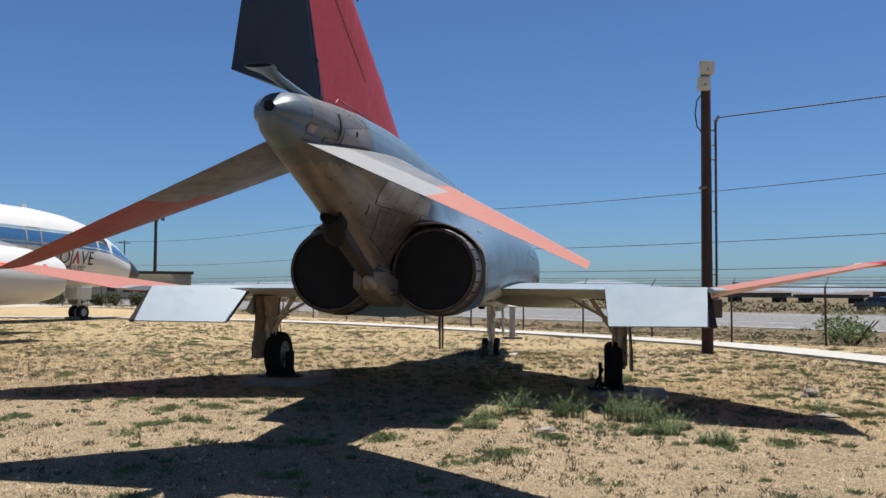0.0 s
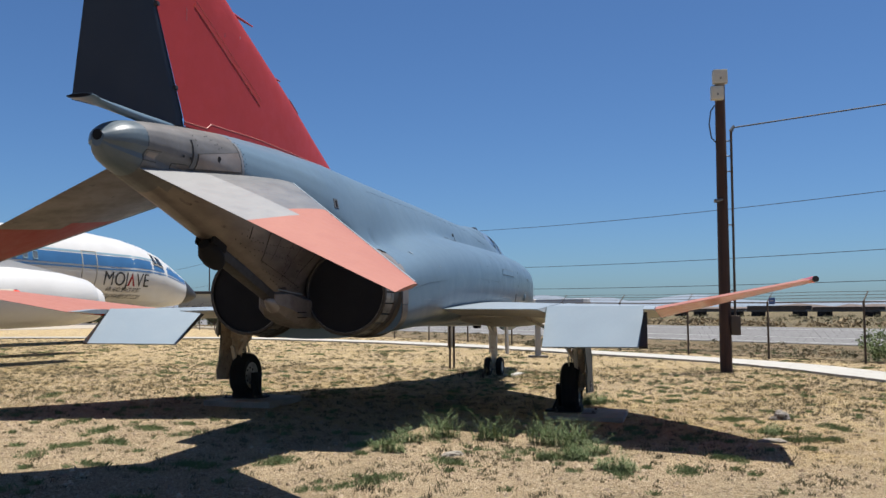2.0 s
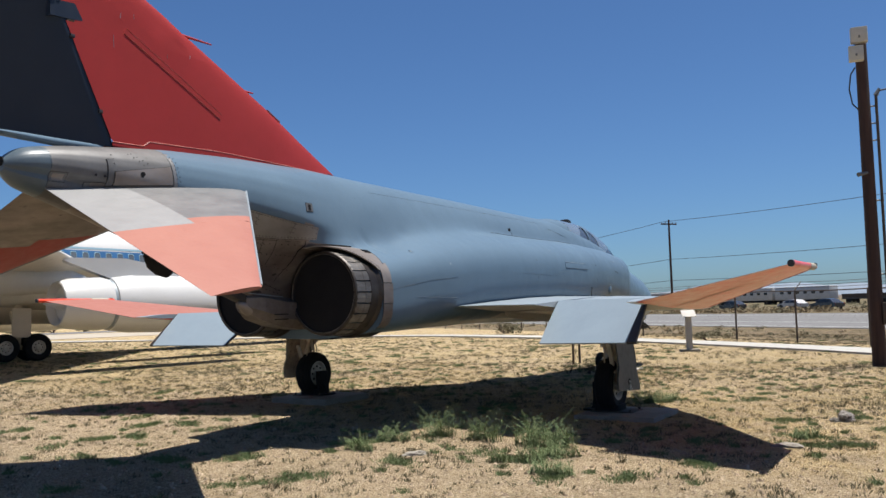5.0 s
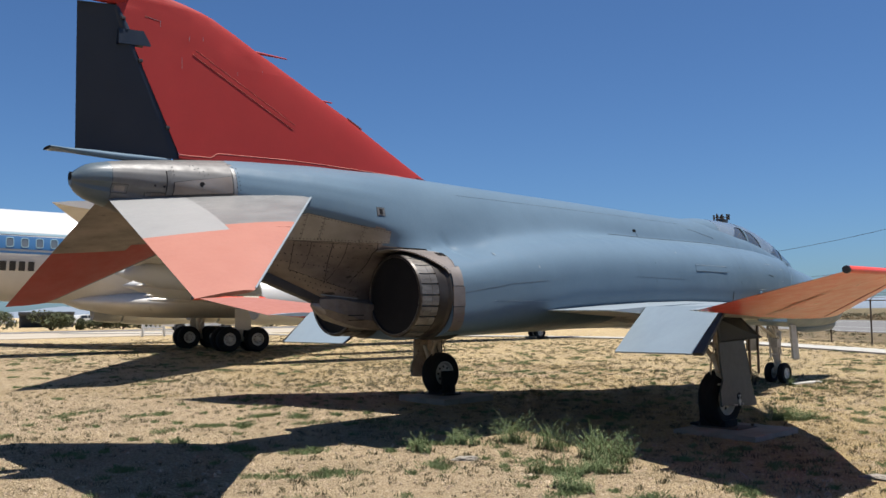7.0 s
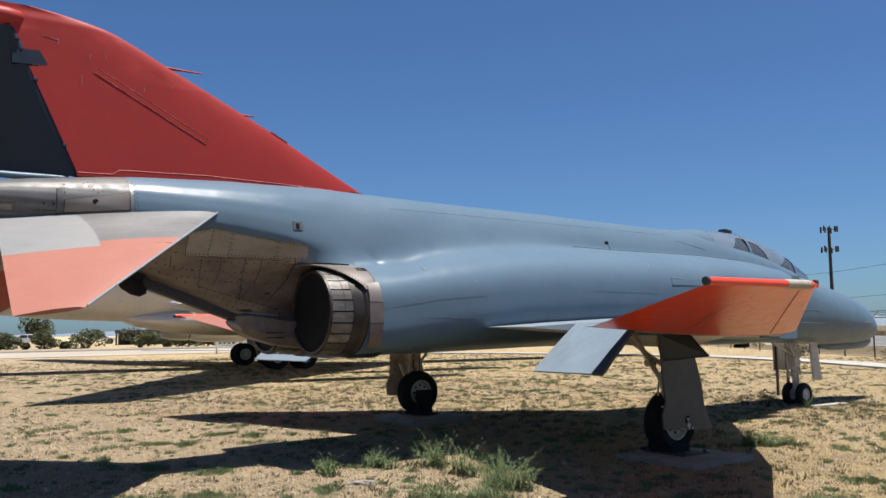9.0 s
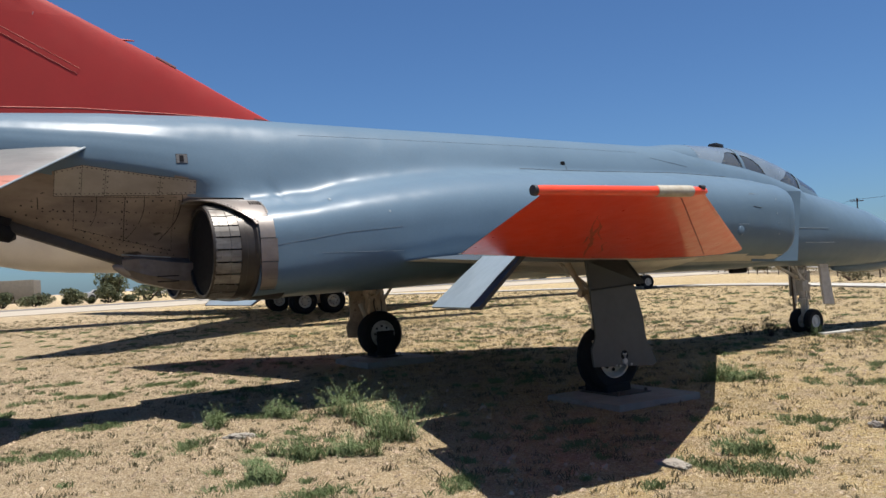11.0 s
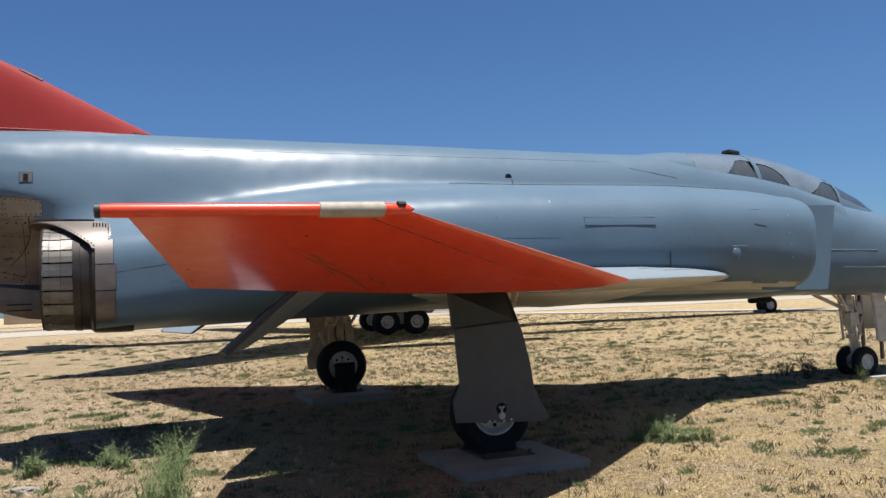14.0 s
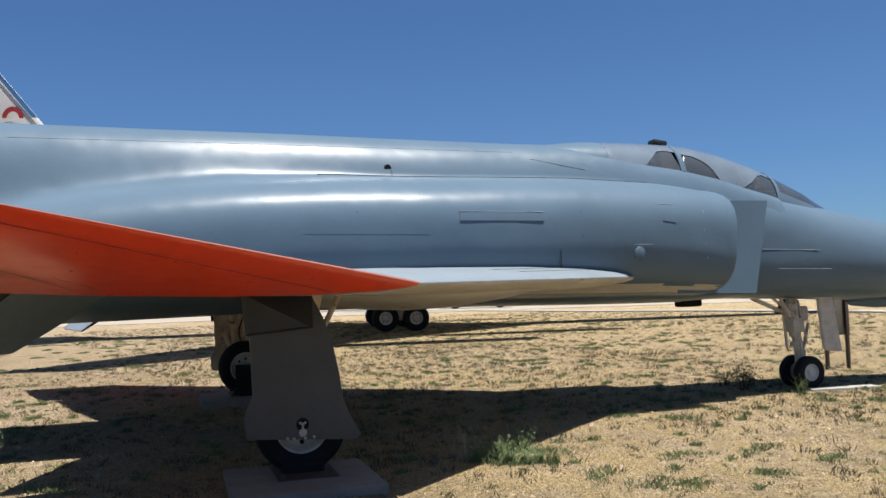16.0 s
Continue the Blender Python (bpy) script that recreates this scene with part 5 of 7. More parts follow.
def seam(pts, r=0.0035, material=SEAM, sides=(1, -1), name="panel_seam", lift=0.001):
    for sx in sides:
        bm = bmesh.new()
        dense = []
        for (y0, z0), (y1, z1) in zip(pts, pts[1:]):
            n = max(int(math.hypot(y1 - y0, z1 - z0) / 0.25), 1)
            dense += [(y0 + (y1 - y0) * i / n, z0 + (z1 - z0) * i / n) for i in range(n)]
        dense.append(pts[-1])
        q = [Vector((sx * (hull_x(y, z) + lift), y, z)) for y, z in dense]
        for a, b in zip(q, q[1:]):
            tube(a, b, r, None, 5, bm, False)
        part(name, bm, material, jet, "fine dark panel seam")


# Thin dark tube along the crease between spine and nacelle.
for sx in (1, -1):
    bm = bmesh.new()
    q = [hull_joint(0.6 + 0.2 * i) for i in range(23)]
    q = [Vector((sx * (x + 0.001), y, z + 0.001)) for x, y, z in q]
    for a, b in zip(q, q[1:]):
        tube(a, b, 0.0055, None, 5, bm, False)
    part("spine_joint", bm, SEAM, jet, "thin dark line where spine and nacelle meet")
seam([(-2.5, 3.17), (-0.9, 3.16), (0.3, 3.15), (1.5, 3.14), (3.0, 3.12)], 0.0014)
seam([(3.2, 3.03), (3.86, 2.89)], 0.003)
seam([(-3.1, 1.83), (-2.28, 1.95), (-1.6, 2.0)], 0.0013)
seam([(0.35, 2.09), (1.66, 2.07)], 0.001)
seam([(1.0, 2.79), (1.45, 2.79), (1.45, 2.86)])
seam([(-1.93, 1.98), (-1.95, 1.5)])
seam([(-2.9, 3.05), (-2.95, 2.62)], 0.001)
seam([(0.9, 2.6), (0.88, 1.75)], 0.0025)
seam([(3.4, 2.58), (3.42, 1.75)], 0.0025)
seam([(4.44, 2.20), (4.62, 2.175)], 0.005)
seam([(4.42, 2.40), (4.60, 2.39)], 0.004, GREY_L, name="pale_scratch")
seam([(-1.6, 1.72), (-2.6, 1.73)], 0.001, GREY_L, name="pale_scratch")
patch("nacelle_plate", hull_x, 1.99, 2.95, (2.315, 2.305), (2.215, 2.205), 0.004, GREY, jet, "raised rectangular plate on the nacelle")
for y, z in ((5.0, 2.32), (4.98, 2.1), (5.0, 1.95), (5.02, 1.78), (1.6, 2.52), (-2.4, 2.36), (-1.75, 2.2)):
    patch("paint_chip", hull_x, y, y + 0.02, (z, z), (z - 0.025, z - 0.03), 0.002, GREY_L, jet, "pale paint chip", 1, 1, (1,))
part("wing_mast", tube((1.32, 3.15, 1.62), (1.36, 3.14, 1.88), 0.008, 0.006, 6), INK, jet, "thin dark mast at the wing root")
for sx in (1, -1):
    for y0, y1, z in ((6.25, 7.15, 1.88), (6.5, 7.35, 1.63)):
        q = lambda y: max((p for p in hull_ring(y, 200, False) if p[0] > 0), key=lambda p: -abs(p[2] - z))[0]
        part("nose_rib", tube((sx * (q(y0) + 0.002), y0, z), (sx * (q(y1) + 0.002), y1, z - 0.02), 0.004, None, 6), GREY_L, jet, "pale thin rib on the nose")
part("edge_patch", tube((0, -4.02, 4.075), (0, -3.80, 3.965), 0.024, None, 8), RED_D, fin, "dark scuffed patch on the leading edge")
part("fin_cap", box((-0.05, -3.0, 3.33), (0.05, -2.62, 3.42), 0.03, Matrix.Translation((0, -2.8, 3.38)) @ Matrix.Rotation(radians(-9), 4, "X") @ Matrix.Translation((0, 2.8, -3.38))), RED_D, fin, "dark red cap at the fin's front foot")

# landing gear
def wheel(parent, name, at, r, w, rim, lab):
    """Axle along x at at."""
    m = Matrix.Translation(at) @ Matrix.Rotation(radians(-90), 4, "Z")
    tyre = part(name, lathe([(-w * 0.42, rim), (-w * 0.5, rim * 1.25), (-w * 0.5, r * 0.86), (-w * 0.36, r * 0.97), (-w * 0.15, r), (-w * 0.14, r * 0.985), (-w * 0.1, r * 0.985), (-w * 0.09, r), (w * 0.09, r), (w * 0.1, r * 0.985), (w * 0.14, r * 0.985), (w * 0.15, r), (w * 0.36, r * 0.97), (w * 0.5, r * 0.86), (w * 0.5, rim * 1.25), (w * 0.42, rim)], m, 36), BLACK, parent, lab)
    part("rim", lathe([(-w * 0.4, 0.0), (-w * 0.42, rim * 0.3), (-w * 0.3, rim * 0.4), (-w * 0.26, rim * 0.75), (-w * 0.43, rim * 0.92), (-w * 0.42, rim * 1.02), (w * 0.42, rim * 1.02), (w * 0.43, rim * 0.92), (w * 0.26, rim * 0.75), (w * 0.3, rim * 0.4), (w * 0.42, rim * 0.3), (w * 0.4, 0.0)], m, 28), RIM, tyre, "dusty white wheel rim")
    for s in (-1, 1):
        for k in range(8):
            a = 2 * math.pi * k / 8
            part("lug", tube(m @ Vector((rim * 0.58 * math.cos(a), s * w * 0.26, rim * 0.58 * math.sin(a))), m @ Vector((rim * 0.58 * math.cos(a), s * w * 0.32, rim * 0.58 * math.sin(a))), rim * 0.09, None, 6), DARK, tyre) if r > 0.3 else None
    return tyre


for sx, x, hz in ((1, 2.79, 0.405), (-1, -2.72, 0.50)):
    wheel(jet, "main_wheel", (x, 0.05, hz), 0.375, 0.27, 0.215, "worn black main tyre")
    leg = part("main_leg", tube((x + sx * 0.14, 0.05, hz), (x + sx * 0.12, 0.0, 1.5), 0.075, 0.095, 16), TANLEG, jet, "dirty off-white main gear leg")
    part("axle", tube((x - sx * 0.1, 0.05, hz), (x + sx * 0.19, 0.05, hz), 0.05), GEAR, leg)
    part("drag_brace", tube((x + sx * 0.1, -0.05, 1.05), (x - sx * 0.7, 0.0, 1.48), 0.026), GEAR, leg)
    part("torque_link", box((-0.03, -0.02, -0.22), (0.03, 0.03, 0.22), 0.01, pose(x + sx * 0.1, -0.16, 0.80, 22)), GEAR, leg)
    part("torque_link", box((-0.03, -0.02, -0.16), (0.03, 0.03, 0.16), 0.01, pose(x + sx * 0.1, -0.15, 0.52, -30)), GEAR, leg)
    part("brake_line", tube((x + sx * 0.04, 0.14, 0.5), (x + sx * 0.06, 0.12, 1.45), 0.012, None, 6), INK, leg)
    cast = [[(x + sx * (0.12 + w_ * a_), 0.02 + d_ * b_, z_) for a_, b_ in ((1, 0.55), (0.55, 1), (-0.55, 1), (-1, 0.55), (-1, -0.55), (-0.55, -1), (0.55, -1), (1, -0.55))] for z_, w_, d_ in ((0.84 + hz - 0.405, 0.085, 0.10), (0.90, 0.10, 0.13), (1.10, 0.095, 0.115), (1.14, 0.11, 0.15), (1.30, 0.11, 0.17), (1.46, 0.12, 0.21))]
    link_mesh("leg_casting", *loft(cast), TANLEG, leg, "tan cast upper leg", 25)
    for k in range(3):
        bm = bmesh.new()
        q = [Vector((x + sx * (0.02 - 0.015 * k), 0.13 - 0.11 * k + 0.05 * math.sin(z_ * 9 + 2 * k), z_)) for z_ in [hz + 0.12 + (1.44 - hz - 0.12) * i / 12 for i in range(13)]]
        for a_, b_ in zip(q, q[1:]):
            tube(a_, b_, 0.011, None, 6, bm, False)
        part("brake_hose", bm, INK if k == 1 else TANLEG, leg)
    part("side_stay", tube((x + sx * 0.06, -0.10, 0.86), (x - sx * 0.34, -0.16, 1.46), 0.03, 0.035, 10), TANLEG, leg)
    part("side_stay", tube((x + sx * 0.06, 0.16, 1.02), (x - sx * 0.10, 0.42, 1.46), 0.024, None, 10), TANLEG, leg)
    part("stay_pin", tube((x - sx * 0.12, -0.20, 1.13), (x - sx * 0.12, -0.06, 1.13), 0.045, None, 10), TANLEG, leg)
    # strut door, outboard of the leg
    out = [(-0.40, 1.47), (0.13, 1.46), (0.22, 1.28), (0.28, 1.12), (0.33, 0.85), (0.36, 0.62), (0.42, 0.48), (0.50, 0.34), (0.46, 0.30), (-0.40, 0.36), (-0.42, 0.54), (-0.35, 0.68), (-0.36, 1.0), (-0.37, 1.3)]
    xo = x + sx * 0.235
    dz = hz - 0.405
    v = [(xo + sx * (0.0 + 0.03 * (z < 0.9)), y, z + dz * (z < 1.2)) for y, z in out] + [(xo + sx * (0.025 + 0.03 * (z < 0.9)), y, z + dz * (z < 1.2)) for y, z in out]
    m_ = len(out)
    f = [tuple(range(m_)), tuple(range(2 * m_ - 1, m_ - 1, -1))] + [(i, m_ + i, m_ + (i + 1) % m_, (i + 1) % m_) for i in range(m_)]
    bm = bmesh.new()
    bv = [bm.verts.new(p) for p in v]
    for q in f:
        bm.faces.new([bv[k] for k in q])
    door = part("gear_door", bm, DOORG, leg, "large grey strut door with shade in its tone, off-white inside", 20)
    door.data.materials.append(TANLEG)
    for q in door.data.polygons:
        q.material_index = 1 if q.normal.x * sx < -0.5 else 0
    for z_ in (0.62, 0.78, 0.98, 1.18):
        part("door_stiffener", box((xo - sx * 0.03 - 0.012, -0.33, z_ + dz - 0.012), (xo - sx * 0.03 + 0.012, 0.26, z_ + dz + 0.012), 0.004), TANLEG, door)
    part("axle_hole", lathe([(0, 0.0), (0.0, 0.052), (0.006, 0.05), (0.007, 0.0)], Matrix.Translation((xo + sx * 0.052, 0.03, 0.45 + dz)) @ Matrix.Rotation(radians(-90 * sx), 4, "Z"), 14), DARK, door)
    for k in range(3):
        part("axle_lug", tube((xo + sx * 0.058, 0.03 + 0.03 * math.cos(2.1 * k + 0.5), 0.45 + dz + 0.03 * math.sin(2.1 * k + 0.5)), (xo + sx * 0.068, 0.03, 0.45 + dz), 0.010, None, 6), RIM, door)
    for y_, z_ in ((-0.09, 0.345), (-0.04, 0.34), (0.05, 0.34), (0.12, 0.345)):
        part("door_bolt", tube((xo + sx * 0.05, y_, z_ + dz), (xo + sx * 0.064, y_, z_ + dz), 0.012, None, 8), RIM, door)
    part("jack_pad", lathe([(0, 0.0), (0.0, 0.035), (0.02, 0.03), (0.022, 0.0)], Matrix.Translation((xo + sx * 0.05, 0.03, 0.385 + dz)) @ Matrix.Rotation(radians(-90 * sx), 4, "Z"), 12), RIM, door)
    # The wing's shadow over the door top is given as this panel's dark colour.
    ud = [(-0.40, 1.16, 0.0), (0.08, 1.215, 0.33), (0.13, 1.49, 0.0), (-0.42, 1.49, -0.02)]
    uv = [(xo + sx * (0.03 + o), y, z) for y, z, o in ud] + [(xo + sx * (0.052 + o), y, z) for y, z, o in ud]
    link_mesh("upper_door", uv, [(0, 1, 2, 3), (7, 6, 5, 4), (0, 4, 5, 1), (1, 5, 6, 2), (2, 6, 7, 3), (3, 7, 4, 0)], UDOOR, leg, "upper strut door flaring outwards, wing shadow painted in as dark grey", smooth=False)

nl = part("nose_leg", tube((0, 7.33, 0.42), (0, 7.22, 1.3), 0.06, 0.075, 16), GEAR, jet, "off-white nose gear leg")
for sx in (1, -1):
    wheel(jet, "nose_wheel", (sx * 0.145, 7.35, 0.215), 0.225, 0.135, 0.115, "small worn black nose tyre")
part("nose_axle", tube((-0.2, 7.35, 0.215), (0.2, 7.35, 0.215), 0.035), GEAR, nl)
part("fork", box((-0.05, -0.06, -0.22), (0.05, 0.06, 0.12), 0.02, pose(0, 7.34, 0.40)), GEAR, nl)
part("drag_link", tube((0, 7.2, 1.0), (0, 6.6, 1.25), 0.03), GEAR, nl)
part("drag_link", tube((0.1, 7.25, 0.95), (0.1, 6.85, 1.25), 0.02), GEAR, nl)
part("scissor", box((-0.02, 0.02, -0.18), (0.02, 0.05, 0.18), 0.008, pose(0, 7.42, 0.72, -18)), GEAR, nl)
part("steering_box", box((-0.1, -0.09, -0.1), (0.1, 0.09, 0.1), 0.03, pose(0, 7.27, 0.86)), GEAR, nl)
part("light_pack", box((-0.07, 0.0, -0.1), (0.07, 0.1, 0.1), 0.03, pose(0, 7.36, 1.02)), GEAR, nl, "landing light housing")
dfr = [(7.45, 1.24), (7.68, 1.22), (7.80, 0.50), (7.52, 0.53)]
v = [(0.27, y, z) for y, z in dfr] + [(0.285, y, z) for y, z in dfr]
ndoor = link_mesh("nose_door", v, [(0, 1, 2, 3), (7, 6, 5, 4), (0, 4, 5, 1), (1, 5, 6, 2), (2, 6, 7, 3), (3, 7, 4, 0)], GEAR, jet, "off-white nose gear door", smooth=False)
for (ya, za), (yb, zb) in zip(dfr, dfr[1:] + dfr[:1]):
    part("door_rim", tube((0.262, ya, za), (0.262, yb, zb), 0.018, None, 6), GEAR, ndoor)
for z in (0.70, 0.88, 1.06):
    part("door_rib", box((0.225, 7.50, z - 0.012), (0.272, 7.74, z + 0.012), 0.004), GEAR, ndoor)
for y, z in ((7.62, 0.61), (7.60, 0.79), (7.58, 0.97), (7.57, 1.14)):
    part("door_opening", lathe([(0, 0.0), (0, 0.055), (0.012, 0.05), (0.013, 0.0)], Matrix.Translation((0.268, y, z)) @ Matrix.Rotation(radians(90), 4, "Z"), 14), UDOOR, ndoor)
for y0, z0, y1, z1, x, r in ((7.30, 0.45, 7.22, 1.28, 0.085, 0.016), (7.18, 0.55, 7.13, 1.25, -0.06, 0.02), (7.42, 0.60, 7.30, 1.2, 0.06, 0.014), (7.10, 0.98, 6.95, 1.27, 0.12, 0.025)):
    part("hydraulic_line", tube((x, y0, z0), (x, y1, z1), r, None, 8), GEAR, nl)
for z, r in ((0.60, 0.085), (0.74, 0.075), (1.0, 0.09), (1.12, 0.1)):
    part("leg_collar", tube((0, 7.31 - 0.11 * (z - 0.42) / 0.88, z - 0.03), (0, 7.305 - 0.11 * (z - 0.42) / 0.88, z + 0.03), r, None, 14), GEAR, nl)
part("belly_antenna", box((-0.06, 5.42, 1.17), (0.06, 5.78, 1.34), 0.03), DARK, jet, "dark fairing under the forward belly")


# ---- the airliner ----
liner = thing("airliner", "white and blue four-engined retired airliner on its wheels", "aircraft", LINER)
AR = [(22.5, 0.02, 2.74), (22.4, 0.16, 2.76), (22.1, 0.34, 2.80), (21.7, 0.52, 2.86), (21.2, 0.72, 2.94), (20.6, 0.93, 3.06), (19.8, 1.17, 3.22), (18.8, 1.42, 3.42), (17.6, 1.62, 3.58), (16.2, 1.76, 3.69), (14.5, 1.83, 3.75), (-8.5, 1.83, 3.80), (-11.0, 1.74, 3.90), (-13.5, 1.45, 4.12), (-16.0, 1.05, 4.42), (-18.5, 0.6, 4.75), (-20.3, 0.22, 5.0), (-20.5, 0.02, 5.05)]


def liner_at(y):
    t = sorted(AR)
    return (float(np.interp(y, [a for a, _, _ in t], [b for _, b, _ in t])), float(np.interp(y, [a for a, _, _ in t], [c for _, _, c in t])))


def liner_ring(y, k=1.0, n=48):
    r, zc = liner_at(y)
    r *= k
    return [(r * 0.955 * math.sin(2 * math.pi * i / n), y, zc + r * math.cos(2 * math.pi * i / n)) for i in range(n)]


def liner_side(f):
    c = f.center
    r, zc = liner_at(c.y)
    if c.y > 20.9:
        return 2
    return 0 if c.z > zc + 0.32 * r or c.y > 8.6 else 1


lys = [22.5, 22.47, 22.4, 22.25, 22.1, 21.9, 21.7, 21.5, 21.35, 21.2, 20.9, 20.6, 20.2, 19.8, 19.3, 18.8, 18.2, 17.6, 17, 16.2, 15.4, 14.5] + [13.5 - i for i in range(22)] + [-9.5, -11, -12, -13.5, -15, -16, -17.3, -18.5, -19.5, -20.3, -20.5]
body = link_mesh("body", *loft([liner_ring(y) for y in lys]), [WHITE, SILVER, INK], liner, "white-topped bare metal fuselage", 40, side=liner_side)


def liner_x(y, z):
    r, zc = liner_at(y)
    d = max(1 - ((z - zc) / r) ** 2, 0.0001)
    return r * 0.955 * math.sqrt(d)


def liner_band(name, f0, f1, y0, y1, material, lift, label):
    """A painted band between two heights given as parts of the radius."""
    for sx in (1, -1):
        n = 40
        v, f = [], []
        for i in range(n + 1):
            y = y0 + (y1 - y0) * i / n
            r, zc = liner_at(y)
            for k in range(4):
                z = zc + r * (f0 + (f1 - f0) * k / 3 + 0.28 * min(max((y - 14.5) / 6.3, 0), 1) ** 1.2)
                v.append((sx * (liner_x(y, z) + lift), y, z))
        for i in range(n):
            for k in range(3):
                q = (i * 4 + k, i * 4 + k + 1, i * 4 + k + 5, i * 4 + k + 4)
                f.append(q if sx < 0 else tuple(reversed(q)))
        link_mesh(name, v, f, material, body, label, 60)


liner_band("stripe", 0.08, 0.36, -14, 20.8, BLUE, 0.012, "broad blue cheat line")
liner_band("stripe_edge", 0.39, 0.44, -14, 20.2, CYAN, 0.012, "thin pale blue line")
liner_band("stripe_edge", -0.01, 0.035, -14, 20.8, BLUE, 0.012, "thin blue line")


def on_liner(y, z, out=0.02):
    return Vector((liner_x(y, z) + out, y, z))


def plaque(w, h, depth, m, e=4.0, n=20, hole=0.0):
    """A rounded rectangle of some depth along the local y, with a sunken middle if hole is given."""
    bm = bmesh.new()
    rows = [(1.0, 0.0), (1.0, depth * 0.7), (0.95, depth)] + ([(hole, depth), (hole, depth * 0.5)] if hole else [])
    rings = []
    for k_, d_ in rows:
        ring = []
        for i in range(n):
            a_ = 2 * math.pi * i / n
            c_, s_ = math.cos(a_), math.sin(a_)
            ring.append(bm.verts.new(m @ Vector((w / 2 * k_ * math.copysign(abs(c_) ** (2 / e), c_), d_, h / 2 * k_ * math.copysign(abs(s_) ** (2 / e), s_)))))
        rings.append(ring)
    for p0, p1 in zip(rings, rings[1:]):
        for i in range(n):
            bm.faces.new((p0[i], p0[(i + 1) % n], p1[(i + 1) % n], p1[i]))
    bm.faces.new(rings[-1])
    return bm


for k in range(40):
    y = 10.33 - 0.513 * k
    if -1.5 < y < -0.8:
        continue
    r, zc = liner_at(y)
    z = zc + 0.22 * r
    for sx in (1, -1):
        p = on_liner(y, z, 0.012)
        turn_ = Matrix.Translation((sx * (p.x - 0.02), y, z)) @ Matrix.Rotation(radians(-13 * sx), 4, "Y") @ Matrix.Rotation(radians(-90 * sx), 4, "Z")
        w = part("window", plaque(0.29, 0.40, 0.03, turn_, 4.0, 20, 0.82), CYAN, body, "rounded cabin window with a pale frame")
        part("pane", plaque(0.24, 0.335, 0.02, turn_, 4.0), PANEG, w)
for y0, y1 in ((12.9, 13.75),):
    for ya, za, yb, zb in ((y0, 2.9, y0, 4.55), (y1, 2.9, y1, 4.55), (y0, 4.55, y1, 4.55), (y0, 2.9, y1, 2.9)):
        n = 5
        for i in range(n):
            p, q = ((ya + (yb - ya) * k / n, za + (zb - za) * k / n) for k in (i, i + 1))
            part("door_outline", tube(on_liner(*p, 0.0), on_liner(*q, 0.0), 0.035, None, 6), WALKM, body, "cream outline of the cabin door")
for ya, yb in ((17.72, 18.02), (18.12, 18.52)):
    for sx in (1, -1):
        zr = lambda y, k: liner_at(y)[1] + k * liner_at(y)[0]
        for grow, out_, m_, nm in ((0.035, 0.045, WALKM, "window_frame"), (0.0, 0.06, CARG, "cockpit_window")):
            c = [on_liner(y, zr(y, k), out_) for y, k in ((ya - grow, 0.46 - grow), (yb + grow, 0.44 - grow), (yb + grow - 0.12, 0.72 + grow), (ya - grow + 0.02, 0.74 + grow))]
            v = [(sx * p.x, p.y, p.z) for p in c] + [(sx * (p.x - 0.12), p.y, p.z - 0.03) for p in c]
            link_mesh(nm, v, [(0, 1, 2, 3), (7, 6, 5, 4), (0, 4, 5, 1), (1, 5, 6, 2), (2, 6, 7, 3), (3, 7, 4, 0)], m_, body, "dark cockpit window" if grow == 0 else "cream window frame", smooth=False)


def lettering(text, size, y0, z0, material, parent, width=None):
    cu = bpy.data.curves.new("lettering", "FONT")
    cu.body, cu.size, cu.extrude = text, size, 0.0
    tmp = bpy.data.objects.new("lettering", cu)
    scene.collection.objects.link(tmp)
    bpy.context.view_layer.update()
    me = bpy.data.meshes.new_from_object(tmp.evaluated_get(bpy.context.evaluated_depsgraph_get()))
    bpy.data.objects.remove(tmp)
    xs = [v.co.x for v in me.vertices]
    k = width / (max(xs) - min(xs)) if width else 1.0
    for v in me.vertices:
        y, z = y0 + (v.co.x - min(xs)) * k, z0 + v.co.y
        v.co = on_liner(y, z, 0.03)
    me.materials.append(material)
    ob = new("lettering", me)
    ob.parent = parent
    ob["label"] = "painted lettering"
    return ob


lettering("MOJ", 0.95, 14.25, 3.02, INK, body, 1.50)
for ya, yb, yc in ((15.78, 16.04, 0.13), (16.30, 16.04, -0.13)):
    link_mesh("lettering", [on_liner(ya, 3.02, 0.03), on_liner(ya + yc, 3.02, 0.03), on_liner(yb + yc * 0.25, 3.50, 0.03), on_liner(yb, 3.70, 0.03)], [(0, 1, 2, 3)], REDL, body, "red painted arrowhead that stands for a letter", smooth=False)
lettering("VE", 0.95, 16.33, 3.02, INK, body, 0.92)
lettering("AIR AND SPACE PORT", 0.32, 14.5, 2.72, INK, body, 2.3)
lettering("MOJAVEAIRPORT.COM", 0.30, 14.4, 2.40, INK, body, 2.55)
bar = lambda name, y0, y1, z0, z1, m_: link_mesh(name, [on_liner(y0, z0, 0.03), on_liner(y1, z0, 0.03), on_liner(y1, z1, 0.03), on_liner(y0, z1, 0.03)], [(0, 1, 2, 3)], m_, body, "painted marking", smooth=False)
for k in range(6):
    bar("marking", -9.6 + 0.32 * k, -9.38 + 0.32 * k, 3.14, 3.50, INK)

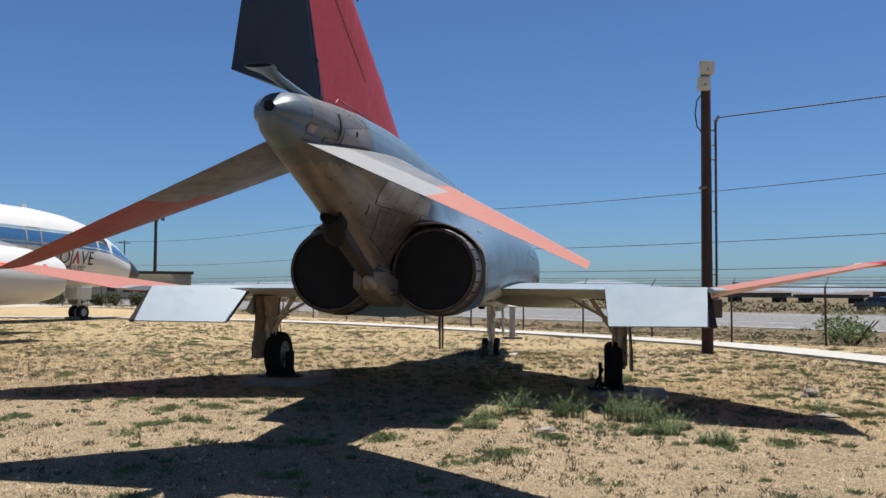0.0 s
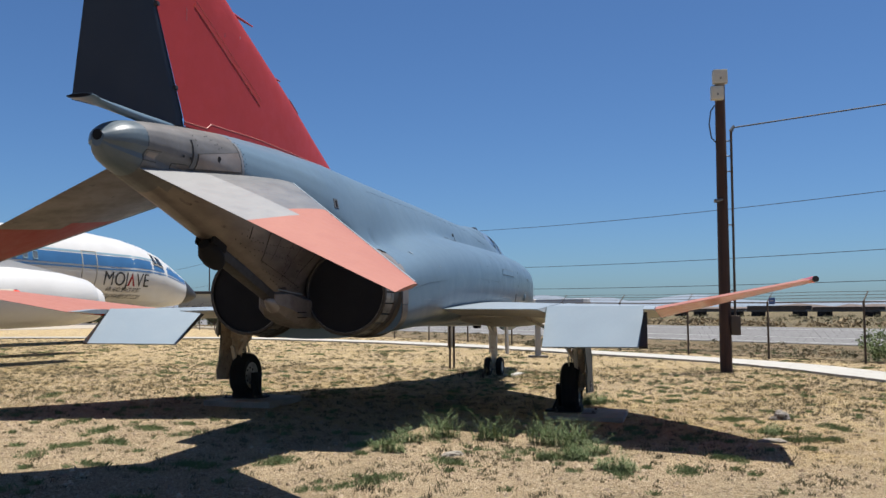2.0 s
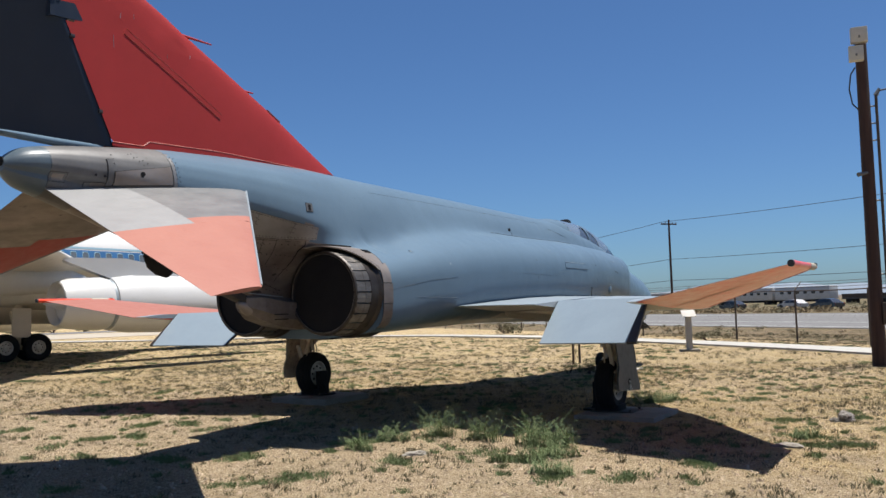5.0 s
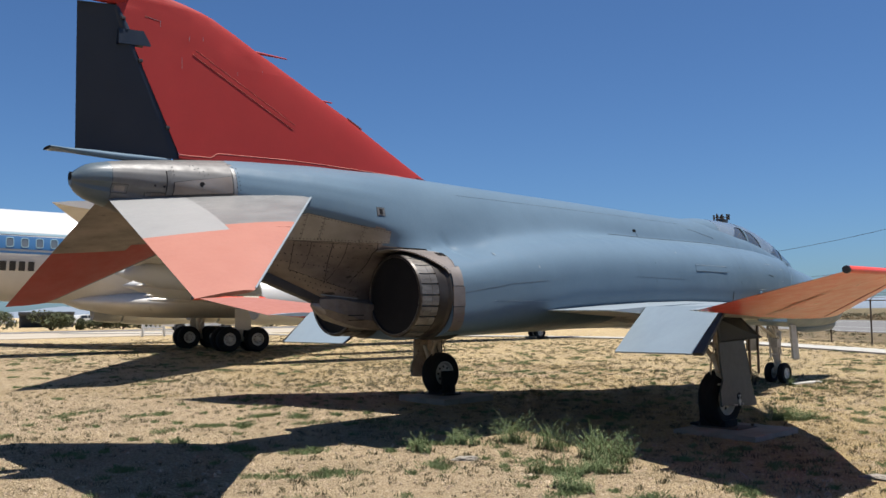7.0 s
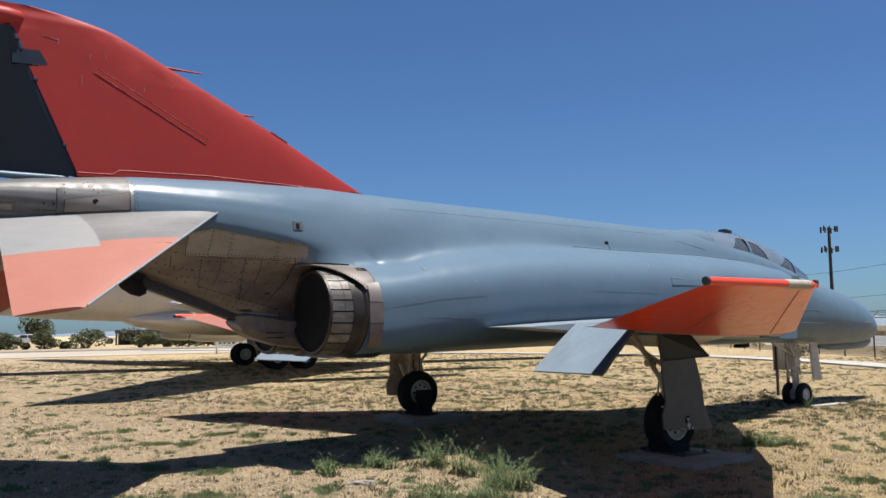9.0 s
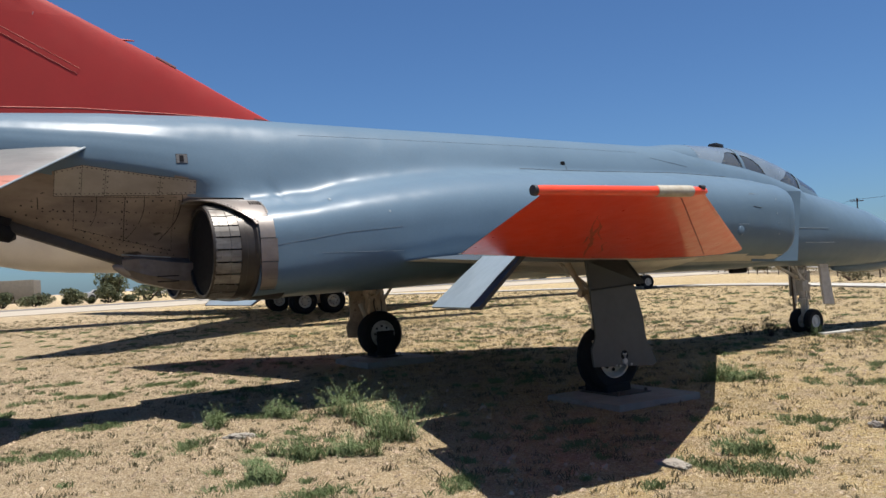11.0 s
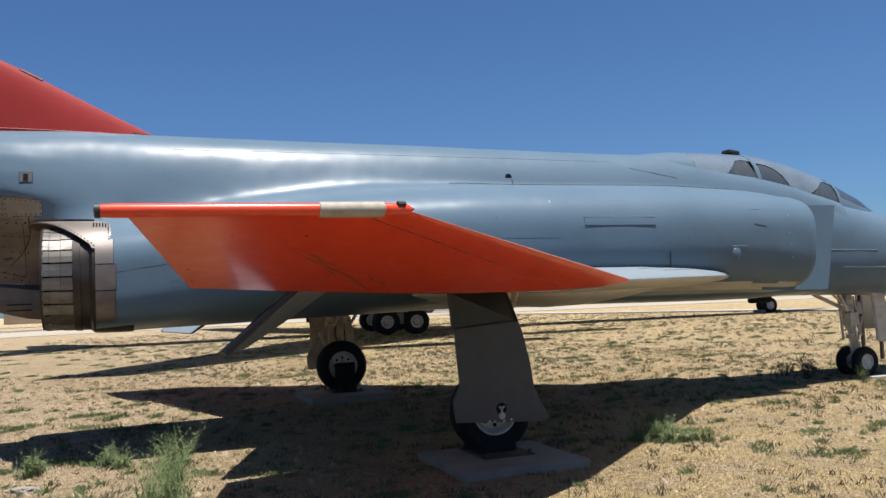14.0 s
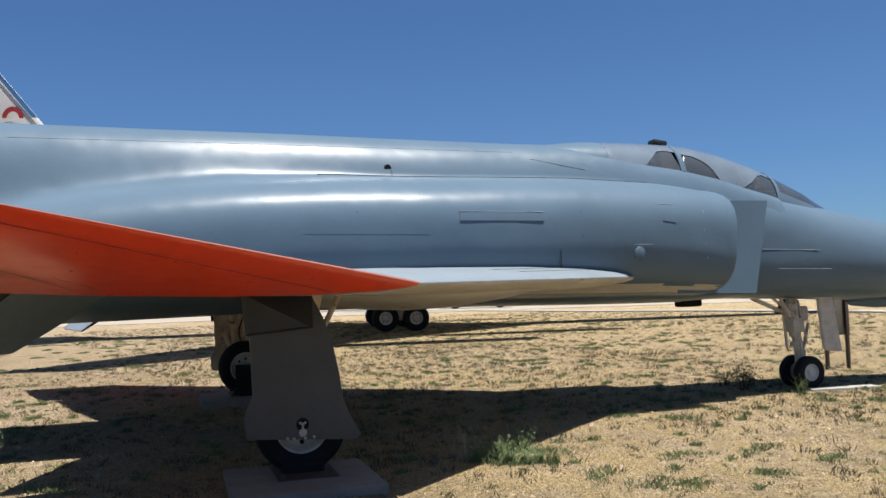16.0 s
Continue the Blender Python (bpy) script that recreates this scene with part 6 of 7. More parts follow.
link_mesh("blade_antenna", [(dx, 14.40 + y, 5.32 + z) for dx in (-0.03, 0.03) for y, z in ((-0.25, -0.3), (0.3, -0.3), (0.05, 0.45), (-0.2, 0.45))], [(0, 1, 2, 3), (7, 6, 5, 4), (0, 4, 5, 1), (1, 5, 6, 2), (2, 6, 7, 3), (3, 7, 4, 0)], WHITE, body, "white blade antenna", smooth=False)

# wings of the airliner
L_LE0, L_TE0, L_LE1, L_TE1 = (1.2, 6.6, 2.35), (1.2, -2.3, 2.30), (18.2, -7.6, 3.75), (18.2, -9.7, 3.75)
for sx in (1, -1):
    pts = [(sx * p[0], p[1], p[2]) for p in (L_LE0, L_TE0, L_LE1, L_TE1)]
    vv, ff = panel_wing(*pts, 1.0, 0.25, nu=14)
    if sx < 0:
        ff = [tuple(reversed(f)) for f in ff]
    lw = link_mesh("wing", vv, ff, [SILVER, SILVER], liner, "bare metal swept wing", 40)
    for x, y, z in ((6.4, -3.01, 2.51), (10.6, -4.27, 2.71)):
        part("shock_body", lathe([(-2.6, 0.0), (-2.2, 0.16), (-1.2, 0.42), (0.5, 0.55), (2.2, 0.4), (3.2, 0.0)], pose(sx * x, y, z), 20), WHITE, lw, "white pointed pod on the trailing edge")
    for x, y0, z in ((8.2, 2.6, 1.92), (12.2, -1.45, 1.92)):
        at = pose(sx * x, y0, z)
        nac = part("engine_nacelle", lathe([(0.0, 0.72), (0.02, 0.78), (0.6, 0.86), (2.4, 0.88), (4.0, 0.80), (4.9, 0.66), (5.05, 0.60), (5.0, 0.54), (4.6, 0.50), (4.5, 0.0)], at, 32), WHITE, lw, "white engine nacelle")
        part("engine_face", lathe([(4.55, 0.49), (4.56, 0.1), (4.8, 0.0)], at, 24), MATT_BLACK, nac, "dark engine intake")
        part("gap", lathe([(0.02, 0.74), (-0.14, 0.72), (-0.16, 0.2)], at, 28), GREY_L, nac, "grey step behind the nacelle")
        part("fan_cowl", lathe([(-0.10, 0.66), (-0.08, 0.74), (-0.3, 0.78), (-1.2, 0.72), (-1.5, 0.64), (-1.52, 0.60), (-1.3, 0.5), (-1.3, 0.2), (-1.9, 0.0)], at, 32), WHITE, nac, "white rear fan cowl")
        pv = [(0, 0.0, 0.75), (0, 4.4, 0.72), (0, 0.5, 1.35), (0, -1.6, 1.3)]
        v = [at @ Vector((dx, b, c)) for dx in (-0.16, 0.16) for _, b, c in pv]
        link_mesh("pylon", v, [(0, 1, 2, 3), (7, 6, 5, 4), (0, 4, 5, 1), (1, 5, 6, 2), (2, 6, 7, 3), (3, 7, 4, 0)], WHITE, lw, "white engine pylon", smooth=False)
    for k in range(5):
        part("flap_fairing", lathe([(-1.0, 0.0), (-0.8, 0.05), (0.0, 0.10), (0.7, 0.08), (0.95, 0.0)], pose(sx * (3.0 + 1.6 * k), -2.9 - 0.55 * k, 2.09 + 0.12 * k), 12), SILVER, lw)
    # main bogies
    lg = part("main_leg", tube((sx * 2.75, 0, 0.55), (sx * 2.9, 0.0, 2.2), 0.13, 0.16, 14), GEAR, liner, "pale main gear leg")
    part("bogie_beam", box((-0.08, -0.75, -0.09), (0.08, 0.75, 0.09), 0.03, pose(sx * 2.75, 0, 0.52)), GEAR, lg)
    part("side_brace", tube((sx * 2.8, 0, 1.0), (sx * 1.5, 0.2, 2.0), 0.07), GEAR, lg)
    part("leg_door", box((-0.02, -0.35, 0.9), (0.02, 0.35, 2.0), 0.01, Matrix.Translation((sx * 3.1, 0, 0))), SILVER, lg)
    for dy in (-0.6, 0.6):
        for dx in (-0.36, 0.36):
            wheel(liner, "main_wheel", (sx * 2.75 + dx, dy, 0.52), 0.52, 0.36, 0.26, "large worn black tyre")
    # tail plane
    pts = [(sx * p[0], p[1], p[2]) for p in ((0.6, -10.6, 4.35), (0.6, -14.4, 4.35), (5.0, -14.0, 4.66), (5.0, -15.7, 4.66))]
    vv, ff = panel_wing(*pts, 0.4, 0.12)
    link_mesh("tailplane", vv, ff if sx > 0 else [tuple(reversed(f)) for f in ff], SILVER, liner, "bare metal tailplane", 40)
fair = [[(w * math.sin(a), y, zc_ + h * math.cos(a)) for a in [2 * math.pi * k / 32 for k in range(32)]] for y, w, h, zc_ in ((-6.6, 0.3, 0.10, 2.12), (-5.8, 1.0, 0.32, 2.05), (-4.4, 1.5, 0.52, 2.02), (-2.5, 1.75, 0.62, 2.02), (4.5, 1.75, 0.62, 2.02), (6.5, 1.5, 0.48, 2.08), (8.0, 0.6, 0.18, 2.14))]
link_mesh("wing_box", *loft(fair), SILVER, liner, "bare metal belly fairing", 40)
nose_at = LINER @ Vector((0, 18.1, 0))
rise = ground_z(nose_at.x, nose_at.y) - nose_at.z
nlg = part("nose_leg", tube((0, 18.1, 0.4 + rise), (0, 18.1, 2.1), 0.08, 0.1, 14), GEAR, liner, "pale nose gear leg")
part("nose_gear_door", box((-0.4, 17.5, 1.35), (-0.36, 18.5, 1.95), 0.01, bm=box((0.36, 17.5, 1.35), (0.4, 18.5, 1.95), 0.01)), SILVER, nlg)
for dx in (-0.24, 0.24):
    wheel(liner, "nose_wheel", (dx, 18.1, 0.37 + rise), 0.37, 0.24, 0.19, "worn black nose tyre")
part("wheel_chock", box((-0.42, 17.62, rise), (0.42, 17.78, rise + 0.16), 0.03, bm=box((-0.42, 18.44, rise), (0.42, 18.60, rise + 0.16), 0.03)), CONC, nlg, "grey wheel chocks")
# fin of the airliner
frg = []
for z, le, te in ((5.2, -11.2, -18.6), (5.7, -12.0, -18.8), (7.0, -13.05, -19.2), (8.92, -14.6, -19.8), (10.57, -15.95, -20.3), (12.0, -17.1, -20.7)):
    t = 0.5 * (1 - 0.6 * (z - 5.2) / 7)
    frg.append([(t / 2 * h, le + (te - le) * w, z) for w, h in FINF] + [(-t / 2 * h, le + (te - le) * w, z) for w, h in FINF[-2:0:-1]])
lfin = link_mesh("fin", *loft(frg), WHITE, liner, "white swept tail fin", 40)
for z0, z1, y0, y1, m_ in ((9.25, 9.45, -17.2, -16.15, REDL), (8.95, 9.2, -17.2, -17.0, REDL)):
    link_mesh("fin_marking", [(0.23, y0, z0), (0.23, y1, z0), (0.23, y1, z1), (0.23, y0, z1)], [(0, 1, 2, 3)], m_, lfin, "red painted marking", smooth=False)
bm = bmesh.new()
prev = None
for i in range(13):
    a = math.pi * i / 12
    p = [bm.verts.new((0.235, -15.55 + r * math.cos(a), 8.9 + r * 1.15 * math.sin(a))) for r in (0.24, 0.42)]
    if prev:
        bm.faces.new((prev[0], prev[1], p[1], p[0]))
    prev = p
part("fin_marking", bm, REDL, lfin, "red painted marking")
link_mesh("fin_edge", [(0.12, -14.62, 8.95), (0.12, -17.05, 11.9), (0.12, -17.25, 11.9), (0.15, -14.85, 8.95)], [(0, 1, 2, 3)], BLUE, lfin, "dark line along the fin's leading edge", smooth=False)


# ---- pads and chocks under the jet ----
def on_ground(x, y, rz=0.0, dz=0.0):
    return pose(x, y, ground_z(x, y) + dz, 0, 0, rz)


for cx, cy, w, top in ((3.02, 0.02, 1.15, 0.035), (-2.55, 0.02, 1.2, 0.125)):
    p = jet_to_world(cx, cy)
    g = ground_z(p.x, p.y)
    pad = thing("concrete_pad", "square concrete pad half sunk in the soil", "slab", pose(p.x, p.y, g, 0, 0, -10), "pads under the jet")
    bm = box((-w / 2, -w / 2, -0.12), (w / 2, w / 2, top - g), 0.02)
    part("slab", bm, PADC, pad)
    rp = part("steel_plate", box((-0.42, -0.20, 0), (0.20, 0.28, 0.012), 0.004, Matrix.Translation((-0.05, 0, top - g))), RUSTY, pad, "rusty steel plate")
    for dx, dy in ((-0.38, -0.16), (0.16, -0.16), (0.16, 0.24), (-0.38, 0.24)):
        part("bolt", tube((dx - 0.05, dy, top - g + 0.01), (dx - 0.05, dy, top - g + 0.045), 0.018, None, 6), RUSTY, rp)
for wx, hz, sx in ((2.79, 0.405, 1), (-2.72, 0.50, -1)):
    inner = wx - sx * 0.17
    p = jet_to_world(inner, 0.05, hz - 0.37)
    st = thing("wheel_stand", "black steel stand holding the jet's main wheel", "stand", pose(p.x, p.y, p.z, 0, 0, -10), "stands at the main wheels")
    k = -sx
    part("plate", box((-0.025, -0.15, 0.0), (0.025, 0.15, 0.42), 0.01, Matrix.Translation((k * 0.03, 0, 0))), BLACK, st)
    part("gusset", box((-0.02, -0.02, 0), (0.02, 0.02, 0.36), 0.006, Matrix.Translation((k * 0.13, 0, 0)) @ Matrix.Rotation(radians(-k * 24), 4, "Y")), BLACK, st)
    part("gusset", box((0, -0.12, 0.0), (k * 0.22, 0.12, 0.03), 0.006), BLACK, st)
    part("cradle", box((-0.33, -0.17, 0.0), (0.05, 0.17, 0.10), 0.02) if k > 0 else box((-0.05, -0.17, 0.0), (0.33, 0.17, 0.10), 0.02), BLACK, st)
np_ = jet_to_world(0.45, 7.62)
plank = thing("flat_board", "pale weathered board lying by the nose wheels", "board", on_ground(np_.x, np_.y, -18))
part("plank", box((-0.11, -0.5, -0.02), (0.11, 0.5, 0.03), 0.008), WALKM, plank)

# ---- pole with boxes ----
px, py = jet_to_world(5.47, 10.2).xy
pole = thing("utility_pole", "dark creosoted wooden pole with cream boxes at its top", "pole", on_ground(px, py))
part("shaft", tube((0, 0, -0.3), (0.03, 0.02, 7.88), 0.155, 0.125, 16), WOOD, pole)
for x, z, w, h in ((-0.02, 7.46, 0.36, 0.36), (-0.10, 7.04, 0.31, 0.35)):
    b = part("box", box((-w / 2, -0.34, 0), (w / 2, -0.15, h), 0.015, Matrix.Translation((x, 0, z))), BOXW, pole, "cream metal box")
    part("latch", box((-0.02, -0.355, 0.1), (0.02, -0.335, 0.16), 0.004, Matrix.Translation((x, 0, z))), STEEL, b)
mast = part("conduit", tube((0.26, 0, 1.4), (0.28, 0, 6.30), 0.032), RUSTY, pole, "dark steel conduit")
part("weatherhead", tube((0.28, 0, 6.25), (0.36, 0, 6.40), 0.055, 0.03), STEEL, mast)
for z in (2.1, 3.8, 5.2, 5.6, 6.0):
    part("strap", tube((0.05, 0, z), (0.31, 0, z), 0.018, None, 6), STEEL, mast)
part("meter_box", box((0.12, -0.16, 0.95), (0.36, 0.02, 1.45), 0.02), RUSTY, pole, "grey meter box")
part("lamp_bracket", tube((0, -0.1, 4.45), (-0.22, -0.22, 4.40), 0.03, 0.05, 8), STEEL, pole)


def cable(name, pts, r, parent=None, material=WIRE):
    cu = bpy.data.curves.new(name, "CURVE")
    cu.dimensions, cu.bevel_depth, cu.bevel_resolution = "3D", r, 1
    sp = cu.splines.new("POLY")
    sp.points.add(len(pts) - 1)
    for q, p in zip(sp.points, pts):
        q.co = (*p, 1)
    ob = new(name, cu)
    cu.materials.append(material)
    bpy.context.view_layer.update()
    me = bpy.data.meshes.new_from_object(ob.evaluated_get(bpy.context.evaluated_depsgraph_get()))
    bpy.data.objects.remove(ob)
    o2 = new(name, me)
    o2.parent = parent
    return o2


def sag(a, b, drop, n=24):
    a, b = Vector(a), Vector(b)
    return [a.lerp(b, i / n) - Vector((0, 0, drop * 4 * (i / n) * (1 - i / n))) for i in range(n + 1)]


loop_pts = [(-0.12, 0, 6.95), (-0.22, 0, 6.8), (-0.27, 0, 6.45), (-0.22, 0, 6.1), (-0.10, 0, 5.95)]
cable("loop_cable", loop_pts, 0.018, pole)


def line_pole(n, s, h, arms=True):
    p = road_point(n, s, 0)
    ob = thing("power_pole", "wooden power pole with a crossarm beyond the road", "pole", pose(p.x, p.y, -0.3, 0, 0, 48), "roadside power poles")
    part("shaft", tube((0, 0, 0), (0, 0, h), 0.2, 0.14, 10), WOOD, ob)
    if arms:
        part("crossarm", box((-1.5, -0.08, h - 0.75), (1.5, 0.08, h - 0.55), 0.02), WOOD, ob)
        for dx in (-1.4, -0.7, 0.7, 1.4):
            part("insulator", tube((dx, 0, h - 0.55), (dx, 0, h - 0.3), 0.06), STEEL, ob)
    return ob


LP = 82.5
for s in (-185, -95, -5, 107.5, 210, 300):
    line_pole(LP, s, 14.2)
for h, dn, drop in ((13.9, -1.0, 1.3), (8.2, 0.0, 0.9), (5.0, 0.2, 0.6)):
    w = thing("overhead_wire", "thin dark overhead wire along the road", "wire", None, "overhead wires")
    stops = (-185, -95, -5, 107.5, 210, 300)
    for a, b in zip(stops, stops[1:]):
        cable("span", sag(road_point(LP + dn, a, h - 0.3), road_point(LP + dn, b, h - 0.3), drop), 0.035, w)
drop_w = thing("service_wire", "twisted service wire from the wooden pole", "wire")
top = Vector((px + 0.33, py, 6.3))
cable("span", sag(top, Vector((46, 21, 12.0)), 0.25), 0.02, drop_w)
rp_ = thing("power_pole", "wooden power pole with a crossarm", "pole", on_ground(46, 21), "roadside power poles")
part("shaft", tube((0, 0, -0.2), (0, 0, 12.3), 0.17, 0.13, 10), WOOD, rp_)

ap = Vector((-142.0, 427.0, 0))
mastt = thing("antenna_mast", "tall dark steel mast with two rings of antenna panels", "mast", pose(ap.x, ap.y, -0.3, 0, 0, 15))
part("shaft", tube((0, 0, 0), (0, 0, 48.6), 0.9, 0.65, 12), RUSTY, mastt)
for z in (47.6, 38.0):
    part("ring", tube((-3.6, 0, z), (3.6, 0, z), 0.18, None, 6, bm=tube((0, -3.6, z), (0, 3.6, z), 0.18, None, 6)), RUSTY, mastt)
    for k in range(9):
        a = 2 * math.pi * k / 9
        part("panel", box((-0.32, -0.2, -1.4), (0.32, 0.2, 1.4), 0.08, pose(3.7 * math.cos(a), 3.7 * math.sin(a), z + 0.3 * math.sin(k * 2.3))), RUSTY, mastt)

# ---- fence ----
fence = thing("chain_link_fence", "rusty steel fence posts with barbed-wire arms beside the footpath", "fence")
FN = 26.85
post_me = arm_me = None
for k in range(-6, 46):
    s = 12.2 + 3.2 * k
    p = road_point(FN, s, 0)
    g = ground_z(p.x, p.y)
    if post_me is None:
        o = part("post", tube((0, 0, -0.2), (0, 0, 1.85), 0.034, None, 8), RUSTY, fence)
        a = part("arm", tube((0, 0, 1.85), (0.22, 0.20, 2.16), 0.022, 0.014, 6), RUSTY, o)
        post_me, arm_me = o.data, a.data
    else:
        o, a = new("post", post_me), new("arm", arm_me)
        o.parent, a.parent = fence, o
    o.location = (p.x, p.y, g)
def fence_line(h, off, r, name):
    pts = []
    for k in range(-12, 92):
        p = road_point(FN, 12.2 + 1.6 * k, 0) + Vector((0.22, 0.20, 0)) * off
        pts.append((p.x, p.y, ground_z(p.x, p.y) + h + 0.01 * math.sin(k * 2.1)))
    cable(name, pts, r, fence, RUSTY)
fence_line(1.83, 0, 0.024, "rail")
fence_line(0.06, 0, 0.01, "tension_wire")
for h, off in ((1.95, 0.3), (2.05, 0.65), (2.15, 1.0)):
    fence_line(h, off, 0.008, "barbed_wire")
# woven wire: crossing strands
v, f = [], []
for k in range(-30, 460):
    for lean in (1, -1):
        a, b = road_point(FN, 0.3 * k, 0), road_point(FN, 0.3 * k + lean * 1.75, 0)
        a.z, b.z = ground_z(a.x, a.y) + 0.06, ground_z(b.x, b.y) + 1.8
        w = ALONG * 0.0022
        i = len(v)
        v += [a - w, a + w, b + w, b - w]
        f.append((i, i + 1, i + 2, i + 3))
tagged(link_mesh("woven_wire", v, f, STEEL, fence, "thin woven wire", smooth=False), kind="stuff")

# ---- signs, bench, truck ----
sp_ = road_point(FN - 0.05, 15.2, 0)
plate = thing("fence_sign", "small blue sign fixed to the fence", "sign", pose(sp_.x, sp_.y, 1.82, 0, 0, -48))
part("panel", box((-0.11, -0.012, -0.11), (0.11, 0.012, 0.11), 0.004), SIGNB, plate)
part("bar", box((-0.07, -0.016, -0.01), (0.07, -0.012, 0.02), 0.0), SIGNW, plate, "pale unreadable line of writing")
info = thing("info_board", "dark board on two thin steel posts beside the jet", "sign", on_ground(-0.02, 23.6, 80))
for dx in (-0.21, 0.21):
    part("post", box((-0.025, -0.025, -0.1), (0.025, 0.025, 1.3), 0.005, Matrix.Translation((dx, 0, 0))), RUSTY, info)
part("panel", box((-0.29, 0.02, 0.55), (0.29, 0.045, 1.28), 0.008), CONC, info, "grey-brown plain back of the board")
sg = thing("pedestal_sign", "faded white sign on a white post and concrete base", "sign", on_ground(2.35, 29.0, 20))
part("base", box((-0.28, -0.22, -0.05), (0.28, 0.22, 0.07), 0.02), CONC, sg, "low concrete base")
part("post", box((-0.09, -0.05, 0.05), (0.09, 0.05, 1.15), 0.01), SIGNW, sg)
part("panel", box((-0.22, -0.17, -0.012), (0.22, 0.17, 0.012), 0.006, pose(0.0, -0.05, 1.18, 38)), SIGNW, sg, "bleached sign panel")

bw = jet_to_world(-48.15, 15.1)
bench = thing("garden_bench", "white slatted garden bench beside the service road", "bench", pose(bw.x, bw.y, ground_z(bw.x, bw.y), 0, 0, 62))
for i in range(4):
    part("seat_slat", box((-0.75, -0.25 + 0.12 * i, 0.42), (0.75, -0.16 + 0.12 * i, 0.45), 0.005), WHITE, bench)
for z in (0.55, 0.88):
    part("back_rail", box((-0.78, 0.24, z), (0.78, 0.28, z + 0.10), 0.005), WHITE, bench)
for k in range(5):
    for s in (1, -1):
        part("back_lattice", box((-0.035, 0.25, -0.21), (0.035, 0.27, 0.21), 0.004, Matrix.Translation((-0.6 + 0.3 * k, 0, 0.74)) @ Matrix.Rotation(radians(38 * s), 4, "Y")), WHITE, bench)
for dx in (-0.7, 0.7):
    for dy in (-0.24, 0.26):
        part("leg", box((dx - 0.05, dy - 0.04, 0), (dx + 0.05, dy + 0.04, 0.92 if dy > 0 else 0.6), 0.006), WHITE, bench)
    part("armrest", box((dx - 0.04, -0.28, 0.6), (dx + 0.04, 0.28, 0.64), 0.006), WHITE, bench)


def vehicle(name, label, at, paint, pickup=True):
    t = thing(name, label, "truck" if pickup else "car", at)
    if pickup:
        low = [(-2.85, 0.50), (-2.87, 1.10), (-0.72, 1.12), (1.05, 1.14), (1.25, 1.16), (2.45, 1.08), (2.80, 0.98), (2.86, 0.55), (2.5, 0.45), (-2.6, 0.45)]
        cab = [(-0.72, 1.10), (-0.66, 1.74), (-0.50, 1.84), (0.45, 1.84), (0.62, 1.78), (1.28, 1.12)]
    else:
        low = [(-2.3, 0.45), (-2.35, 0.95), (-1.9, 1.02), (1.2, 1.02), (2.2, 0.9), (2.3, 0.6), (2.3, 0.45)]
        cab = [(-1.95, 1.0), (-1.4, 1.5), (-0.4, 1.6), (0.5, 1.55), (1.25, 1.0)]

    def slab(side, w0, w1, z0, z1):
        bm = bmesh.new()
        half = lambda z: w0 + (w1 - w0) * (z - z0) / (z1 - z0)
        bv = [[bm.verts.new((sx * half(z), y, z)) for y, z in side] for sx in (1, -1)]
        n = len(side)
        bm.faces.new(bv[0])
        bm.faces.new(bv[1][::-1])
        for i in range(n):
            bm.faces.new((bv[0][i], bv[1][i], bv[1][(i + 1) % n], bv[0][(i + 1) % n]))
        bmesh.ops.bevel(bm, geom=bm.edges[:], offset=0.035, segments=2, affect="EDGES")
        return bm
    body_ = part("body", slab(low, 0.94, 0.92, 0.45, 1.16), paint, t, "", 40)
    part("cab", slab(cab, 0.90, 0.70, 1.0, 1.84), paint, t, "", 40)
    if pickup:
        part("load_bed", box((-0.78, -2.75, 0.9), (0.78, -0.85, 1.125), 0.01), UDOOR, body_, "dark open load bed")
    z0, z1 = (1.20, 1.70) if pickup else (1.06, 1.46)
    for sx in (1, -1):
        for y0, y1, y2, y3 in (((-0.50, 0.05, 0.05, -0.46), (0.12, 0.98, 0.55, 0.12)) if pickup else ((-1.5, -0.3, -0.3, -1.15), (-0.22, 0.85, 0.45, -0.22))):
            wx = lambda z: 0.012 + (0.90 - 0.20 * (z - 1.0) / 0.84)
            q = [(sx * wx(z0), y0, z0), (sx * wx(z0), y1, z0), (sx * wx(z1), y2, z1), (sx * wx(z1), y3, z1)]
            q += [(x - sx * 0.04, y, z) for x, y, z in q]
            link_mesh("window", q, [(0, 1, 2, 3), (7, 6, 5, 4), (0, 4, 5, 1), (1, 5, 6, 2), (2, 6, 7, 3), (3, 7, 4, 0)], CARG, t, "dark side window", smooth=False)
        part("wheel_arch", lathe([(-0.02, 0.0), (-0.02, 0.43), (0.02, 0.43), (0.02, 0.0)], Matrix.Translation((sx * 0.925, -1.75 if pickup else -1.45, 0.42)) @ Matrix.Rotation(radians(-90 * sx), 4, "Z"), 24), UDOOR, body_)
        part("wheel_arch", lathe([(-0.02, 0.0), (-0.02, 0.43), (0.02, 0.43), (0.02, 0.0)], Matrix.Translation((sx * 0.925, 1.85 if pickup else 1.45, 0.42)) @ Matrix.Rotation(radians(-90 * sx), 4, "Z"), 24), UDOOR, body_)
        part("mirror", box((sx * 0.98 - 0.08, 0.82, 1.15), (sx * 0.98 + 0.08, 0.95, 1.32), 0.03), paint, t)
    for y in ((-1.75, 1.85) if pickup else (-1.45, 1.45)):
        for sx in (1, -1):
            wheel(t, "road_wheel", (sx * 0.84, y, 0.37), 0.37, 0.24, 0.22, "black road tyre")
    y_f, y_b = low[-3 if not pickup else 7][0], low[0][0]
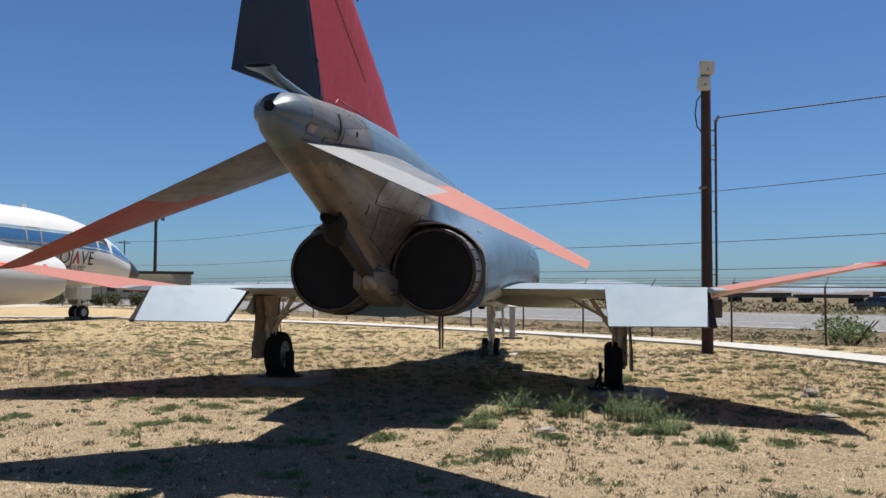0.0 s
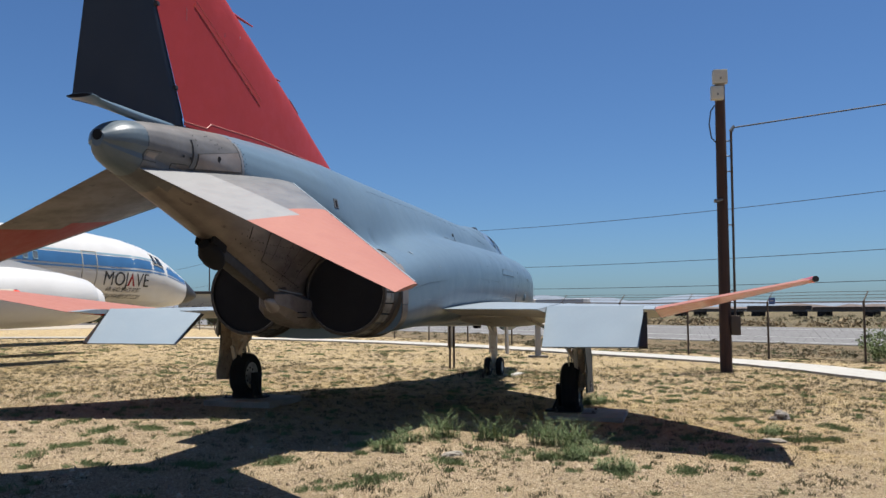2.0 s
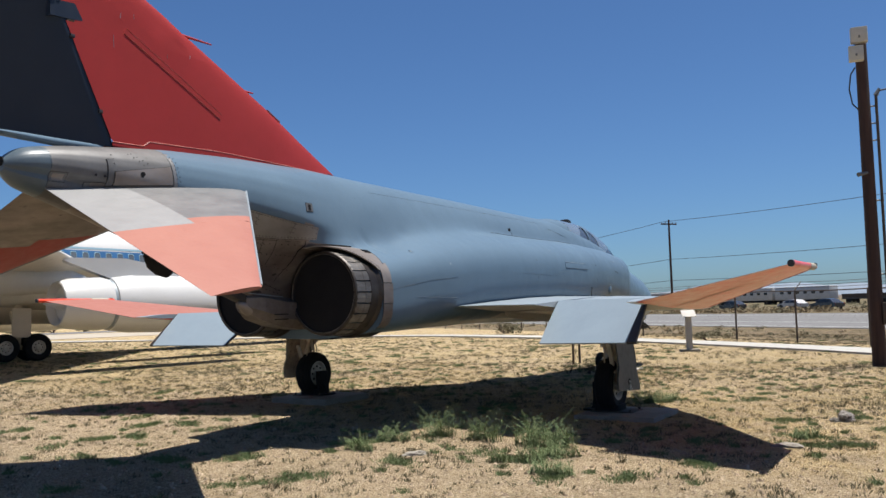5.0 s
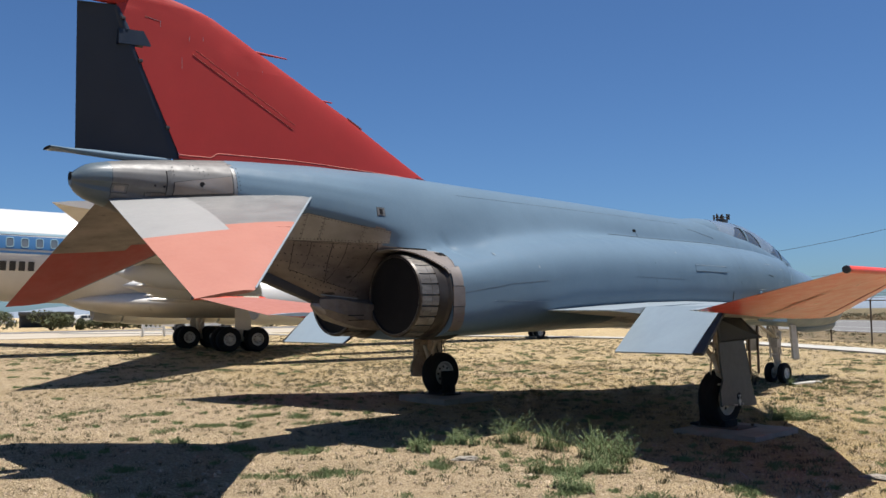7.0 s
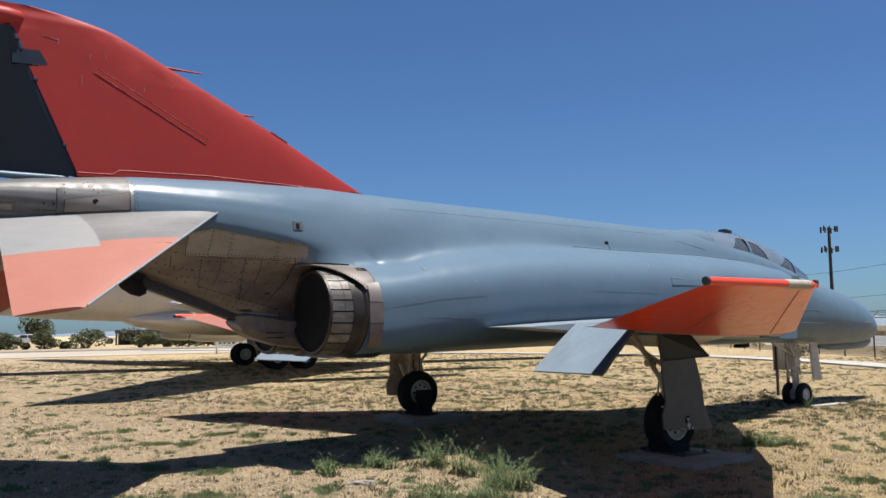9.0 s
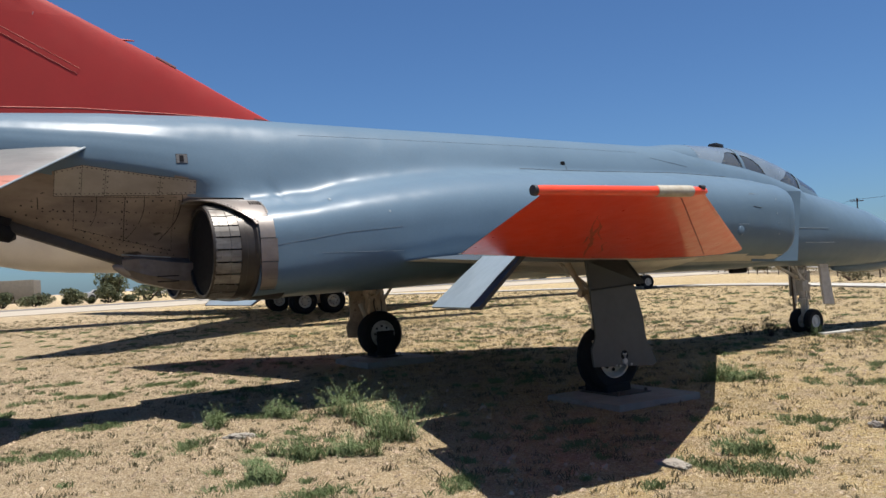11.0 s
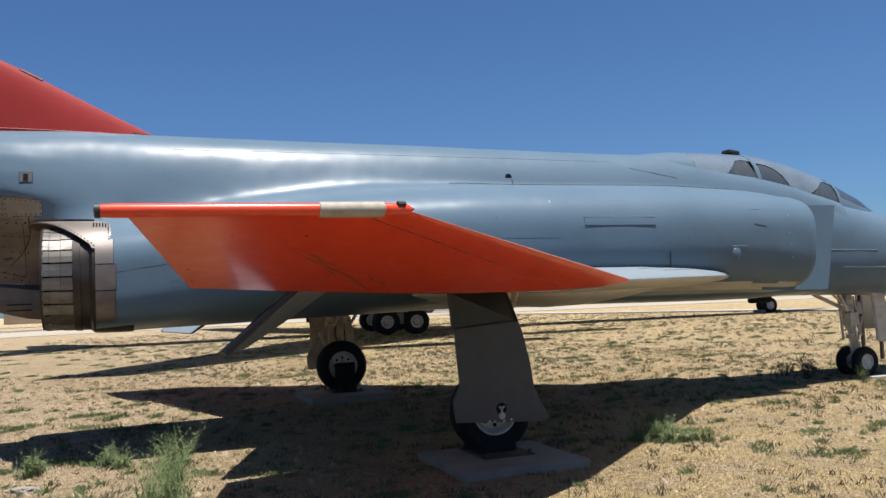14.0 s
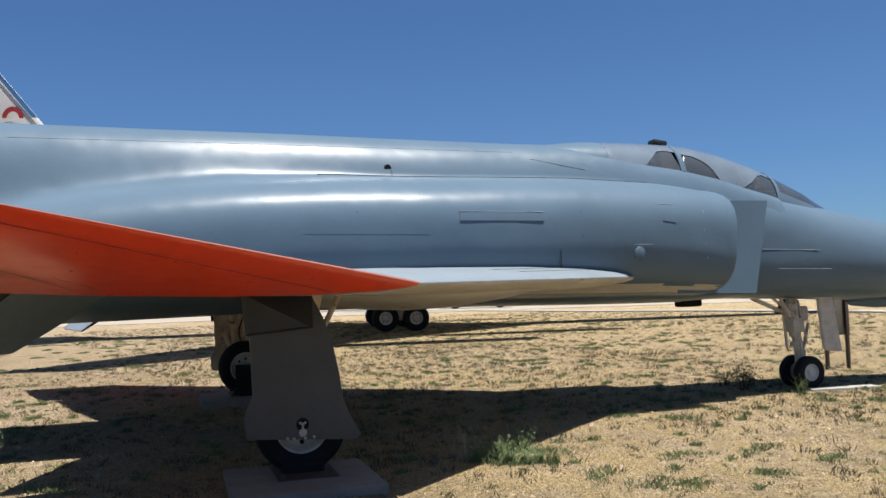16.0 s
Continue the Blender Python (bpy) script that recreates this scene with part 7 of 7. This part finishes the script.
    part("bumper", box((-0.92, y_f - 0.02, 0.42), (0.92, y_f + 0.08, 0.66), 0.04), UDOOR, t, "dark bumper")
    for sx in (1, -1):
        part("headlight", box((sx * 0.76 - 0.14, y_f - 0.10, 0.74), (sx * 0.76 + 0.14, y_f + 0.02, 0.92), 0.02), GLASS, body_, "clear headlight")
        part("taillight", box((sx * 0.84 - 0.08, y_b - 0.04, 0.75), (sx * 0.84 + 0.08, y_b + 0.05, 1.0), 0.02), REDL, body_, "red taillight")
    return t


tp = Vector((-51.28, 46.06, 0))
vehicle("pickup_truck", "white pickup truck on the service road", pose(tp.x, tp.y, ground_z(tp.x, tp.y), 0, 0, -30.4), WHITE)
for dx, dy in ((0, 0), (7, 9), (-4, -8)):
    vehicle("parked_car", "pale car parked beyond the hedge", pose(-114.6 + dx, 60.0 + dy, 0.35, 0, 0, -20 + 3 * dx), WHITE, False)["group"] = "cars beyond the hedge"
for s, paint in ((92, CARP), (104, WHITE), (118, CARP), (131, WHITE), (146, CARP), (40, CARP)):
    p = road_point(96 + (s % 7), s, -0.3)
    vehicle("parked_car", "parked car far beyond the road", pose(p.x, p.y, -0.3, 0, 0, 41.7 + (s % 5)), paint, False)["group"] = "far parked cars"

# ---- train, building ----
train_at = 178
for k in range(4):
    s = 182 + 21 * k
    p = road_point(train_at, s, 0)
    car = thing("rail_coach", "long silver rail coach far beyond the road", "train", pose(p.x, p.y, 0.0, 0, 0, 41.7), "coaches of the far train")
    part("shell", box((-1.5, -10, 0.9), (1.5, 10, 4.5), 0.35), SILVER if k % 2 else WHITE, car)
    part("underframe", box((-1.2, -9.5, 0.35), (1.2, 9.5, 0.95), 0.05), MATT_BLACK, car)
    for y in (-7.5, 7.5):
        part("bogie", box((-1.2, y - 1.3, -0.3), (1.2, y + 1.3, 0.5), 0.1), MATT_BLACK, car)
    for i in range(6):
        part("window", box((-1.53, -8 + 2.9 * i, 2.5), (-1.49, -6.6 + 2.9 * i, 3.2), 0.02), CARG, car)
# dark freight cars on the same rails
for k in range(15):
    p = road_point(train_at, -66 + 16.2 * k, 0)
    car = thing("freight_car", "low dark freight car far beyond the road", "train", pose(p.x, p.y, 0.0, 0, 0, 41.7), "cars of the far freight train")
    part("bed", box((-1.4, -7.4, 0.75), (1.4, 7.4, 1.15), 0.05), UDOOR, car)
    part("side", box((-1.45, -7.2, 1.15), (-1.35, 7.2, 1.5 + 0.3 * (k % 3)), 0.02, bm=box((1.35, -7.2, 1.15), (1.45, 7.2, 1.5 + 0.3 * (k % 3)), 0.02)), RUSTY, car)
    for y in (-5.2, 5.2):
        part("bogie", box((-1.2, y - 1.1, -0.3), (1.2, y + 1.1, 0.75), 0.1), MATT_BLACK, car)
b0 = Vector((-0.310, 0.951, 0)) * 205
bld = thing("low_building", "low tan flat-roofed building beyond the road", "building", pose(b0.x, b0.y, -0.3, 0, 0, 18))
part("wall", box((-14, -5, 0), (6.5, 5, 5.6), 0.05), TANW, bld)
part("roof", box((-14.5, -5.5, 5.6), (7.0, 5.5, 6.2), 0.05), RUSTY, bld, "dark flat roof edge")
for i in range(5):
    part("window", box((-11 + 3.3 * i, -5.06, 1.5), (-9.2 + 3.3 * i, -4.96, 2.9), 0.02), CARG, bld)


shed = thing("long_building", "long low grey building behind the bushes", "building", pose(-142, 30, 0.3, 0, 0, 68))
part("wall", box((-9, -6, 0), (13, 6, 3.2), 0.05), TANW, shed)
part("wall", box((13.02, -5, 0), (19, 5, 3.6), 0.05), CONC, shed, "taller grey end of the building")
part("roof", box((-9.4, -6.4, 3.2), (13.0, 6.4, 3.45), 0.04), RUSTY, shed, "dark flat roof edge")
for k in range(6):
    part("window", box((-7.5 + 3.3 * k, -6.05, 1.4), (-5.3 + 3.3 * k, -5.97, 2.4), 0.02), CARG, shed)
port = thing("carport", "white flat carport roof on white posts behind the bushes", "carport", pose(-86.5, 20.5, 0.3, 0, 0, 64))
part("roof", box((-9, -2.2, 1.72), (7.5, 2.2, 1.88), 0.02), WHITE, port, "thin white flat roof")
for dx in (-7.5, 0, 7):
    for dy in (-1.8, 1.8):
        part("post", box((dx - 0.09, dy - 0.09, -0.2), (dx + 0.09, dy + 0.09, 1.72), 0.01), WHITE, port)
# Dark block added in place of the dark trees behind the bushes.
dark_block = thing("open_shed", "dark low block standing in for dark trees behind the bushes", "shed", pose(-95, 56.5, 0.3, 0, 0, 62))
part("roof", box((-3.0, -4, 1.55), (3.0, 4, 1.95), 0.05), UDOOR, dark_block, "dark flat slab in place of tree crowns")
part("back_wall", box((-2.9, 3.4, 0), (2.9, 3.55, 1.55), 0.02), UDOOR, dark_block)
for dx in (-2.8, 2.8):
    part("post", box((dx - 0.1, -3.8, -0.2), (dx + 0.1, -3.6, 1.55), 0.01), UDOOR, dark_block)


# ---- plants and stones ----
def leaf_cloud(centre, radii, count, size, rng, flat=0.5):
    """Small pointed leaves scattered through uneven lobes."""
    lobes = [(Vector(rng.normal(0, 1, 3)).normalized() * rng.uniform(0.2, 0.75), rng.uniform(0.35, 0.65)) for _ in range(9)]
    pick = rng.randint(len(lobes), size=count)
    unit = lambda: (lambda q: q / np.linalg.norm(q, axis=1, keepdims=True))(rng.normal(0, 1, (count, 3)))
    c, r = np.array([tuple(l[0]) for l in lobes])[pick], np.array([l[1] for l in lobes])[pick]
    p = c + unit() * (r * rng.uniform(0.5, 1.0, count) ** 0.6)[:, None]
    p = np.array(centre) + p * np.array(radii)
    p[:, 2] = np.maximum(p[:, 2], centre[2] - radii[2] * 0.95)
    a, b, s = unit(), unit(), (size * rng.uniform(0.6, 1.4, count))[:, None]
    v = np.stack([p - a * s, p + b * s * flat, p + a * s, p - b * s * flat], 1).reshape(-1, 3).tolist()
    return v, [(4 * k, 4 * k + 1, 4 * k + 2, 4 * k + 3) for k in range(count)]


def bush(name, x, y, w, h, material, label, group, seed, count=900, leaf=0.13):
    rng = np.random.RandomState(seed)
    ob = thing(name, label, "bush", on_ground(x, y), group)
    for k in range(5):
        a = rng.uniform(0, 6.28)
        part("stem", tube((0, 0, -0.1), (w * 0.3 * math.cos(a), w * 0.3 * math.sin(a), h * 0.6), 0.04 * h, 0.012 * h, 6), WOOD, ob)
    v, f = leaf_cloud((0, 0, h * 0.44), (w / 2, w / 2, h * 0.52), count, leaf, rng)
    link_mesh("crown", v, f, material, ob, "", smooth=False)
    return ob


rng = np.random.RandomState(5)
row = [(0.30, 2.4, 1.5), (0.332, 1.8, 1.45), (0.357, 2.2, 1.5), (0.381, 2.7, 1.5), (0.410, 2.6, 1.3), (0.446, 2.1, 1.4), (0.463, 0.8, 0.6), (0.479, 2.2, 1.45), (0.498, 0.9, 0.7), (0.517, 3.3, 1.6), (0.568, 3.4, 1.65), (0.595, 1.0, 0.95), (0.614, 2.6, 1.1), (0.633, 2.4, 1.1), (0.656, 2.4, 1.1)]
row += [(0.69 + 0.032 * k, rng.uniform(2.2, 3.4), rng.uniform(1.1, 1.7)) for k in range(24)]
for k, (u, w_, h_) in enumerate(row):
    bush("roadside_bush", -94 + 42 * u, -4 + 84 * u, w_ * 1.25, h_ * 1.22, BUSH, "dense dusty green bush along the service road", "roadside bushes", 30 + k, 2600, 0.11)
for x, y, h in ((-150, 40, 7), (-142, 62, 6), (-125, 85, 7.5), (-165, 15, 6.5), (-118, 98, 6)):
    t = bush("tree", x, y, h * 0.9, h, BUSH, "small round-crowned green tree", "far trees", int(h * 10 + y), 1500, 0.28)
    part("trunk", tube((0, 0, -0.1), (0, 0, h * 0.55), 0.2, 0.12, 8), WOOD, t)
bush("desert_bush", 13.2, 27.9, 2.6, 1.35, LEAF, "scraggy green desert bush by the fence", "fence bushes", 71, 3400, 0.045)
bush("desert_bush", -9.3, 47.5, 2.2, 0.9, SAGE, "scraggy grey-green desert bush by the fence", "fence bushes", 72, 900, 0.06)
bush("scraggy_weed", 0.95, 20.45, 0.5, 0.34, SPRIG, "dark scraggy weed by the nose wheels", "scraggy weeds", 74, 380, 0.02)
bush("scraggy_weed", 0.45, 20.6, 0.4, 0.30, SPRIG, "dark scraggy weed by the nose wheels", "scraggy weeds", 75, 240, 0.018)
bush("desert_bush", 2.5, 35.5, 1.6, 0.5, SAGE, "scraggy grey-green desert bush by the fence", "fence bushes", 73, 500, 0.05)


def blades(spots, lo, hi, width, lean, rng, per, spread=0.05):
    """Many grass blades, in tufts at the given spots."""
    sp = np.array([(x, y, ground_z(x, y), s) for x, y, s in spots])
    sp = np.repeat(sp, rng.randint(per[0], per[1], len(sp)), axis=0)
    n, s = len(sp), sp[:, 3]
    a = rng.uniform(0, 2 * math.pi, n)
    bx, by_ = sp[:, 0] + rng.normal(0, 1, n) * spread * s, sp[:, 1] + rng.normal(0, 1, n) * spread * s
    h, l, w, g = rng.uniform(lo, hi, n) * s, rng.uniform(0.1, lean, n), width * rng.uniform(0.7, 1.3, n), sp[:, 2]
    dx, dy = np.cos(a), np.sin(a)
    pts = np.stack([np.stack([bx - dy * w, by_ + dx * w, g - 0.005], 1), np.stack([bx + dy * w, by_ - dx * w, g - 0.005], 1),
                    np.stack([bx + dx * h * l * 0.5 + dy * w * 0.7, by_ + dy * h * l * 0.5 - dx * w * 0.7, g + h * 0.6], 1), np.stack([bx + dx * h * l * 1.2, by_ + dy * h * l * 1.2, g + h], 1)], 1).reshape(-1, 3)
    k = np.arange(n) * 4
    f = np.concatenate([np.stack([k, k + 1, k + 2], 1), np.stack([k, k + 2, k + 3], 1)])
    return pts.tolist(), f.tolist()


def straw_share(x, y):
    """How grassy the ground is: bare near the tail, straw farther along."""
    q = Vector((x + 0.07, y - 14.05, 0))
    ya, xa = q.y * 0.985 + q.x * 0.174, q.x * 0.985 - q.y * 0.174
    s = min(max((ya + 3.2 + 0.35 * abs(xa)) / 3.5, 0.06), 1)
    return s * min(max(noise.noise(Vector((x * 0.35, y * 0.35, 1.7))) * 1.6 + 0.62, 0.03), 1)


def scatter(count, share, x0, x1, y0, y1, rng, lo=0.5, hi=1.15):
    out = []
    while len(out) < count:
        x, y = rng.uniform(x0, x1), rng.uniform(y0, y1)
        if rng.rand() < share(x, y):
            out.append((x, y, rng.uniform(lo, hi)))
    return out


rng = np.random.RandomState(11)
spots = scatter(26000, straw_share, -12, 13, 3, 24, rng) + scatter(16000, straw_share, -40, 16, 12, 46, rng, 0.7, 1.5)
v, f = blades(spots, 0.008, 0.030, 0.0026, 1.3, rng, (4, 7), 0.07)
tagged(link_mesh("dry_grass", v, f, STRAW, smooth=False), "short dry straw-coloured grass tufts on the soil", "grass", kind="stuff")
sprig_share = lambda x, y: 0.35 + 0.65 * min(max(noise.noise(Vector((x * 0.4, y * 0.4, 9.1))) * 2 + 0.4, 0), 1)
spots = scatter(6500, sprig_share, -12, 13, 3.5, 24, rng, 0.4, 1.3) + scatter(9500, sprig_share, -40, 16, 14, 46, rng, 0.7, 1.7)
v, f = blades(spots, 0.012, 0.055, 0.0036, 0.9, rng, (12, 22), 0.03)
tagged(link_mesh("small_sprigs", v, f, SPRIG, smooth=False), "small brownish-green sprigs dotted over the soil", "weeds", kind="stuff")
patches = []
for _ in range(480):
    x, y = rng.uniform(-30, 13), rng.uniform(4, 38)
    patches.append((x, y, rng.uniform(0.06, 0.22), 26))
for _ in range(420):
    patches.append((rng.uniform(-6, 12), rng.uniform(5, 22), 0.028, rng.randint(6, 13)))
patches += [(x, y, 0.16, 70) for x, y in ((5.27, 11.43), (5.64, 11.55), (2.91, 9.04), (-2.92, 10.21), (-2.97, 11.36), (3.1, 15.27), (5.23, 12.03), (2.33, 9.87), (2.55, 10.28), (5.02, 13.42), (-3.23, 9.92), (-3.49, 11.12), (2.85, 15.75), (0.15, 10.44), (1.2, 9.4), (-0.6, 9.2), (4.2, 10.0), (3.6, 9.2), (6.2, 12.6), (0.6, 8.4), (-1.4, 8.9), (3.0, 15.3))]
spots = []
for x, y, l, n in patches:
    a = rng.uniform(0, 3.14)
    for _ in range(n):
        u, w = rng.normal(0, l), rng.normal(0, l * 0.45)
        spots.append((x + math.cos(a) * u - math.sin(a) * w, y + math.sin(a) * u + math.cos(a) * w, rng.uniform(0.5, 1.1)))
v, f = blades(spots, 0.012, 0.06, 0.0026, 1.1, rng, (10, 16), 0.03)
tagged(link_mesh("low_weeds", v, f, LEAF, smooth=False), "low grey-green weeds in patches", "weeds", kind="stuff")


def tall_weed(seed, h):
    """A branching weed: thin arching stems set with small leaves."""
    rng = np.random.RandomState(seed)
    ob = thing("tall_weed", "tall feathery green weed growing at the shadow's edge", "weed", None, "tall weeds")
    sv, sf, lv, lf = [], [], [], []
    for _ in range(rng.randint(18, 27)):
        a, l, hh = rng.uniform(0, 6.283), rng.uniform(0.1, 0.95), h * rng.uniform(0.35, 1.05)
        o = Vector((rng.normal(0, 0.05), rng.normal(0, 0.05), 0))
        pts = [o + Vector((math.cos(a) * l * hh * t ** 1.5, math.sin(a) * l * hh * t ** 1.5, hh * (t - 0.18 * t * t))) for t in np.linspace(0, 1, 6)]
        for i, (p, q) in enumerate(zip(pts, pts[1:])):
            w0, w1 = 0.004 * (1 - i / 6), 0.004 * (1 - (i + 1) / 6)
            sd = Vector((-math.sin(a), math.cos(a), 0))
            k = len(sv)
            sv += [p - sd * w0, p + sd * w0, q + sd * w1, q - sd * w1, p + Vector((0, 0, w0)), q + Vector((0, 0, w1))]
            sf += [(k, k + 1, k + 2, k + 3), (k, k + 3, k + 5, k + 4), (k + 1, k + 4, k + 5, k + 2)]
            for _ in range(rng.randint(5, 10)):
                t = rng.rand()
                c = p.lerp(q, t)
                d = Vector((rng.normal(0, 1), rng.normal(0, 1), rng.normal(0.4, 0.6))).normalized()
                s = rng.uniform(0.008, 0.021) * (1.15 - 0.5 * i / 6)
                e = d.cross(Vector((0.3, 0.2, 1))).normalized() * s * 0.17
                k2 = len(lv)
                lv += [c, c + d * s + e, c + d * s * 2.1, c + d * s - e]
                lf.append((k2, k2 + 1, k2 + 2, k2 + 3))
    tagged(link_mesh("stem", sv, sf, LEAF, ob, "", smooth=False), kind="stuff")
    tagged(link_mesh("foliage", lv, lf, LEAF, ob, "", smooth=False), kind="stuff")
    return ob


protos = [tall_weed(k, h) for k, h in ((1, 0.50), (2, 0.40), (3, 0.29), (4, 0.19))]
rng = np.random.RandomState(21)
used = set()
for x, y, k in ((0.94, 11.27, 0), (1.06, 11.2, 1), (0.86, 11.18, 1), (1.57, 11.04, 0), (1.72, 11, 1), (1.42, 11.08, 2), (2.27, 10.89, 0), (2.42, 10.82, 0), (2.12, 10.9, 1), (2.57, 10.8, 1), (2.66, 10.74, 2), (2.3, 10.72, 1), (2.48, 10.66, 1), (0.42, 10.02, 2), (0.55, 9.98, 3), (0.32, 10.08, 3), (0.55, 10.75, 2), (0.68, 10.78, 3), (0.45, 10.68, 3), (2.49, 9.74, 2), (2.6, 9.82, 3), (2.75, 10.12, 2), (2.86, 10.2, 3), (2.62, 10.06, 3), (2.9, 9.15, 2), (2.78, 9.22, 3), (3.02, 9.2, 3), (2.2, 9.7, 3), (0.67, 20.8, 2), (1.61, 20.75, 2), (5.3, 12.1, 3), (5.15, 11.9, 3), (3.04, 15.13, 2), (3.05, 15.27, 2), (3.19, 15.33, 2), (2.73, 15.74, 2), (3.29, 15.46, 3), (3.34, 15.61, 3)):
    m_ = on_ground(x, y, rng.uniform(0, 360), -0.01)
    if k not in used:
        used.add(k)
        protos[k].matrix_world = m_
    else:
        copy_thing(protos[k], m_)


def dry_weed(x, y, h, seed, count):
    """A dead weed: bare pale twigs that fork from one root."""
    rng = np.random.RandomState(seed)
    ob = thing("dry_weed", "bare pale dead weed at the shadow's edge", "weed", on_ground(x, y, 0, -0.01), "dry weeds")
    for _ in range(count):
        bm = bmesh.new()
        a, lean = rng.uniform(0, 6.283), rng.uniform(0.15, 1.1)
        p, d = Vector((0, 0, 0)), Vector((math.cos(a) * lean, math.sin(a) * lean, 1)).normalized()
        n = rng.randint(4, 6)
        for i in range(n):
            q = p + d * h * rng.uniform(0.18, 0.30)
            tube(p, q, 0.0042 * (1 - 0.16 * i), 0.0042 * (0.86 - 0.16 * i), 5, bm, False)
            if i and rng.rand() < 0.75:
                e = (d + Vector((rng.normal(0, 0.6), rng.normal(0, 0.6), rng.normal(0.1, 0.3)))).normalized()
                tube(q, q + e * h * rng.uniform(0.12, 0.24), 0.0026, 0.0012, 5, bm, False)
            p, d = q, (d + Vector((rng.normal(0, 0.28), rng.normal(0, 0.28), 0.12))).normalized()
        part("twig", bm, TWIG, ob)


dry_weed(2.91, 15.04, 0.36, 31, 9)
dry_weed(-3.62, 12.65, 0.36, 32, 4)
dry_weed(-4.3, 12.9, 0.34, 33, 3)


def stone(name, label, x, y, size, seed, material=ROCK, sink=0.3):
    rng = np.random.RandomState(seed)
    bm = bmesh.new()
    bmesh.ops.create_icosphere(bm, subdivisions=4, radius=0.5)
    for q in bm.verts:
        k = 1 + 0.5 * noise.noise(q.co * 2.4 + Vector((seed, 0, 0))) + 0.3 * abs(noise.noise(q.co * 6 + Vector((0, seed, 0)))) + 0.14 * noise.noise(q.co * 15 + Vector((0, seed, 0)))
        q.co = Vector((q.co.x * size[0] * k, q.co.y * size[1] * k, q.co.z * size[2] * k + size[2] * (0.5 - sink)))
    ob = part(name, bm, material, None, "", 18)
    ob.matrix_world = on_ground(x, y, rng.uniform(0, 180))
    return tagged(ob, label, "stone")


stone("rock", "craggy grey rock lying on the dry soil", 5.74, 13.52, (0.26, 0.17, 0.17), 3)
stone("rock", "craggy grey rock lying on the dry soil", 5.60, 13.42, (0.10, 0.08, 0.07), 4)
stone("flat_stone", "flat pale stone sunk in the soil", 1.18, 9.90, (0.26, 0.16, 0.05), 5, PADC)
stone("flat_stone", "flat pale stone sunk in the soil", 5.02, 11.34, (0.30, 0.14, 0.06), 6, PADC)
rng = np.random.RandomState(8)
n = 110000
gxy = np.stack([rng.uniform(-9, 13, n), rng.uniform(3, 24, n)], 1)
keep = np.array([rng.rand() > 0.6 * straw_share(x, y) for x, y in gxy])
gxy = gxy[keep]
n = len(gxy)
gz = np.array([ground_z(x, y) for x, y in gxy])
r = np.minimum(0.0055 * rng.exponential(1.0, n) + 0.0045, 0.045)
turn = rng.uniform(0, 6.28, n)
ring = np.stack([np.stack([gxy[:, 0] + r * np.cos(turn + k * 1.2566) * rng.uniform(0.7, 1.2, n), gxy[:, 1] + r * np.sin(turn + k * 1.2566) * rng.uniform(0.7, 1.2, n), gz - 0.003], 1) for k in range(5)] + [np.stack([gxy[:, 0] + rng.normal(0, 1, n) * r * 0.3, gxy[:, 1] + rng.normal(0, 1, n) * r * 0.3, gz + r * rng.uniform(0.5, 1.15, n)], 1)], 1)
k6 = np.arange(n) * 6
f = np.concatenate([np.stack([k6 + k, k6 + (k + 1) % 5, k6 + 5], 1) for k in range(5)])
tagged(link_mesh("gravel", ring.reshape(-1, 3).tolist(), f.tolist(), GRAVEL, smooth=False), "scattered gravel on the bare soil", "gravel", kind="stuff")

# brush on both sides of the road
rng = np.random.RandomState(14)
v, f = [], []
for _ in range(1500):
    n = rng.choice([rng.uniform(29, 42), rng.uniform(80, 175), rng.uniform(80, 130)])
    s = rng.uniform(-40, 260)
    p = road_point(n, s, -0.3)
    sz = rng.uniform(0.2, 0.55) * (0.55 if n < 45 else 1.4)
    v2, f2 = leaf_cloud((p.x, p.y, ground_z(p.x, p.y) + sz * 0.4), (sz * 1.3, sz * 1.3, sz * 0.6), 26, sz * 0.26, rng)
    i = len(v)
    v += v2
    f += [tuple(k + i for k in q) for q in f2]
tagged(link_mesh("sagebrush", v, f, SAGE, smooth=False), "dry grey-green sagebrush along the road", "brush", kind="stuff")
v, f = [], []
for _ in range(900):
    n = rng.choice([rng.uniform(79, 84), rng.uniform(79, 100), rng.uniform(29, 42)])
    p = road_point(n, rng.uniform(-40, 260), -0.3)
    sz = rng.uniform(0.35, 0.9) * (0.35 if n < 45 else 1.0)
    v2, f2 = leaf_cloud((p.x, p.y, ground_z(p.x, p.y) + sz * 0.35), (sz * 1.7, sz * 1.7, sz * 0.6), 40, sz * 0.24, rng)
    i = len(v)
    v += v2
    f += [tuple(k + i for k in q) for q in f2]
tagged(link_mesh("dry_brush", v, f, DRYB, smooth=False), "straw-coloured dry brush along the road", "brush", kind="stuff")
